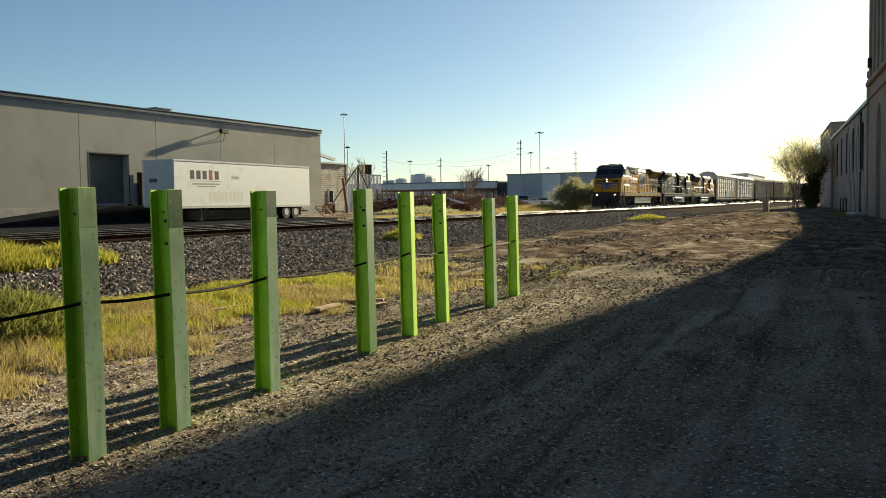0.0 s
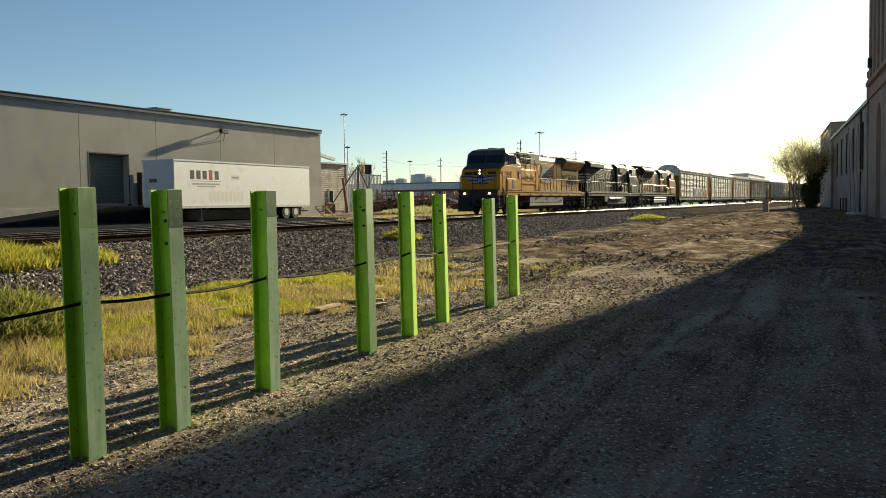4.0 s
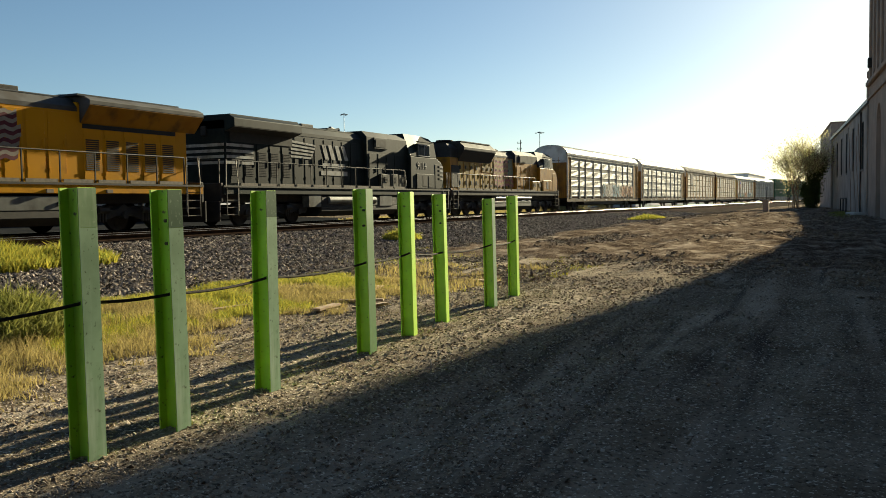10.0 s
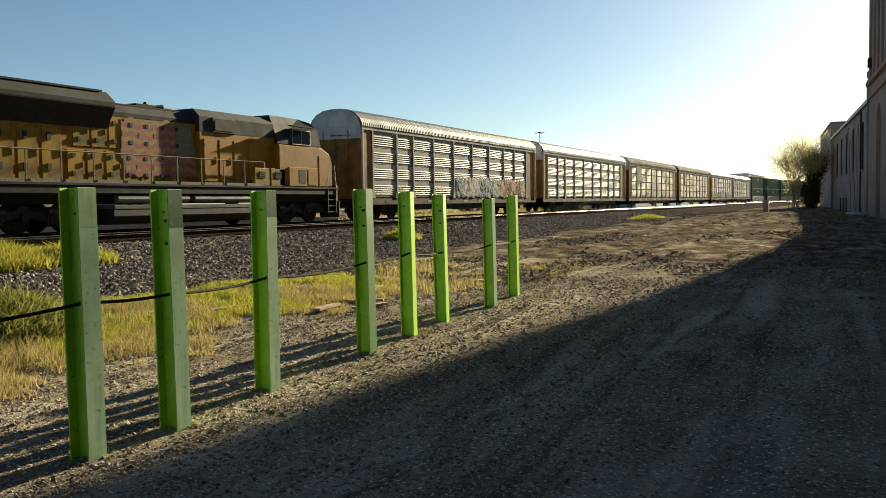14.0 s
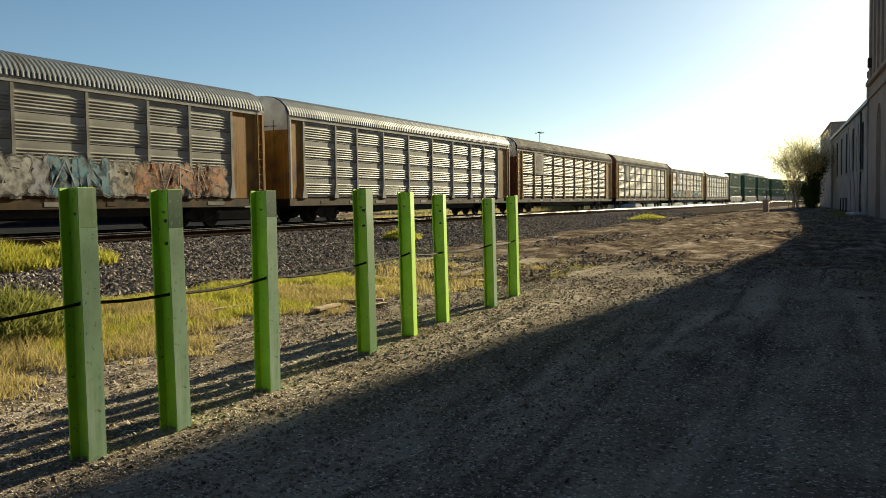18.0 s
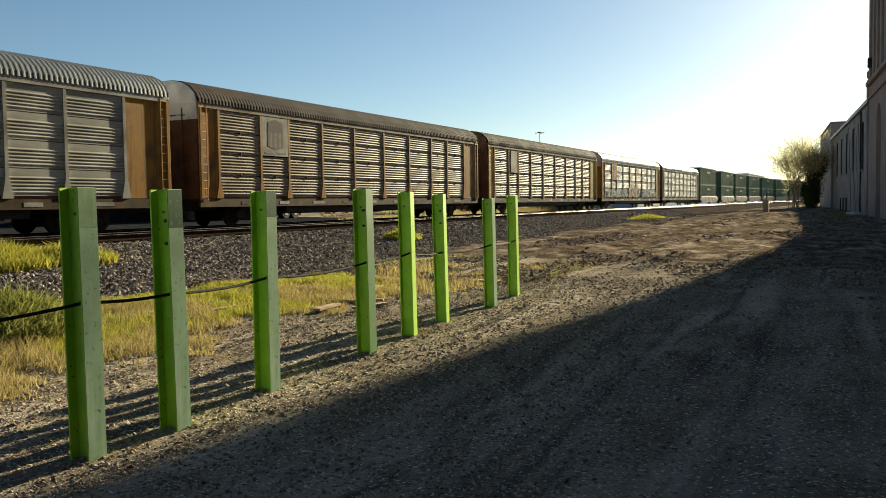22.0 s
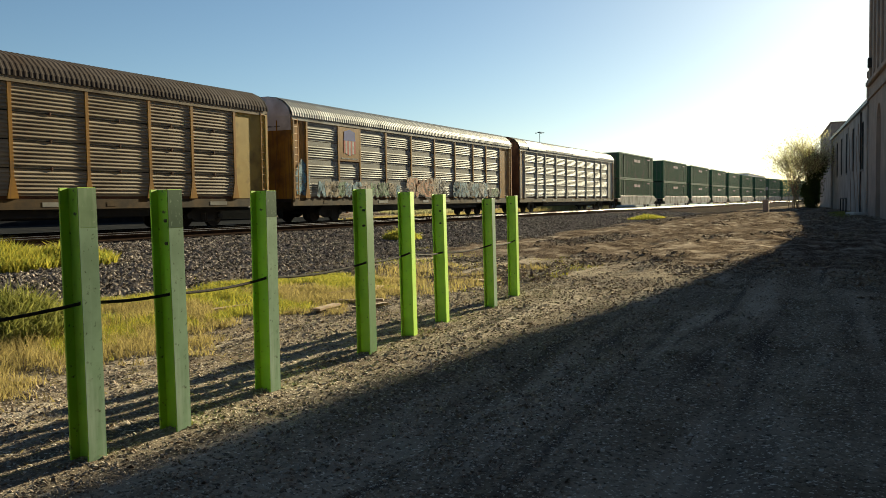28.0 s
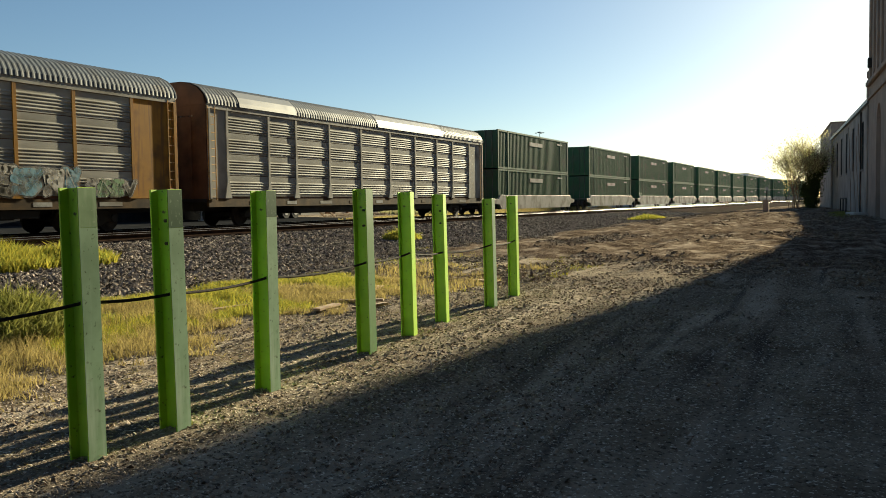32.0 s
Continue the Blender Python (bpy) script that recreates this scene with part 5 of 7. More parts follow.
def locomotive(label, body, roof, edge, wide_rad, spin, tank="tank_grey", deck=1.62, reservoirs=False, emd=False, rail_mat="black_iron", dy=0.0):
    t = thing("locomotive", label, "locomotive", group="locomotives")
    part("frame_sill", boxes((-1.5, 1.5, -10.3, 10.7, 1.28, deck), bevel=0.02), edge, t)
    part("sill_edge", boxes((-1.53, 1.53, -10.3, 10.7, deck - 0.06, deck + 0.01)), rail_mat if not emd else edge, t)
    part("underframe", boxes((-1.0, 1.0, -10.6, 10.7, 0.95, 1.3)), "black_iron", t)
    tank_end = 4.5 if wide_rad else 3.7
    tk = part("fuel_tank", extrude_poly([(-1.45, 0.74), (-1.45, 0.5), (-1.2, 0.26), (1.2, 0.26), (1.45, 0.5), (1.45, 0.74)], -3.7, tank_end, "y", bevel=0.02), "black_iron", t)
    if not emd:
        part("tank_top", boxes((-1.46, 1.46, -3.65, tank_end - 0.05, 0.745, 1.2), bevel=0.02), tank, tk)
    else:
        for sx in (1, -1):
            for a, b in ((-3.7, -0.3), (0.0, 3.5)):
                part("air_reservoir", tubes(((sx * 1.36, a, 1.1), (sx * 1.36, b, 1.1), 0.14), n=16), "tank_grey", tk)
        part("tank_top", boxes((-1.46, 1.46, -3.65, 3.65, 0.745, 0.9), bevel=0.02), tank, tk)
    part("filler_cap", tubes(((1.46, tank_end - 0.5, 0.95), (1.5, tank_end - 0.5, 0.95), 0.07), n=12), "black_iron", tk)
    if reservoirs:
        for sx in (1, -1):
            for a, b, r in ((-1.3, 0.8, 0.2), (1.0, 3.1, 0.2)):
                part("air_reservoir", tubes(((sx * 1.38, a, 1.02), (sx * 1.38, b, 1.02), r), n=16), "tank_grey", tk, smooth=False)
    loco_bogie(t, -7.0, spin)
    loco_bogie(t, 7.0, spin)
    # nose and cab
    low = [(-9.05, deck), (-9.05, 2.8), (-8.85, 3.2), (-8.1, 3.5), (-4.8, 3.5), (-4.8, deck)]
    cab = part("cab", extrude_poly(low, -1.5, 1.5, "x", bevel=0.07), body, t, m=pose(0, dy, 0))
    top = [(-8.1, 3.505), (-7.8, 4.32), (-7.5, 4.58), (-6.9, 4.72), (-4.8, 4.74), (-4.8, 3.505)]
    bm = extrude_poly(top, -1.48, 1.48, "x")
    for v in bm.verts:
        if v.co.z > 4.65:
            v.co.x *= 0.7
        elif v.co.z > 4.5:
            v.co.x *= 0.86
    part("cab_top", bm, roof, cab, "grey upper cab and roof")
    for x0, x1 in ((-1.3, -0.09), (0.09, 1.3)):
        pane = part("windshield", slanted_pane(x0 - 0.05, x1 + 0.05, (-8.1, 3.505), (-7.8, 4.32), 0.004, 0.12), "black_iron", cab)
        part("pane", slanted_pane(x0, x1, (-8.1, 3.505), (-7.8, 4.32), 0.017, 0.17), "glass_cab", pane)
    part("nose_top", extrude_poly([(-8.87, 3.215), (-8.1, 3.512), (-8.1, 3.52), (-8.88, 3.223)], -1.42, 1.42, "x"), roof, cab)
    windows(cab, -7.2, 1.481, 3.56, 4.14, 2, 0.62, 0.08)
    part("window_band", extrude_poly([(-7.75, 3.49), (-5.7, 3.49), (-5.7, 4.2), (-7.6, 4.2)], -1.4805, 1.4805, "x"), roof, cab)
    part("sunshade", boxes((1.45, 1.66, -7.4, -5.6, 4.3, 4.34), (-1.66, -1.45, -7.4, -5.6, 4.3, 4.34)), roof, cab)
    part("cab_door", boxes((-1.512, 1.512, -8.5, -7.9, deck + 0.05, 3.1), bevel=0.01), body, cab)
    part("nose_window", boxes((-0.5, -0.22, -9.075, -9.04, 2.75, 3.0)), "glass_cab", cab)
    part("side_box", boxes((-1.54, 1.54, -7.75, -5.5, deck + 0.03, 2.5), bevel=0.02), body, cab)
    part("side_hatch", boxes((-1.55, 1.55, -7.6, -6.95, deck + 0.1, 2.4), bevel=0.008), body, cab)
    part("side_grill", boxes((-1.546, 1.546, -6.75, -6.25, deck + 0.18, 2.4)), "rack_brown" if wide_rad else "grill", cab)
    for x in (-0.9, 0.9):
        part("number_board", boxes((x - 0.3, x + 0.3, -9.08, -8.9, 2.78, 2.98), bevel=0.01), "grill", cab)
    part("headlight_box", boxes((-0.12, 0.12, -9.12, -8.85, 2.75, 3.2), bevel=0.02), "armour", cab)
    part("roof_box", boxes((-0.5, 0.1, -6.4, -5.7, 4.68, 4.8), (-0.9, -0.7, -6.0, -5.4, 4.68, 4.76), (0.5, 0.9, -6.3, -6.1, 4.68, 4.78), bevel=0.01), roof, cab)
    # hood
    if wide_rad:
        part("equipment_cabinet", boxes((-1.5, 1.5, -5.58, -2.3, deck, 3.2), bevel=0.03), body, t)
        part("cabinet_ledge", extrude_poly([(-1.5, 3.2), (1.5, 3.2), (1.28, 3.32), (1.28, 3.7), (-1.28, 3.7), (-1.28, 3.32)], -5.58, -2.3, "y"), body, t)
        for k in range(2):
            for sx in (1, -1):
                a, b = -5.0 + k * 1.35, -3.7 + k * 1.35
                bm = bmesh.new()
                rim = [bm.verts.new(p) for p in ((sx * 1.5, a, 2.3), (sx * 1.5, b, 2.3), (sx * 1.5, b, 3.17), (sx * 1.5, a, 3.17))]
                ridge = bm.verts.new((sx * 1.525, (a + b) / 2, 2.62))
                for i in range(4):
                    bm.faces.new((rim[i], rim[(i + 1) % 4], ridge))
                part("cabinet_panel", bm, body, t)
        part("cabinet_rib", boxes((-1.53, 1.53, -5.5, -2.35, 2.16, 2.22), (-1.53, 1.53, -2.4, -2.34, deck, 3.2)), body, t)
        part("brake_hood", boxes((-1.28, 1.28, -5.58, -0.95, 3.7, 4.56), bevel=0.05), "armour_mid", t)
        part("mid_hood", boxes((-1.2, 1.2, -2.3, -0.95, deck, 3.7), bevel=0.02), body, t)
        for sx in (1, -1):
            rail = part("upper_rail", tubes(((sx * 1.42, -5.5, 4.1), (sx * 1.42, -2.4, 4.1), 0.018), ((sx * 1.42, -2.4, 4.1), (sx * 1.45, -1.5, deck + 0.9), 0.022), n=6), "handrail", t)
            for k in range(4):
                part("stanchion", boxes((sx * 1.42 - 0.015, sx * 1.42 + 0.015, -5.4 + k * 0.99, -5.37 + k * 0.99, 3.2, 4.1)), "rack_brown", rail)
        for k in range(3):
            for sx in (1, -1):
                g = part("brake_grid", boxes((min(sx * 1.27, sx * 1.29), max(sx * 1.27, sx * 1.29), -5.5 + k * 0.95, -4.72 + k * 0.95, 3.86, 4.46)), "grill", t)
                for j in range(5):
                    part("slat", boxes((min(sx * 1.29, sx * 1.33), max(sx * 1.29, sx * 1.33), -5.5 + k * 0.95, -4.72 + k * 0.95, 3.9 + j * 0.115, 3.925 + j * 0.115)), "armour_pale", g)
    else:
        part("control_hood", chamfer_hood(1.25, deck, 4.6, -4.8 + dy, -0.9, 0.3), body, t)
        if emd:
            part("hood_shoulder", chamfer_hood(1.256, 3.72, 4.606, -4.8 + dy, -0.896, 0.3), roof, t, "grey upper hood")
        part("inertial_filter", boxes((-1.3, 1.3, -3.0, -1.6, 3.7, 4.3), bevel=0.03), roof, t)
        for sx in (1, -1):
            part("filter_grill", boxes((min(sx * 1.3, sx * 1.31), max(sx * 1.3, sx * 1.31), -2.85, -1.75, 3.8, 4.2)), "grill", t)
            for k in range(4):
                hood_door(t, body, sx * 1.25, -4.6 + k * 0.9, deck + 0.15, 0.8, 1.7)
    part("engine_hood", chamfer_hood(1.05, deck, 4.42, -0.9 if not wide_rad else -0.95, 5.2, 0.3), body, t)
    part("hood_cap", extrude_poly([(1.057, 3.98), (1.057, 4.125), (0.755, 4.43), (-0.755, 4.43), (-1.057, 4.125), (-1.057, 3.98), (-1.051, 3.98), (-1.051, 4.12), (-0.75, 4.421), (0.75, 4.421), (1.051, 4.12), (1.051, 3.98)], -0.9 if not wide_rad else -0.95, 5.2, "y"), "armour_mid" if wide_rad else roof, t)
    part("hood_roof", boxes((-0.78, 0.78, -0.6, 5.0, 4.40, 4.47), (-0.5, 0.5, 0.6, 1.6, 4.46, 4.6), bevel=0.02), roof, t)
    part("exhaust", boxes((-0.35, 0.35, 2.6, 3.6, 4.46, 4.68), bevel=0.03), "black_iron", t)
    part("horn", tubes(((0.1, 0.2, 4.62), (0.1, -0.35, 4.66), 0.035, 0.1), ((-0.1, 0.2, 4.62), (-0.1, 0.75, 4.66), 0.035, 0.1), ((0.3, 0.2, 4.62), (0.3, -0.3, 4.66), 0.03, 0.09), ((0, 0.2, 4.44), (0, 0.2, 4.62), 0.05)), "black_iron", t)
    for sx in (1, -1):
        for k in range(7):
            hood_door(t, body if not emd else "cream", sx * 1.05, (-0.8 if wide_rad else -0.3) + k * 0.8, deck + 0.1, 0.72, 2.2 if not emd else 1.05)
            if emd:
                hood_door(t, "cream", sx * 1.05, -0.3 + k * 0.76, deck + 1.22, 0.72, 1.1)
    # radiator end
    rear = 10.3 if wide_rad else 10.0
    part("radiator_hood", chamfer_hood(1.05, deck, 4.3 if not emd else 3.7, 5.2, rear, 0.05), body, t)
    if emd:
        part("hood_end_cap", chamfer_hood(1.04, 3.705, 4.55, 5.2, rear - 0.05, 0.3), roof, t)
    for sx in (1, -1):
        for k in range(5):
            hood_door(t, body if not emd else "cream", sx * 1.05, 5.4 + k * 0.88, deck + 0.1, 0.8, 1.75, vent=not emd) if not emd or k < 4 else part("end_screen", boxes((min(sx * 1.05, sx * 1.075), max(sx * 1.05, sx * 1.075), 8.6, 9.85, deck + 0.2, 3.2), bevel=0.01), "grill", t)
        if not emd:
            part("radiator_screen", boxes((min(sx * 1.05, sx * 1.09), max(sx * 1.05, sx * 1.09), 5.4, 9.7, 3.45, 3.6 if wide_rad else 3.9)), "grill", t)
    wing = [(-1.05, 3.95), (-1.05, 3.85), (-1.56, 4.02), (-1.56, 4.36), (-1.3, 4.5), (1.3, 4.5), (1.56, 4.36), (1.56, 4.02), (1.05, 3.85), (1.05, 3.95)]
    wing_from, wing_to = (3.5, 8.8) if emd else (5.3, 10.8 if wide_rad else 10.0)
    if wide_rad:
        wing = [(-1.06, 3.62), (-1.53, 4.2), (-1.53, 4.36), (-1.25, 4.5), (1.25, 4.5), (1.53, 4.36), (1.53, 4.2), (1.06, 3.62)]
    if emd:
        wing = [(-1.06, 3.5), (-1.5, 4.2), (-1.5, 4.38), (-1.1, 4.74), (1.1, 4.74), (1.5, 4.38), (1.5, 4.2), (1.06, 3.5)]
    part("radiator_wing", extrude_poly(wing, wing_from, wing_to, "y", bevel=0.02), roof if not wide_rad else "armour_mid", t, "overhanging radiator wing")
    for sx in (1, -1):
        lo, hi = ((1.06, 3.5), (1.5, 4.2)) if emd else ((1.06, 3.62), (1.53, 4.2)) if wide_rad else ((1.06, 3.853), (1.56, 4.02))
        # sheet under the wing in a darker colour that holds the shade there
        part("wing_underside", extrude_poly([(sx * lo[0], lo[1] - 0.015), (sx * hi[0], hi[1] - 0.015), (sx * hi[0], hi[1] - 0.004), (sx * lo[0], lo[1] - 0.004)], wing_from + 0.02, wing_to - 0.02, "y"), "yellow_dirty_shaded" if wide_rad else "grill", t)
    part("radiator_top", boxes((-1.2, 1.2, 5.1 if not emd else 3.8, 9.8 if not emd else 8.6, 4.5 if not emd else 4.72, 4.56 if not emd else 4.78)), roof, t)
    for k in range(3):
        part("fan", tubes(((0, 5.9 + k * 1.35, 4.54 if not emd else 4.76), (0, 5.9 + k * 1.35, 4.62 if not emd else 4.84), 0.55), n=20), roof, t)
    part("rear_light", boxes((-0.13, 0.13, rear - 0.01, rear + 0.08, 3.7, 4.1), bevel=0.02), "grill", t)
    # platforms, couplers, steps, rails
    for sy in (-1, 1):
        y = -10.3 if sy < 0 else 10.7
        part("end_plate", boxes((-1.45, 1.45, y - 0.08, y + 0.08, 0.95, deck + 0.12), bevel=0.03), "black_iron", t)
        part("coupler", COUPLER, None, t, m=pose(0, y + sy * 0.35, 0, 0, 0, 180 if sy < 0 else 0))
        part("plow", extrude_poly([(-1.45, 0.2), (-1.45, 1.0), (1.45, 1.0), (1.45, 0.2), (0.35, 0.2), (0.3, 0.55), (-0.3, 0.55), (-0.35, 0.2)], y + sy * 0.12, y + sy * 0.2, "y", bevel=0.01), "black_iron", t)
        part("hose", tubes(*[((x, y + sy * 0.2, 1.1), (x, y + sy * 0.3, 0.6), 0.03) for x in (-0.5, -0.35, 0.4, 0.55)], n=6), "dark", t)
        part("end_rail", tubes(((-1.3, y, deck), (-1.3, y, deck + 1.05), 0.022), ((1.3, y, deck), (1.3, y, deck + 1.05), 0.022), ((-1.3, y, deck + 1.05), (-0.4, y, deck + 1.05), 0.022), ((0.4, y, deck + 1.05), (1.3, y, deck + 1.05), 0.022), ((-0.4, y, deck), (-0.4, y, deck + 1.05), 0.022), ((0.4, y, deck), (0.4, y, deck + 1.05), 0.022), n=6), rail_mat, t)
        for sx in (1, -1):
            step_well(t, y - sy * 0.55, deck, "black_iron", sx)
    handrails(t, -1.5 if wide_rad else -4.6, 9.7, deck, rail_mat, 9 if wide_rad else 12)
    first, count = (-1.5, 8) if wide_rad else (-4.6, 11)
    gap = (9.7 - first) / count
    for sx in (1, -1):
        for k in range(count):
            part("kick_plate", KICK, None, t, m=Matrix.Translation((sx * 1.49, first + k * gap + 0.1, deck + 0.012)) @ Matrix.Diagonal((1, gap - 0.22, 1, 1)))
    if reservoirs:
        for a, b in ((3.72, 4.75), (-3.1, -1.75)):
            part("equipment_box", boxes((-1.48, -1.1, a, b, 0.7, 1.24), (1.1, 1.48, a, b, 0.7, 1.24), bevel=0.02), "tank_grey", t)
    for k in range(8):
        part("sill_lug", boxes((1.5, 1.56, -8.5 + k * 2.4, -8.25 + k * 2.4, 1.3, 1.42)), "handrail", t)
    return t


def side_boxes(t, material, a, b, x):
    """Louvred battery boxes on the running board ahead of the cab."""
    for sx in (1, -1):
        n = 3 if a - b > 2.5 else 2
        w = (a - b) / n
        for k in range(n):
            y1 = a - k * w
            bx = part("battery_box", boxes((min(sx * 1.06, sx * x), max(sx * 1.06, sx * x), y1 - w + 0.06, y1 - 0.02, 1.63, 2.4), bevel=0.03), material, t)
            for j in range(4):
                part("louvre", boxes((min(sx * x, sx * (x + 0.02)), max(sx * x, sx * (x + 0.02)), y1 - w * 0.7, y1 - w * 0.3, 1.98 + j * 0.075, 2.02 + j * 0.075)), "grill", bx)


def lit_lamps(t):
    """Twin headlight on the nose and two ditch lights, switched on."""
    for z in (2.86, 3.08):
        part("headlight", tubes(((0, -9.96, z), (0, -9.92, z), 0.065), n=14), "lamp_on", t)
    for x in (-0.95, 0.95):
        part("ditch_light", tubes(((x, -10.5, 1.45), (x, -10.4, 1.45), 0.07), n=14), "lamp_on", t)
        part("ditch_light_case", tubes(((x, -10.4, 1.45), (x, -10.2, 1.45), 0.11), n=14), "black_iron", t)


lead = locomotive("lead yellow and grey diesel locomotive with lit headlights", "yellow", "armour", "yellow", True, 1, rail_mat="black_iron", dy=-0.8)
lit_lamps(lead)
lettering(lead, "7023", 0.74, 1, 1.512, -8.3, 2.74, "red_paint", 1.05, "road_number")
lettering(lead, "BUILDING AMERICA", 0.235, 1, 1.536, -3.95, 2.68, "rack_brown", 1.1, "slogan")
lettering(lead, "7023", 0.2, 1, 1.512, -9.4, 2.9, "loco_white", 1.0, "board_number")
sh = part("shield", extrude_poly([(-6.13, 3.12), (-5.68, 3.12), (-5.66, 2.88), (-6.15, 2.88)], 1.522, 1.53, "x"), "blue_paint", lead)
for k in range(7):
    part("shield_stripe", boxes((1.522, 1.528, -6.15 + k * 0.07, -6.15 + (k + 1) * 0.07, 2.44 + 0.04 * abs(k - 3), 2.88)), "red_paint" if k % 2 == 0 else "loco_white", sh)
# spread wings and shield on the nose, as plain bars
for k in range(5):
    for sx in (1, -1):
        a = [(sx * 0.2, 2.62 - k * 0.11), (sx * (1.32 - 0.16 * k), 2.72 - k * 0.13), (sx * (1.28 - 0.16 * k), 2.64 - k * 0.13), (sx * 0.2, 2.54 - k * 0.11)]
        part("nose_wing", extrude_poly(a, -9.872, -9.864, "y"), "blue_paint" if k % 2 == 0 else "loco_white", lead)
nose_shield = part("nose_shield", extrude_poly([(-0.22, 2.75), (0.22, 2.75), (0.22, 2.2), (0, 2.05), (-0.22, 2.2)], -9.885, -9.874, "y"), "blue_paint", lead)
for k in range(3):
    part("shield_stripe", boxes((-0.15 + k * 0.12, -0.09 + k * 0.12, -9.892, -9.886, 2.18, 2.52)), "loco_white", nose_shield)
for sx in (1, -1):
    for y in (-9.75, -9.15):
        part("grab_rail", pipe_bm([(sx * 1.3, y - 0.1, 2.72), (sx * 1.38, y + 0.1, 2.4), (sx * 1.52, y + 0.55, 1.72), (sx * 1.53, y + 0.6, 1.5), (sx * 1.53, y + 0.6, 0.7)], 0.026), "rail_white", lead, "white curved grab rail beside the steps")


def waving_flag(t, side, y0, y1, y2, z0, z1, blue, red, white):
    """A large flag painted on the hood doors: a starred canton from y0 to y1, and rippled stripes to y2, cut into short pieces."""
    def skin(poly, lay):
        a, b = sorted((side * (1.087 + lay), side * (1.0905 + lay)))
        return extrude_poly(poly, a, b, "x")

    def ripple(y):
        return 0.055 * math.sin(y * 11.0) + 0.05 * math.sin(y * 2.2 + 1.0)

    zc = z0 + 0.42 * (z1 - z0)
    fl = part("flag_canton", skin([(y0 - 0.1, zc), (y1, zc - 0.08), (y1 - 0.08, z1 - 0.06), (y0 + 0.2, z1)], 0.006), blue, t, "faded painted flag")
    for j in range(4):
        for k in range(5):
            y, z = y0 + 0.15 + 0.05 * j + k * (y1 - y0 - 0.3) / 5, zc + 0.1 + j * (z1 - zc - 0.1) / 4 - 0.015 * k
            part("flag_star", skin([(y - 0.035, z), (y, z - 0.035), (y + 0.035, z), (y, z + 0.035)], 0.011), white, fl)
    d, h = 0.14, (z1 - z0) / 12
    for row in range(12):
        bm = bmesh.new()
        y = y0 - 0.15 + 0.02 * row if row < 5 else y1
        while y < y2 - 0.03 * abs(row - 6):
            a, b = z0 + row * h + ripple(y), z0 + row * h + ripple(y + d)
            x = side * 1.0905
            vs = [bm.verts.new(p) for p in ((x, y, a), (x, y + d, b), (x, y + d, b + h), (x, y, a + h))]
            bm.faces.new(vs if side > 0 else vs[::-1])
            y += d
        part("flag_stripe", bm, red if row % 2 == 0 else white, fl)


waving_flag(lead, 1, 0.1, 1.35, 2.95, 2.3, 3.8, "flag_blue", "flag_red", "flag_white")
moving.append((lead, 100.55, 0))

second = locomotive("grimy black diesel locomotive with white stripes, running long hood first", "loco_black", "loco_black", "loco_black", False, -1, reservoirs=True, tank="black_iron", dy=-0.45)
side_boxes(second, "dusty", -2.1, -4.9, 1.45)
lettering(second, "9114", 0.56, -1, 1.512, -6.65, 2.95, "loco_white", 1.05, "road_number")
lettering(second, "9114", 0.36, -1, 1.075, 9.35, 3.85, "loco_white", 1.0, "rear_number")
for k in range(4):
    part("nose_stripe", boxes((-1.512, -1.503, -9.4, -8.65, 2.9 - k * 0.24, 3.02 - k * 0.24), (-1.3, 1.3, -9.52, -9.505, 2.6 - k * 0.24, 2.72 - k * 0.24)), "loco_white", second)
    part("hood_stripe", boxes((-1.09, -1.084, 8.2, 9.95, 3.25 - k * 0.24, 3.37 - k * 0.24), (-1.0, 1.0, 10.0, 10.012, 3.25 - k * 0.24, 3.37 - k * 0.24)), "loco_white", second)
# side emblem as plain shapes: slanted mane bars, three blocks and two lines
for k in range(5):
    part("emblem_bar", extrude_poly([(5.5, 3.75 - k * 0.17), (3.5 + 0.1 * k, 3.62 - k * 0.15), (3.5 + 0.1 * k, 3.54 - k * 0.15), (5.5, 3.65 - k * 0.17)], -1.084, -1.080, "x"), "loco_white", second)
for a, b in ((2.5, 2.8), (1.95, 2.25), (1.35, 1.65), (0.75, 1.1)):
    part("emblem_block", extrude_poly([(a - 0.1, 2.98), (a + 0.22, 2.98), (b + 0.22, 3.68), (b - 0.1, 3.68)], -1.084, -1.080, "x"), "loco_white", second)
part("emblem_line", boxes((-1.084, -1.080, 0.95, 2.95, 2.58, 2.8), (-1.084, -1.080, 0.75, 3.1, 2.22, 2.44)), "loco_white", second)
moving.append((second, 123.1, 180))

third = locomotive("weathered yellow and grey diesel locomotive, running long hood first", "yellow_dirty_shaded", "armour_dirty", "armour_dirty", False, -1, emd=True, rail_mat="handrail", dy=-0.8)
waving_flag(third, -1, -0.75, 0.25, 2.9, 1.95, 3.95, "flag_teal", "flag_faded", "flag_pale")
side_boxes(third, "cream", -3.9, -6.1, 1.5)
moving.append((third, 144.5, 180))


# ---- green H-beam posts with a slack cable ----
ROW = 4.3     # the row of posts leans this far from the rails


def post_bm(z0, z1, a=0.155, w=0.155, t=0.013):
    """An H-beam: flanges across x, openings along y."""
    prof = [(-a / 2, -w / 2), (-a / 2 + t, -w / 2), (-a / 2 + t, -t / 2), (a / 2 - t, -t / 2), (a / 2 - t, -w / 2), (a / 2, -w / 2), (a / 2, w / 2), (a / 2 - t, w / 2), (a / 2 - t, t / 2), (-a / 2 + t, t / 2), (-a / 2 + t, w / 2), (-a / 2, w / 2)]
    return extrude_poly(prof, z0, z1, "z", bevel=0.002)


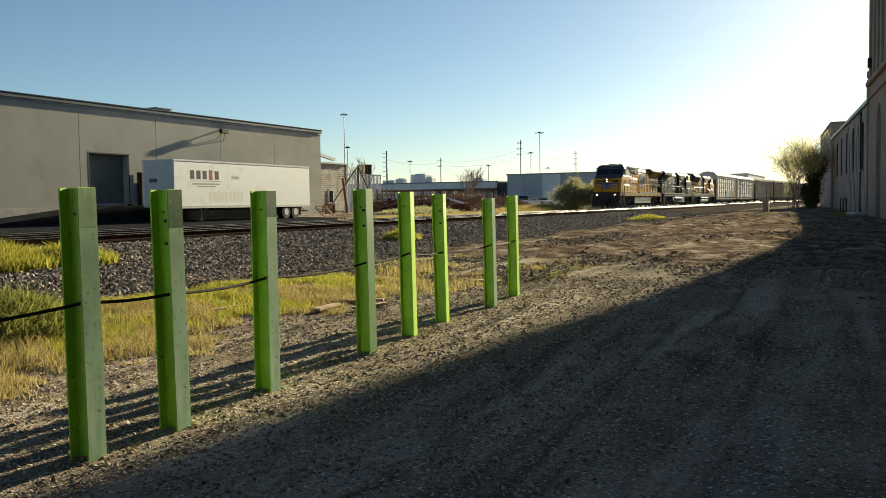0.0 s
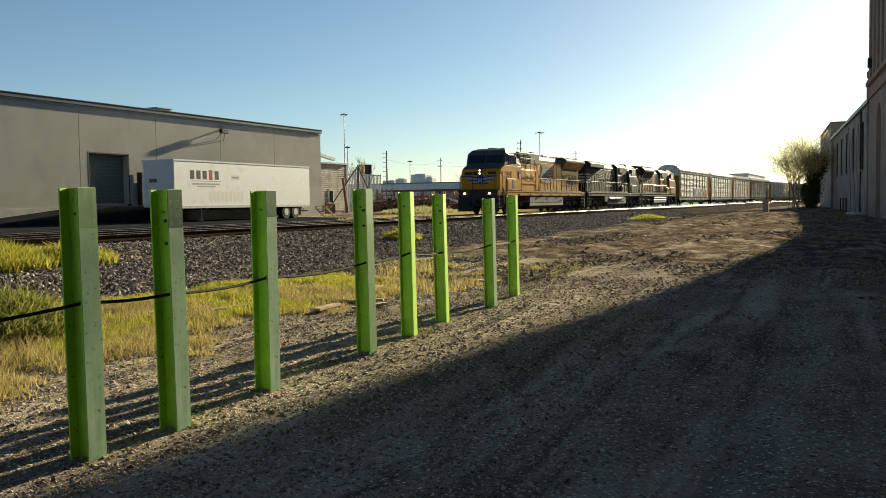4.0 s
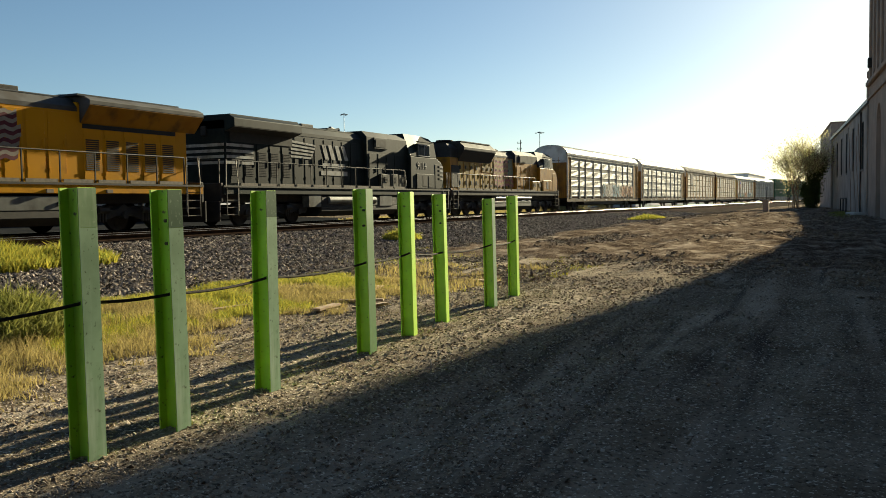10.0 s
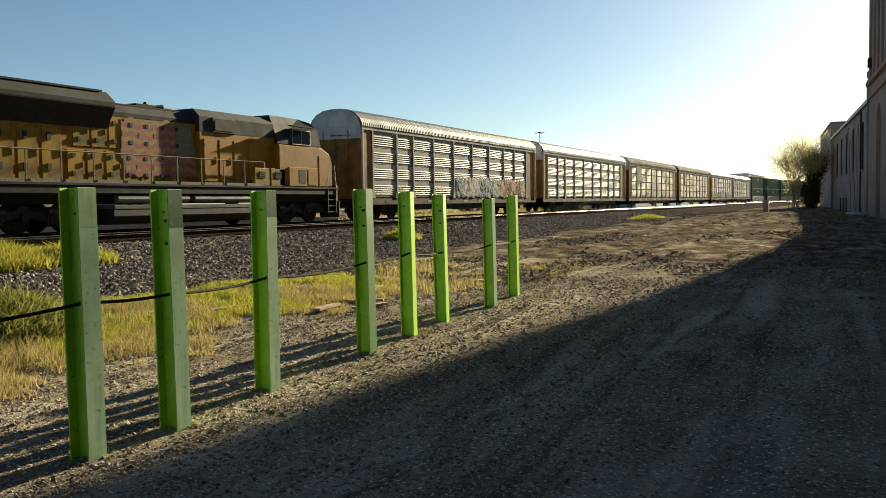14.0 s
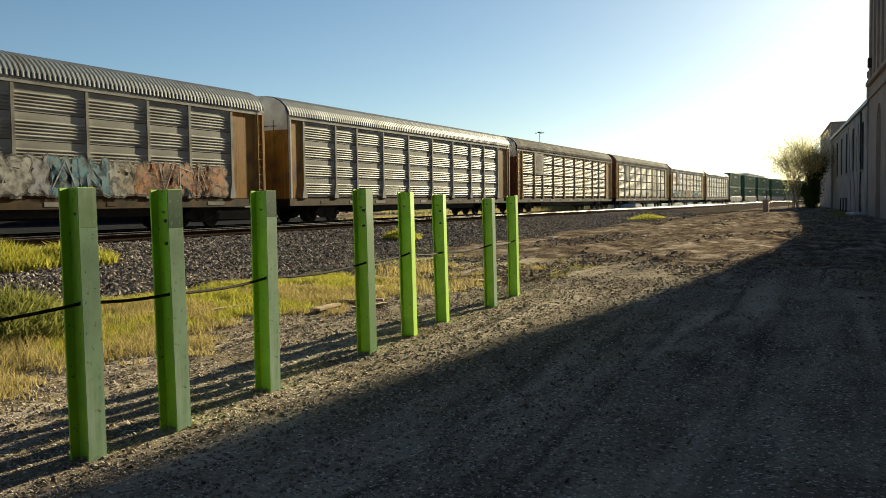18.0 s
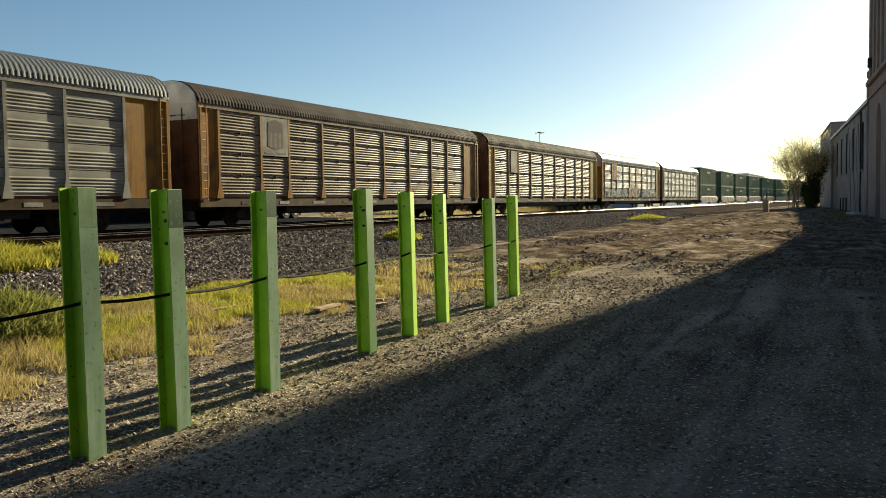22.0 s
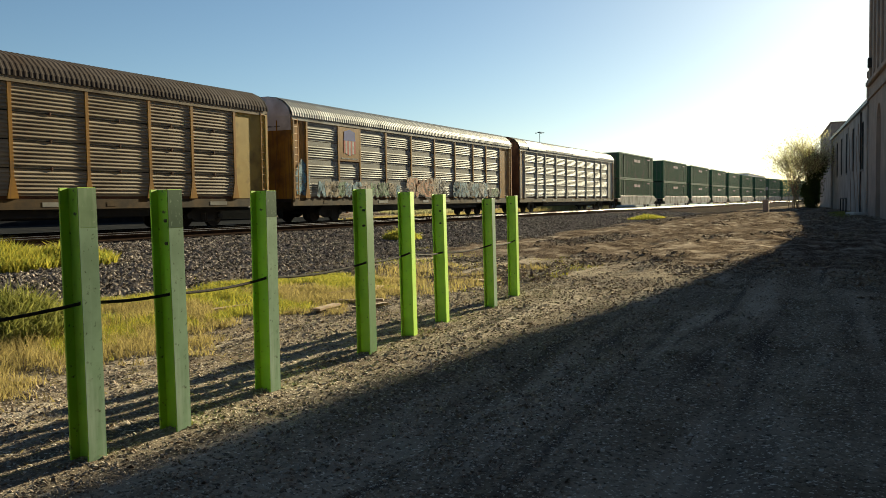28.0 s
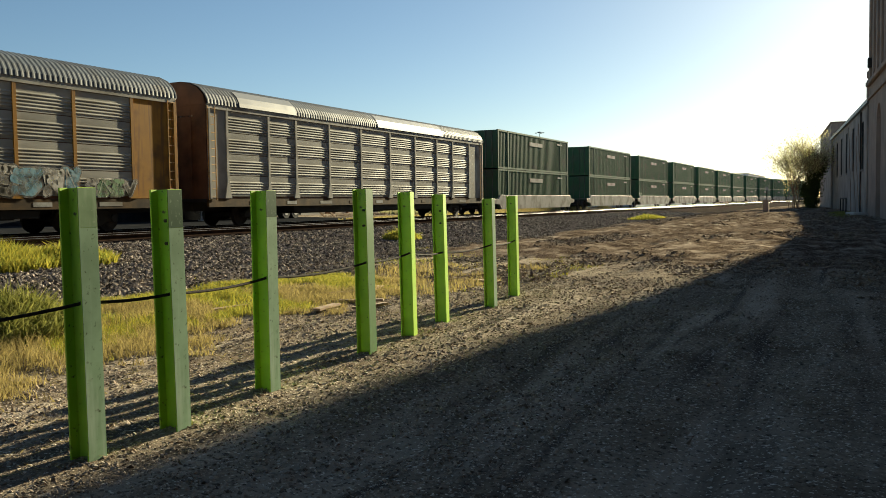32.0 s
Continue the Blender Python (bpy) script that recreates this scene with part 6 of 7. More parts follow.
BOLT = mesh_of("bolt", tubes(((0, -0.025, 0), (0, 0.025, 0), 0.012), n=8), "black_iron")
# place on the ground, height, turn, darker top, height of the cable's hole, lean to the right as seen from the road
SPOTS = [(-4.43, 3.94, 1.68, 0, 0.25, 0.958, -0.4), (-4.42, 4.71, 1.675, 0, 0.27, 0.938, -0.65), (-4.55, 5.96, 1.675, 0, 0.22, 0.943, 0.0), (-4.68, 7.83, 1.706, -1, 0, 0.941, -0.6), (-4.80, 9.01, 1.682, 7, 0, 0.966, -0.65), (-5.00, 10.32, 1.66, 7, 0, 0.895, -0.95), (-5.04, 12.09, 1.60, 1, 0, 0.907, -0.85), (-5.185, 13.44, 1.644, 3, 0, 0.907, -0.7)]
eyes = []
for k, (px, py, h, turn, dark, cz, tip) in enumerate(SPOTS):
    tilt = Matrix.Rotation(radians(tip), 4, Vector((px, py, 0)).normalized())
    p = thing("fence_post", "bright green painted steel H-beam post" + (" with darker green top" if dark else " set in the dirt"), "post", Matrix.Translation((px, py, rise(px))) @ tilt @ pose(0, 0, 0, 0, 0, ROW + turn), group="fence posts")
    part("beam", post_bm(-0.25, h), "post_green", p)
    # duller green skin on the outer flange, left off posts 5, 6 and 8
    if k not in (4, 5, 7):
        part("flange_face", boxes((0.0775, 0.0795, -0.0765, 0.0765, -0.2, h - dark - 0.002)), "post_deep" if k == 3 else "post_dull", p, "duller green outer flange face")
    if dark:
        part("flange_top", boxes((0.0775, 0.0795, -0.0765, 0.0765, h - dark, h - 0.002)), "post_worn" if k == 0 else "post_dark", p, "flaking olive green top" if k == 0 else "darker green painted top")
    part("bolt", BOLT, None, p, m=pose(0.03, -0.02, cz))
    if k in (1, 3, 5):
        for z in (h - 0.22, h - 0.38):
            part("bolt", BOLT, None, p, m=pose(0.02, -0.02, z))
    eyes.append(Vector((px, py, rise(px))) + tilt @ Vector((0.03, 0, cz)))
rope = thing("cable", "slack dark wire cable threaded through the posts", "cable")
pts = [Vector((eyes[0].x - 0.25, eyes[0].y - 1.3, eyes[0].z - 0.06))] + eyes
for a, b in zip(pts, pts[1:]):
    n = 8
    sag = 0.02 * (b - a).length
    q = [a.lerp(b, i / n) - Vector((0, 0, sag * 4 * (i / n) * (1 - i / n))) for i in range(n + 1)]
    part("cable_span", pipe_bm(q, 0.011), "cable", rope)


# ---- yard and town beyond the tracks ----
M["siding"] = mat("siding", (0.46, 0.40, 0.33), (0.39, 0.335, 0.28), 2, 0.8, grime=(0.18, 0.15, 0.13), grime_amt=0.3, vary=0.12)
M["far_grey"] = mat("far_grey", (0.84, 0.83, 0.81), (0.76, 0.755, 0.74), 0.3, 0.7, streak=(0.58, 0.59, 0.6))
M["far_blue"] = mat("far_blue", (0.33, 0.40, 0.45), (0.29, 0.355, 0.41), 0.25, 0.6, vary=0.08)
M["far_pale"] = mat("far_pale", (0.62, 0.68, 0.74), (0.56, 0.62, 0.68), 0.3, 0.6)
M["wood"] = mat("wood", (0.36, 0.25, 0.15), (0.28, 0.19, 0.115), 3, 0.85, bump=0.2, vary=0.25)
M["pole_wood"] = mat("pole_wood", (0.17, 0.13, 0.10), (0.13, 0.10, 0.08), 3, 0.9)
M["rust"] = mat("rust", (0.22, 0.10, 0.05), (0.14, 0.07, 0.04), 2, 0.85, grime=(0.07, 0.05, 0.04), grime_amt=0.5)
M["car_white"] = mat("car_white", (0.75, 0.75, 0.74), (0.7, 0.7, 0.69), 2, 0.3)


def siding_shed():
    b = thing("shed", "small weathered grey-brown shed with board siding and one window", "shed", on(-49.51, 72.05, 0))
    part("wall", boxes((-8, 0, 0, 7.2, -0.3, 5.05)), "siding", b)
    for k in range(24):
        z = 0.25 + k * 0.2
        part("board", extrude_poly([(0.0, z), (0.045, z), (0.015, z + 0.195), (0.0, z + 0.195)], 0.0, 7.2, "y"), "siding", b)
    part("board_trim", boxes((-0.05, 0.07, 7.1, 7.3, -0.3, 5.1)), "siding", b)
    w = part("window", boxes((0.03, 0.09, 3.6, 4.5, 1.0, 2.4)), "white_clean", b)
    part("pane", boxes((0.09, 0.1, 3.7, 4.4, 1.1, 2.3)), "glass", w)
    part("roof", boxes((-8.2, 0.2, -0.1, 7.4, 5.05, 5.2)), "roof_metal", b)
    for yy in (1.0, 3.6, 6.4):
        part("canopy_leg", tubes(((-1.5, yy, 5.2), (-1.5, yy, 6.5 - yy * 0.17), 0.07)), "steel_grey", b)
    part("canopy_beam", boxes((-1.7, -1.3, -0.5, 7.2, 0, 0.28)), "white_clean", b, m=pose(0, 0, 6.6, -8.5, 0, 0))
    part("drum", tubes(((0.6, 3.0, -0.05), (0.6, 3.0, 0.95), 0.55), n=16), "rust", b)


siding_shed()

mast = thing("timber_mast", "dark leaning timber mast with diagonal braces", "mast", on(-48.08, 79.15, 0))
part("mast_pole", tubes(((0, 0, -0.2), (0.0, 0.2, 5.0), 0.12)), "pole_wood", mast)
part("brace", tubes(((0.1, 0, 4.9), (0.4, -6.0, 0.6), 0.08)), "pole_wood", mast)
part("brace", tubes(((0, 0.1, 4.9), (-0.4, 4.2, 1.0), 0.09)), "pole_wood", mast)
part("strut", tubes(((0.3, -2.6, 0.0), (0.2, -3.2, 3.6), 0.14)), "rust", mast)

gate = thing("picket_fence", "tall grey steel picket fence with flat top rail", "fence", on(-53.38, 85.58, 0, 0, 0, -6))
part("rail_top", boxes((-0.05, 0.05, 0, 6.6, 4.2, 4.32)), "far_grey", gate)
part("rail_low", boxes((-0.05, 0.05, 0, 6.6, 0.5, 0.6)), "far_grey", gate)
picket = mesh_of("picket", boxes((-0.03, 0.03, -0.06, 0.06, 0.0, 4.25)), "far_grey")
for k in range(23):
    part("picket", picket, None, gate, m=pose(0.04, 0.1 + k * 0.29, 0))
tankth = thing("vent_stack", "dark drum-topped vent stack behind the fence", "stack", on(-54.50, 92.33, 0))
part("stack", tubes(((0, 0, 0), (0, 0, 4.2), 0.25)), "black_iron", tankth)
part("drum", tubes(((0, 0, 4.2), (0, 0, 5.6), 0.45), n=12), "black_iron", tankth)


def slab_building(name, label, x0, x1, y0, y1, z1, material, panels=0, roof="roof_metal", pale=None):
    """A plain flat-roofed building; its walls are cut into upright panels."""
    b = thing(name, label, "building", pose(0, 0, rise(x1)))
    part("core", boxes((x0 + 0.1, x1 - 0.1, y0 + 0.1, y1 - 0.1, -0.5, z1 - 0.1)), "dark", b)
    if panels:
        w = (x1 - x0) / panels
        for k in range(panels):
            part("wall_panel", boxes((x0 + k * w + 0.02, x0 + (k + 1) * w - 0.02, y0, y0 + 0.15, -0.5, z1)), pale if pale and k in (2,) else material, b)
        w = (y1 - y0) / panels
        for k in range(panels):
            part("wall_panel", boxes((x1 - 0.15, x1, y0 + k * w + 0.02, y0 + (k + 1) * w - 0.02, -0.5, z1)), pale if pale and k in (1,) else material, b)
    else:
        part("wall", boxes((x0, x1, y0, y0 + 0.15, -0.5, z1)), material, b)
        part("wall", boxes((x1 - 0.15, x1, y0 + 0.15, y1, -0.5, z1)), material, b)
    part("roof", boxes((x0 - 0.15, x1 + 0.15, y0 - 0.15, y1 + 0.15, z1, z1 + 0.2)), roof, b)
    return b


lowb = slab_building("low_building", "long low pale grey commercial building with rooftop units", -96.8, -62.7, 154.5, 181.5, 4.6, "far_grey", 9)
part("awning", boxes((-77.4, -61.6, 150.5, 154.4, 3.0, 3.35)), "rust", lowb, "dark brown flat awning")
for k in range(5):
    part("awning_post", boxes((-77 + k * 3.7, -76.8 + k * 3.7, 150.7, 150.9, -0.3, 3.0)), "rust", lowb)
for x, y, w, h in ((-80.7, 157.8, 1.6, 1.7), (-79.1, 158.2, 1.0, 1.1), (-88.6, 159.5, 1.4, 0.6), (-85.6, 158.2, 0.9, 0.9), (-69.3, 161.2, 1.1, 0.7)):
    u = thing("rooftop_unit", "pale sheet-metal rooftop air unit", "vent unit", pose(x, y, 4.8 + rise(-62.7)), group="rooftop units")
    part("casing", boxes((-w, w, -w, w, 0, h), bevel=0.05), "far_grey", u)
    part("cap", boxes((-w * 0.6, w * 0.6, -w * 0.6, w * 0.6, h, h + 0.15)), "roof_metal", u)
slab_building("brick_annex", "small dark grey flat-roofed annex", -62.3, -58.7, 153.0, 165.0, 4.3, "armour", 2)
slab_building("metal_warehouse", "large blue-grey sheet-metal warehouse with one paler bay", -57.0, -34.1, 144.9, 228.4, 5.9, "far_blue", 7, pale="far_pale")
slab_building("far_depot", "distant flat dark-roofed depot beyond the curve", -76.4, -36.7, 327.0, 387.0, 10.0, "far_grey", 4)


def pole_wood(x, y, h, arms, label="dark wooden utility pole with crossarms"):
    p = thing("utility_pole", label, "utility pole", on(x, y, 0), group="utility poles")
    part("shaft", tubes(((0, 0, -0.3), (0, 0, h), 0.12, 0.08)), "pole_wood", p)
    for k in range(arms):
        z = h - 0.7 - k * 1.2
        part("crossarm", boxes((-0.75, 0.3, -0.04, 0.04, z - 0.045, z + 0.045)), "pole_wood", p)
        for xx in (-0.7, -0.35, 0.25):
            part("insulator", tubes(((xx, 0, z + 0.07), (xx, 0, z + 0.25), 0.06), n=6), "steel_grey", p)
    return p


def light_mast(x, y, h, r=1.4):
    p = thing("light_mast", "tall slim steel yard light mast with a flat lamp ring", "street lamp", on(x, y, 0), group="light masts")
    part("shaft", tubes(((0, 0, -0.3), (0, 0, h), 0.11, 0.06)), "steel_grey", p)
    part("ring", tubes(((0, 0, h - 0.1), (0, 0, h + 0.05), r * 0.45, r * 0.2), n=14), "armour", p)
    for k in range(4):
        a = k * 1.571
        part("lamp_head", boxes((-0.2, 0.2, -0.14, 0.14, -0.08, 0.08), bevel=0.02), "armour", p, m=pose(0.6 * r * math.cos(a), 0.6 * r * math.sin(a), h - 0.2, 0, 0, math.degrees(a)))


for x, y, h, r in ((-93.7, 149.5, 18.3, 1.1), (-99.0, 159.1, 12.4, 0.8), (-97.3, 184.3, 10.3, 0.8), (-84.7, 202.5, 9.7, 0.8), (-75.1, 207.2, 12.9, 1.2), (-63.9, 182.1, 15.9, 1.4), (-81.9, 240.3, 10.2, 1.0)):
    light_mast(x, y, h, r)
pole_wood(-83.5, 172.6, 10.3, 2)
pole_wood(-63.8, 169.9, 13.5, 3)
pole_wood(-60.0, 196.1, 12.4, 3)
steel = thing("transmission_pole", "grey steel pole with a ladder of short side arms", "utility pole", on(-88.83, 157.97, 0))
part("shaft", tubes(((0, 0, -0.3), (0, 0, 11.2), 0.2, 0.15)), "steel_grey", steel)
for k in range(7):
    part("arm", boxes((-0.95, 0, -0.04, 0.04, 10.7 - k * 0.95, 10.8 - k * 0.95)), "steel_grey", steel)
wires = thing("overhead_wires", "thin overhead power lines between the poles", "wires")
for a, b in (((-88.8, 158.0, 9.5), (-83.5, 172.6, 9.4)), ((-83.5, 172.6, 9.4), (-63.8, 169.9, 11.5)), ((-63.8, 169.9, 11.2), (-60.0, 196.1, 11.0)), ((-83.5, 172.6, 8.6), (-63.8, 169.9, 10.0))):
    a, b = Vector(a) + Vector((0, 0, rise(a[0]))), Vector(b) + Vector((0, 0, rise(b[0])))
    q = [a.lerp(b, i / 8) - Vector((0, 0, 0.9 * 4 * (i / 8) * (1 - i / 8))) for i in range(9)]
    part("wire", pipe_bm(q, 0.012, 4), "dark", wires)


def parked_car(x, y, turn, suv):
    c = thing("parked_suv" if suv else "parked_car", "white parked " + ("sport utility vehicle" if suv else "passenger car") + " behind the tracks", "car", on(x, y, 0.1, 0, 0, turn))
    h = 1.75 if suv else 1.45
    part("body", extrude_poly([(-2.3, 0.35), (-2.35, 0.8), (-2.2, 1.0), (-1.3, 1.05), (1.9, 1.05), (2.25, 0.95), (2.35, 0.7), (2.3, 0.35)], -0.9, 0.9, "x", bevel=0.06), "car_white", c)
    part("cabin", extrude_poly([(-1.4, 1.03), (-0.6, h), (1.7 if suv else 1.0, h), (2.1 if suv else 1.7, 1.03)], -0.78, 0.78, "x", bevel=0.05), "car_white", c)
    part("side_glass", extrude_poly([(-1.15, 1.1), (-0.5, h - 0.1), (1.5 if suv else 0.9, h - 0.1), (1.8 if suv else 1.45, 1.1)], -0.79, 0.79, "x"), "glass_cab", c)
    part("windshield", slanted_pane(-0.7, 0.7, (-1.4, 1.03), (-0.6, h), 0.035, 0.1), "glass_cab", c)
    for yy in (-1.4, 1.45):
        for sx in (-0.82, 0.82):
            wh = part("wheel", tubes(((sx - 0.1, yy, 0.33), (sx + 0.1, yy, 0.33), 0.33), n=16), "tyre", c)
            part("rim", tubes(((sx - 0.11, yy, 0.33), (sx + 0.11, yy, 0.33), 0.19), n=12), "steel_grey", wh)
    for sx in (-0.6, 0.6):
        part("headlight", boxes((sx - 0.2, sx + 0.2, -2.36, -2.28, 0.7, 0.85)), "glass", c)


parked_car(-45.4, 121.8, 25, True)
parked_car(-41.1, 117.1, 40, False)
chain = thing("wire_fence", "sagging wire fence on thin posts along the yard", "fence", pose(0, 0, rise(-46)))
for k in range(16):
    x, y = -53 + k * 1.12, 94.4 + k * 1.53
    part("fence_stake", tubes(((x, y, -0.2), (x, y, 2.1), 0.04), n=6), "steel_grey", chain)
    if k < 15:
        for z in (0.7, 1.4, 2.05):
            part("wire", tubes(((x, y, z), (x + 1.12, y + 1.53, z), 0.012), n=4), "steel_grey", chain)

# scrap, lumber and pallets
rg = random.Random(21)
for k in range(46):
    x, y = rg.uniform(-53, -41.8), rg.uniform(86.5, 98)
    mt = rg.choice(("rust", "wood", "wood", "far_grey", "rust"))
    t = thing("scrap_plank", "discarded weathered board leaning in the scrap pile", "scrap", on(x, y, rg.uniform(0.2, 1.3), rg.uniform(-25, 25), rg.uniform(-30, 30), rg.uniform(0, 180)), group="scrap pile")
    part("board", boxes((-rg.uniform(0.05, 0.25), 0.1, -rg.uniform(0.6, 1.8), 1.0, -0.04, 0.05)), mt, t)
heap = stone_mesh("scrap_heap", [(rg.uniform(-53, -42.8), rg.uniform(87.5, 98), rg.uniform(0.7, 2.0), rg.uniform(0.12, 0.5)) for _ in range(420)], "rust", seed=4)
tagged(heap, "jumbled heap of rusty scrap and broken timber", "scrap", kind="stuff")
shelter = thing("scrap_shelter", "low brown timber lean-to over the scrap", "shelter", on(-49.92, 94.14, 0, 0, 0, -10))
part("roof", boxes((-3.6, 3.4, -1.5, 1.5, 2.3, 2.5)), "rust", shelter)
for x in (-3.4, -1.2, 1.0, 3.2):
    part("post", boxes((x - 0.08, x + 0.08, -1.4, -1.24, -0.3, 2.3)), "wood", shelter)
for k, (x, y, w, h) in enumerate(((-52.5, 91.5, 3.2, 2.6), (-50.2, 96.5, 2.6, 2.2), (-46.8, 97.5, 3.0, 2.4), (-44.6, 101.0, 2.6, 2.0))):
    rack = thing("lumber_rack", "rough timber rack stacked with weathered boards", "rack", on(x, y, 0, 0, 0, rg.uniform(-20, 20)), group="lumber racks")
    for u in (-w / 2, 0.0, w / 2):
        part("upright", boxes((u - 0.07, u + 0.07, -0.5, -0.38, -0.3, h), (u - 0.07, u + 0.07, 0.38, 0.5, -0.3, h)), "wood", rack)
    for j in range(3):
        z = 0.45 + j * (h - 0.5) / 3
        part("shelf_beam", boxes((-w / 2 - 0.3, w / 2 + 0.3, -0.55, -0.48, z - 0.12, z), (-w / 2 - 0.3, w / 2 + 0.3, 0.48, 0.55, z - 0.12, z)), "wood", rack)
        for b in range(5):
            u = rg.uniform(-0.5, 0.4)
            part("stacked_board", boxes((-w / 2 - 0.2 + u, w / 2 + 0.2 + u, -0.42 + b * 0.16, -0.29 + b * 0.16, z, z + rg.uniform(0.06, 0.3))), rg.choice(("wood", "wood", "siding", "rust")), rack)
for k in range(5):
    x, y = -49.0 + k * 2.2, 100.5 + k * 2.0
    pal = thing("pallet_stack", "leaning stack of grey wooden pallets", "pallets", on(x, y, 0, 0, 0, rg.uniform(0, 90)), group="pallet stacks")
    for j in range(rg.randrange(4, 9)):
        part("pallet", boxes(*[(-0.55 + 0.27 * b, -0.4 + 0.27 * b, -0.5, 0.5, j * 0.15 + 0.1, j * 0.15 + 0.13) for b in range(5)], (-0.55, 0.68, -0.5, -0.42, j * 0.15, j * 0.15 + 0.1), (-0.55, 0.68, 0.42, 0.5, j * 0.15, j * 0.15 + 0.1)), "siding" if j % 2 else "wood", pal, m=pose(rg.uniform(-0.06, 0.06), rg.uniform(-0.06, 0.06), 0, 0, 0, rg.uniform(-6, 6)))
stairs = thing("wooden_steps", "small pale timber steps beside the trailer", "steps", on(-39.32, 59.56, 0))
for k in range(5):
    part("tread", boxes((-0.9, 0.1, k * 0.27, k * 0.27 + 0.3, 0.85 - k * 0.2, 0.9 - k * 0.2)), "wood", stairs)
part("stringer", extrude_poly([(0, 0.9), (1.5, 0.0), (1.2, 0.0), (0, 0.7)], 0.1, 0.15, "x"), "wood", stairs)
part("stringer", extrude_poly([(0, 0.9), (1.5, 0.0), (1.2, 0.0), (0, 0.7)], -0.95, -0.9, "x"), "wood", stairs)
for k in range(9):
    t = thing("plank", "loose sun-bleached plank lying on the ground", "plank", on(-40.2 + rg.uniform(-2, 1), 63.3 + k * 0.95, 0.02 + 0.03 * (k % 3), 0, 0, rg.uniform(40, 130)), group="loose planks")
    part("board", boxes((-0.1, 0.1, -1.4, 1.4, 0, 0.05)), "wood", t)
box = thing("relay_box", "weathered pale concrete relay post beside the track", "post", pose(-6.13, 65.2, ground_z(-6.13, 65.2)) @ Matrix.Scale(MILL, 4))
part("post_body", boxes((-0.28, 0.28, -0.28, 0.28, -0.3, 1.3), bevel=0.03), "stucco", box)
part("cap", boxes((-0.31, 0.31, -0.31, 0.31, 1.3, 1.38), bevel=0.02), "stucco_grey", box)
sign = thing("marker_post", "thin dark trackside marker post", "sign", pose(-10.49, 112.67, ground_z(-10.49, 112.67)))
part("stake", tubes(((0, 0, -0.3), (0, 0, 2.6), 0.06), n=6), "black_iron", sign)
part("plate", boxes((-0.15, 0.15, -0.08, -0.06, 2.2, 2.6)), "steel_grey", sign)


# ---- plants ----
M["grass"] = island_mat("grass", (0.46, 0.39, 0.06), (0.20, 0.24, 0.045), 0.8, 0.0, trans=0.45)
M["grass_dry"] = island_mat("grass_dry", (0.47, 0.385, 0.145), (0.23, 0.185, 0.08), 0.85, 0.0, trans=0.4)
M["weed"] = island_mat("weed", (0.13, 0.15, 0.035), (0.34, 0.33, 0.09), 0.8, 0.0, trans=0.35)
M["leaf_yellow"] = island_mat("leaf_yellow", (0.64, 0.59, 0.31), (0.50, 0.47, 0.22), 0.7, 0.0, trans=0.65)
M["leaf_olive"] = island_mat("leaf_olive", (0.27, 0.265, 0.13), (0.38, 0.355, 0.19), 0.75, 0.0, trans=0.45)
M["leaf_bud"] = island_mat("leaf_bud", (0.42, 0.38, 0.20), (0.32, 0.28, 0.16), 0.8, 0.0, trans=0.5)
M["leaf_ivy"] = island_mat("leaf_ivy", (0.055, 0.075, 0.022), (0.10, 0.115, 0.035), 0.8, 0.0, trans=0.3)
M["tread_clay"] = island_mat("tread_clay", (0.26, 0.22, 0.175), (0.40, 0.35, 0.29))
M["mud"] = island_mat("mud", (0.13, 0.10, 0.074), (0.36, 0.28, 0.20), 0.95)


def blades(name, roots, hmin, hmax, material, label, width=0.006, lean=0.35, seed=2, category="grass"):
    """Bent two-piece blades in one mesh; roots: x, y, z, scale."""
    rg = np.random.default_rng(seed)
    R = np.asarray(roots, float)
    n = len(R)
    a = rg.random(n) * 6.283
    h = (hmin + (hmax - hmin) * rg.random(n)) * R[:, 3]
    d = rg.normal(0, lean, (n, 2)) * h[:, None]
    w = np.stack([np.cos(a), np.sin(a)], -1) * (width * (0.6 + rg.random(n)))[:, None]
    z = R[:, 2]
    V = np.zeros((n, 5, 3))
    V[:, 0, :2], V[:, 0, 2] = R[:, :2] - w, z
    V[:, 1, :2], V[:, 1, 2] = R[:, :2] + w, z
    V[:, 2, :2], V[:, 2, 2] = R[:, :2] + w * 0.8 + d * 0.35, z + h * 0.6
    V[:, 3, :2], V[:, 3, 2] = R[:, :2] - w * 0.8 + d * 0.35, z + h * 0.6
    V[:, 4, :2], V[:, 4, 2] = R[:, :2] + d, z + h
    o = 5 * np.arange(n)
    F = [(k, k + 1, k + 2, k + 3) for k in o] + [(k + 3, k + 2, k + 4) for k in o]
    me = bpy.data.meshes.new(name)
    me.from_pydata(V.reshape(-1, 3), [], F)
    me.materials.append(M[material])
    return tagged(new(name, me), label, category, kind="stuff")


rg = np.random.default_rng(31)


def scatter(n, x0, x1, y0, y1, thr, freq=0.6, seed=0.0, skew=1.0):
    out = []
    while len(out) < n:
        x, y = rg.uniform(x0, x1), y0 + (y1 - y0) * rg.random() ** skew
        v = noise.noise((x * freq, y * freq, seed)) + 0.35 * noise.noise((x * 3, y * 3, seed + 4))
        if v > thr + 0.35 * rg.random() - 0.1:
            out.append((x, y, ground_z(x, y) - 0.01, 0.5 + 0.9 * min(max(v - thr, 0), 0.8)))
    return out


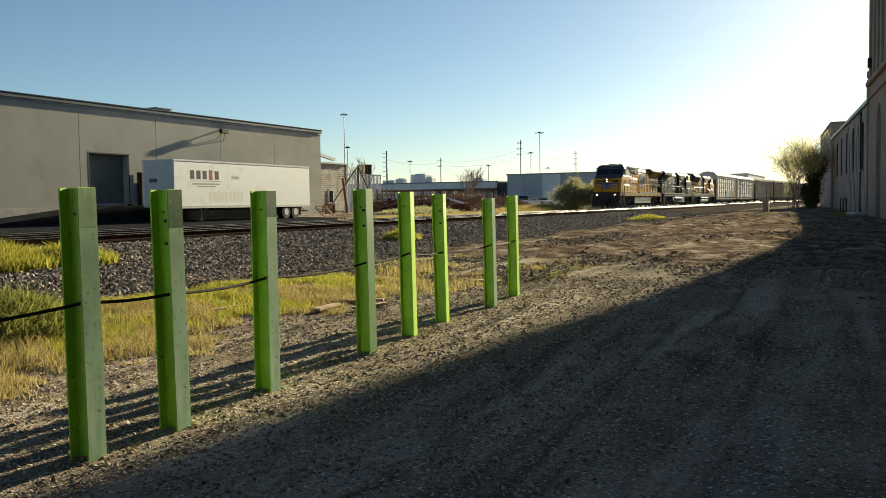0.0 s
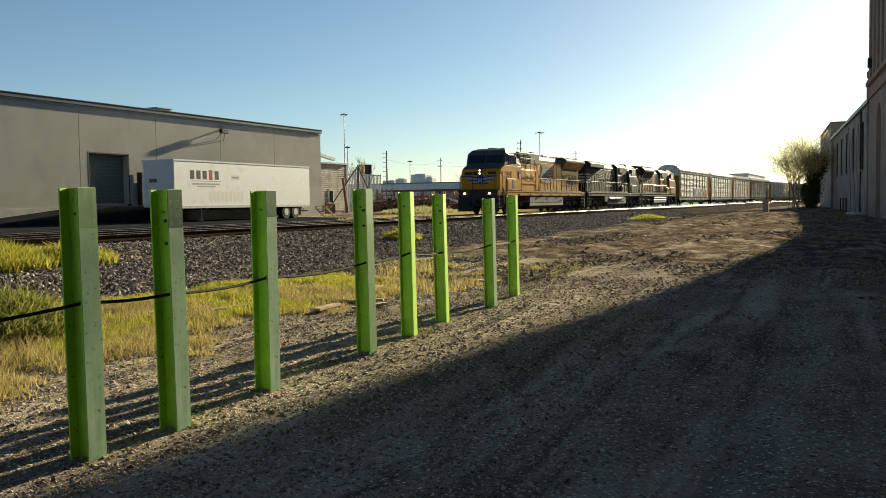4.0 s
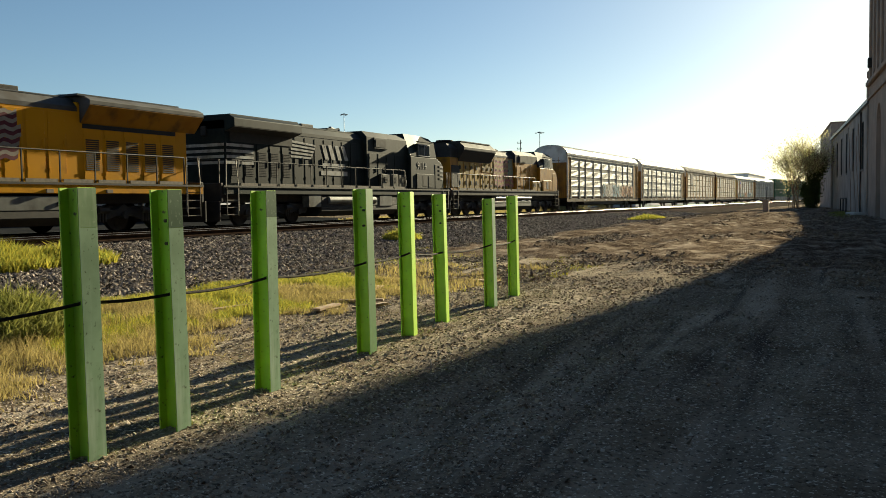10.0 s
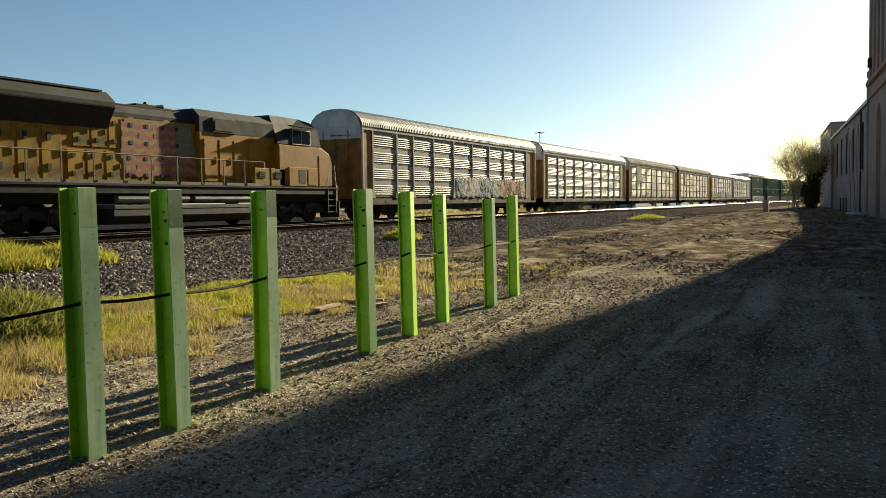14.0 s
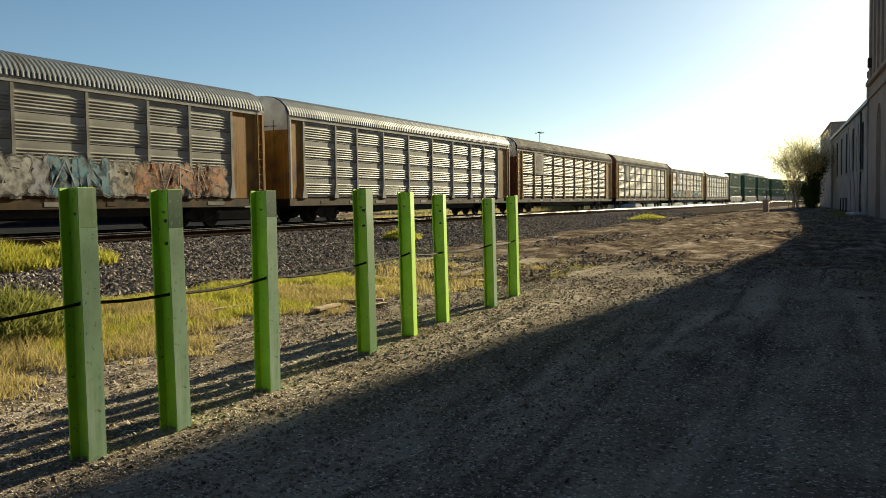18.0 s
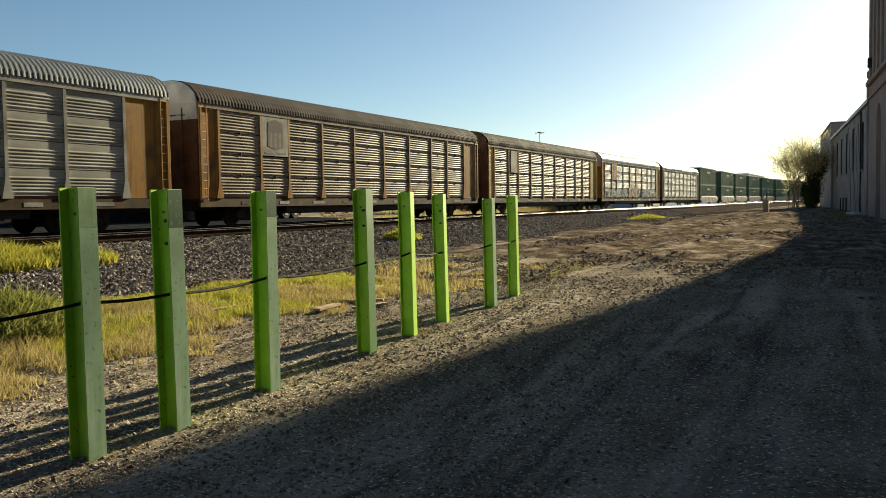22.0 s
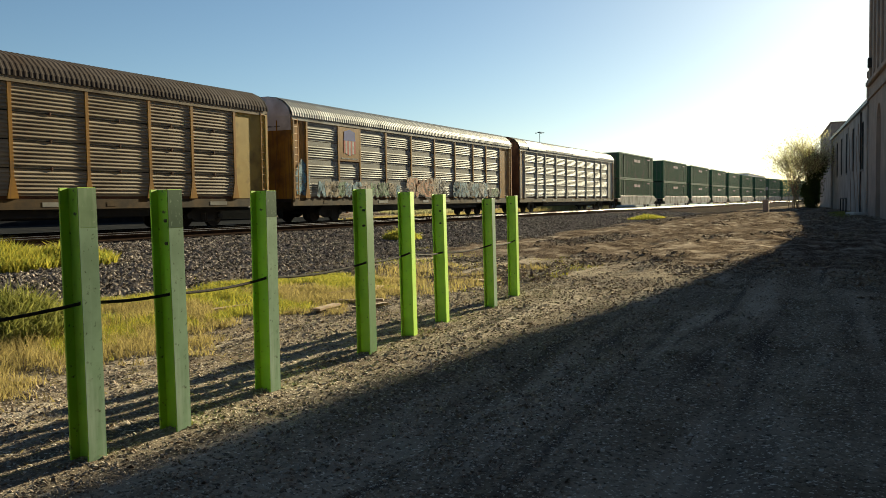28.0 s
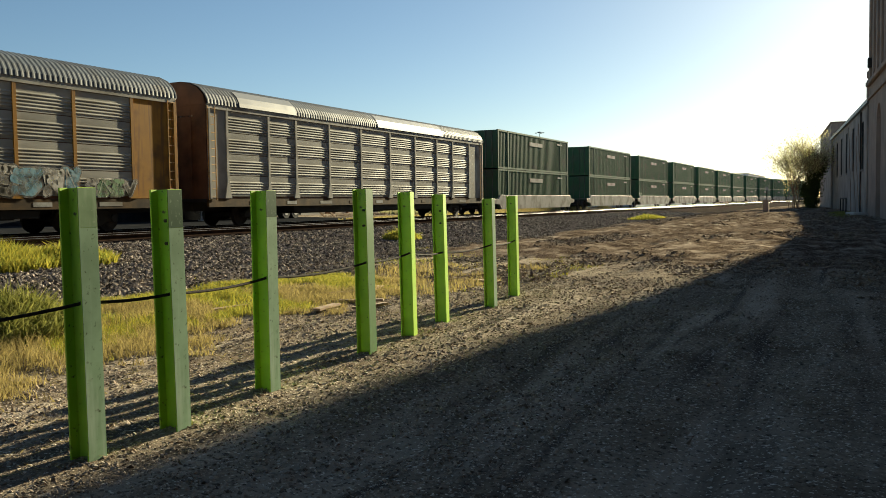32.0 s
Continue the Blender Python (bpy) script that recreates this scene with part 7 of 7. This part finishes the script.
# the strip of sunlit grass between posts and ballast
strip = []
while len(strip) < 95000:
    y = 2.2 + 13.6 * rg.random()
    lo, hi = -12.4 + 0.11 * y, -6.2 - 0.12 * (y - 7.2) + 0.5 * noise.noise((y * 0.7, 0, 2))
    x = rg.uniform(lo, hi)
    v = noise.noise((x * 0.8, y * 0.8, 7.0)) + 0.5 * noise.noise((x * 2.6, y * 2.6, 1.0))
    edge = min(x - lo, hi - x, 15.8 - y) / 0.9
    if v > -0.35 + 0.5 * (1 - min(edge, 1)) + 0.3 * rg.random():
        strip.append((x, y, ground_z(x, y) - 0.01, min(0.5 + edge * 0.3, 1.0) * (0.7 + 0.5 * max(v, 0))))
strip.sort(key=lambda p: p[0] - 0.12 * p[1] + 3.2 * noise.noise((p[0] * 0.7, p[1] * 0.7, 9.0)) + 1.5 * noise.noise((p[0] * 3, p[1] * 3, 5.0)))
cut = int(len(strip) * 0.55)
blades("grass_strip", strip[:cut], 0.05, 0.21, "grass", "rough yellow-green sunlit grass between posts and track", 0.0038, 0.5)
blades("dry_grass", strip[cut:], 0.05, 0.24, "grass_dry", "dry straw-coloured grass among the green", 0.0032, 0.5, seed=3)
low = scatter(3500, -12.7, -5.6, 13, 28.8, 0.12, 0.45, 3.0) + scatter(2500, -16.2, -11.2, 44, 76, 0.25, 0.3, 8.0)
blades("sparse_grass", low, 0.03, 0.10, "grass", "thin flat patches of yellow-green grass on the dirt", 0.008, seed=6)
blades("dry_tufts", scatter(3000, -9.7, -6.4, 12.5, 19, -0.05, 0.7, 12.0), 0.06, 0.22, "grass_dry", "low straw tufts beside the posts", 0.006, seed=9)


def clump(name, label, cx, cy, rx, ry, h, n, material, seed, wide=0.008):
    out = []
    g = np.random.default_rng(seed)
    for _ in range(n):
        a, r = g.random() * 6.283, math.sqrt(g.random())
        x, y = cx + rx * r * math.cos(a), cy + ry * r * math.sin(a)
        base = max(ground_z(x, y), bed_z(x, y) if -29 < x < -15 else -9)
        out.append((x, y, base + h * 0.45 * (1 - r) * g.random(), (1.15 - 0.6 * r)))
    return blades(name, out, h * 0.35, h, material, label, wide, 0.45, seed, "weeds")


clump("weed_clump", "thick yellow-green weed clump on the ballast shoulder", -16.91, 12.25, 1.3, 2.3, 0.52, 9000, "grass", 41, 0.011)
clump("weed_clump", "thick yellow-green weed clump on the ballast shoulder", -16.50, 14.37, 0.9, 1.1, 0.45, 3500, "grass", 42, 0.011)
clump("weed_clump", "round yellow-green weed tuft at the foot of the ballast", -15.28, 28.26, 0.6, 1.0, 0.42, 2600, "grass", 43, 0.012)
clump("weed_clump", "low yellow weed patch near the track", -13.55, 60.73, 1.2, 2.0, 0.4, 2600, "grass", 44, 0.02)
clump("green_weeds", "dark green leafy weeds at the edge of the grass", -9.07, 6.93, 0.9, 1.1, 0.5, 5200, "weed", 45, 0.012)
clump("yard_weeds", "tall dry weeds along the far side of the tracks", -35.15, 101.62, 3.0, 14, 0.9, 6000, "grass_dry", 46, 0.03)
clump("yard_weeds", "tall dry weeds along the far side of the tracks", -41.26, 80.57, 3.0, 7, 0.7, 5000, "leaf_olive", 47, 0.03)
clump("verge_grass", "thin yellow-green verge beyond the tracks", -33.62, 77.84, 2.5, 25, 0.3, 6000, "grass_dry", 48, 0.03)

clump("verge_grass", "dark shaded weeds along the foot of the mill wall", -1.1, 60, 1.05, 11, 0.25, 6000, "weed", 49, 0.014)


def branches(segs, p, d, length, r, depth, rg, spread, tips, up=0.12, low=False):
    q = p + d * length
    if low and depth > 1:
        tips += [(p, q)] * 6
    segs.append((p, q, r, r * 0.68))
    if depth == 1:
        tips.append((p, q))
    if depth == 0:
        tips.append((p, q))
        return
    for _ in range(3 if depth > 1 else 4):
        nd = (d + Vector((rg.gauss(0, spread), rg.gauss(0, spread), rg.gauss(up, spread * 0.6)))).normalized()
        branches(segs, p.lerp(q, rg.uniform(0.55, 1.0)), nd, length * rg.uniform(0.6, 0.85), r * 0.62, depth - 1, rg, spread, tips, up, low)


def leaf_cloud(tips, n, size, seed, jitter):
    g = np.random.default_rng(seed)
    idx = g.integers(0, len(tips), n)
    P = np.array([tuple(tips[i][0].lerp(tips[i][1], u)) for i, u in zip(idx, g.uniform(0.1, 1.25, n))]) + g.normal(0, jitter, (n, 3))
    u = g.normal(0, 1, (n, 3))
    u /= np.linalg.norm(u, axis=1)[:, None]
    v = np.cross(u, g.normal(0, 1, (n, 3)))
    v /= np.linalg.norm(v, axis=1)[:, None]
    s = size * (0.5 + g.random((n, 1)))
    V = np.stack([P - u * s, P + v * s * 0.5, P + u * s, P - v * s * 0.5], 1)
    F = np.arange(4 * n).reshape(n, 4)
    me = bpy.data.meshes.new("crown")
    me.from_pydata(V.reshape(-1, 3), [], F.tolist())
    return me


def tree(name, label, x, y, height, trunks, depth, spread, leaf, leaves, size, seed, jitter=0.15, wood="bark", fan=0.35, up=0.12, category="tree", low=False, girth=1.0):
    rg = random.Random(seed)
    t = thing(name, label, category, pose(x, y, ground_z(x, y) - 0.05))
    tips = []
    for k in range(trunks):
        segs = []
        d = Vector((rg.gauss(0, fan), rg.gauss(0, fan), 1)).normalized()
        branches(segs, Vector((rg.gauss(0, 0.25) * (trunks > 1), rg.gauss(0, 0.25) * (trunks > 1), 0)), d, height * 0.36, girth * 0.02 * height * (1.0 if trunks == 1 else 0.6), depth, rg, spread, tips, up, low)
        part("trunk", tubes(*[(a, b, r0, r1) for a, b, r0, r1 in segs], n=5), wood, t)
    if leaves:
        me = leaf_cloud(tips, leaves, size, seed, jitter)
        me.materials.append(M[leaf])
        tagged(part("crown", me, None, t), kind="stuff")
    return t


tree("roadside_tree", "thin-leaved yellow-green tree beside the mill wall", -5.8, 91.6, 8.0, 10, 4, 0.40, "leaf_yellow", 13000, 0.06, 5, 0.36, fan=0.2, up=0.1, wood="twig", girth=0.4, low=True)
tree("roadside_tree", "shaded ivy-dark tree growing along the mill wall", -4.7, 93.8, 6.4, 6, 3, 0.15, "leaf_ivy", 16000, 0.085, 6, 0.22, fan=0.045, up=0.2, low=True)
tree("large_shrub", "shaded green shrub against the mill wall", -4.55, 91.7, 2.8, 6, 3, 0.2, "leaf_ivy", 7000, 0.085, 17, 0.24, fan=0.12, up=0.1, low=True, category="shrub")
tree("large_shrub", "dense rounded olive-green shrub beyond the tracks", -32.6, 106.79, 4.5, 10, 3, 0.45, "leaf_olive", 18000, 0.11, 7, 0.34, fan=0.55, up=0.05, category="shrub")
tree("large_shrub", "low olive-green shrub beyond the tracks", -30.76, 109.90, 2.6, 6, 3, 0.45, "leaf_olive", 6000, 0.11, 8, 0.25, fan=0.6, up=0.05, category="shrub")
tree("bare_tree", "leafless multi-stemmed tree behind the scrap yard", -62.55, 140.27, 7.4, 4, 4, 0.3, None, 0, 0, 9, wood="twig", fan=0.22, up=0.2)
tree("bare_tree", "sparse budding tree behind the fence", -73.55, 122.82, 8.0, 4, 4, 0.3, "leaf_bud", 1500, 0.06, 10, wood="twig", fan=0.18, up=0.25)
for k, (x, y, h) in enumerate(((-40.3, 92.9, 2.6), (-41.8, 95.7, 2.4), (-38.9, 96.0, 2.2), (-44.0, 95.8, 2.6), (-37.1, 99.6, 1.6), (-46.4, 93.9, 2.0))):
    tree("brush", "tangled leafless brown brush in the scrap yard", x, y, h, 8, 3, 0.4, "twig", 900, 0.07, 60 + k, 0.2, wood="twig", fan=0.4, category="brush")

# churned clods of dark mud on the road ahead
pl = []
g = np.random.default_rng(77)
while len(pl) < 30000:
    x, y = g.uniform(-12.5, 0.5), 15.5 + 62 * g.random() ** 1.3
    if noise.noise((x * 0.35, y * 0.12, 6.0)) + 0.4 * noise.noise((x * 1.2, y * 0.5, 2.0)) > 0.02 + 0.3 * g.random():
        pl.append((x, y, max(ground_z(x, y), mud_z(x, y)), 0.012 + 0.05 * g.random() ** 4 + 0.0003 * y))
tagged(stone_mesh("mud_clods", pl, "mud", 0.5, 15), "churned dark brown mud clods on the dirt road", "mud", kind="stuff")
pl = [(g.uniform(-12.5, -5.2), 2 + 22 * g.random(), 0, 0) for _ in range(3000)]
pl = [(x, y, ground_z(x, y), 0.006 + 0.02 * g.random() ** 3) for x, y, _, _ in pl]
tagged(stone_mesh("dirt_clods", pl, "mud", 0.4, 16), "small brown clods of earth", "dirt", kind="stuff")
for k in range(7):
    x, y = g.uniform(-8.5, -6.5), g.uniform(9, 22)
    t = thing("plank", "short weathered scrap of board on the dirt", "plank", pose(x, y, ground_z(x, y) + 0.02, 0, 0, g.uniform(0, 180)), group="loose planks")
    part("board", boxes((-0.06, 0.06, -0.35, 0.35, 0, 0.035)), "wood", t)
tread = []
for line in (((-2.6, 17.2), (-2.24, 13.0), (-1.95, 10.1), (-1.69, 7.5), (-1.45, 5.2), (-1.38, 4.3)), ((-1.4, 13.0), (-1.2, 9.2), (-1.13, 7.5), (-1.0, 5.5)), ((-4.9, 20.4), (-4.4, 22.2), (-4.0, 24.0)), ((-3.6, 20.0), (-3.1, 23.0), (-2.7, 27.0))):
    for (xa, ya), (xb, yb) in zip(line, line[1:]):
        n = int((yb - ya if yb > ya else ya - yb) / 0.16) + 1
        for k in range(n):
            u = k / n
            if noise.noise((xa * 3, (ya + (yb - ya) * u) * 0.9, 21.0)) > -0.12:
                for off in (-0.09, 0.0, 0.09):
                    x, y = xa + (xb - xa) * u + off + g.normal(0, 0.015), ya + (yb - ya) * u + g.normal(0, 0.02)
                    tread.append((x, y, max(ground_z(x, y), mud_z(x, y)) + 0.002, g.uniform(0.012, 0.03)))
tagged(stone_mesh("tread_marks", tread, "tread_clay", 0.12, seed=52), "pale dried clay pressed into tyre tread marks", "tyre tracks", kind="stuff")
litter = [(g.uniform(-9.6, -4.2), 2.5 + 20 * g.random() ** 1.3) for _ in range(5200)]
litter = [(x - 0.1 * y * 0.6, y, ground_z(x - 0.06 * y, y) + 0.004, 1.0) for x, y in litter]
blades("straw_litter", litter, 0.006, 0.02, "grass_dry", "flat dead straw and chips littered on the dirt", 0.006, 7.0, seed=71, category="litter")


def motions():
    """The train rolls past at an even pace; every wagon follows the line of the track."""
    for ob, s0, turn, *lift in moving:
        rows = []
        for k in range(33):
            x, y, h = track_at(s0 - SPEED * k)
            rows.append((float(k), pose(x, y, RAIL + (lift[0] if lift else 0.0), 0, 0, h + turn)))
        walk(ob, rows)
    # wheels roll without slipping; a key every fifteenth of a second
    for ob, (x, y, z), r, spin in wheels:
        step = 2.0 / FPS
        turn = math.degrees(SPEED * step / r)
        walk(ob, [(k * step, pose(x, y, z, (spin * turn * k) % 360)) for k in range(481)])


motions()
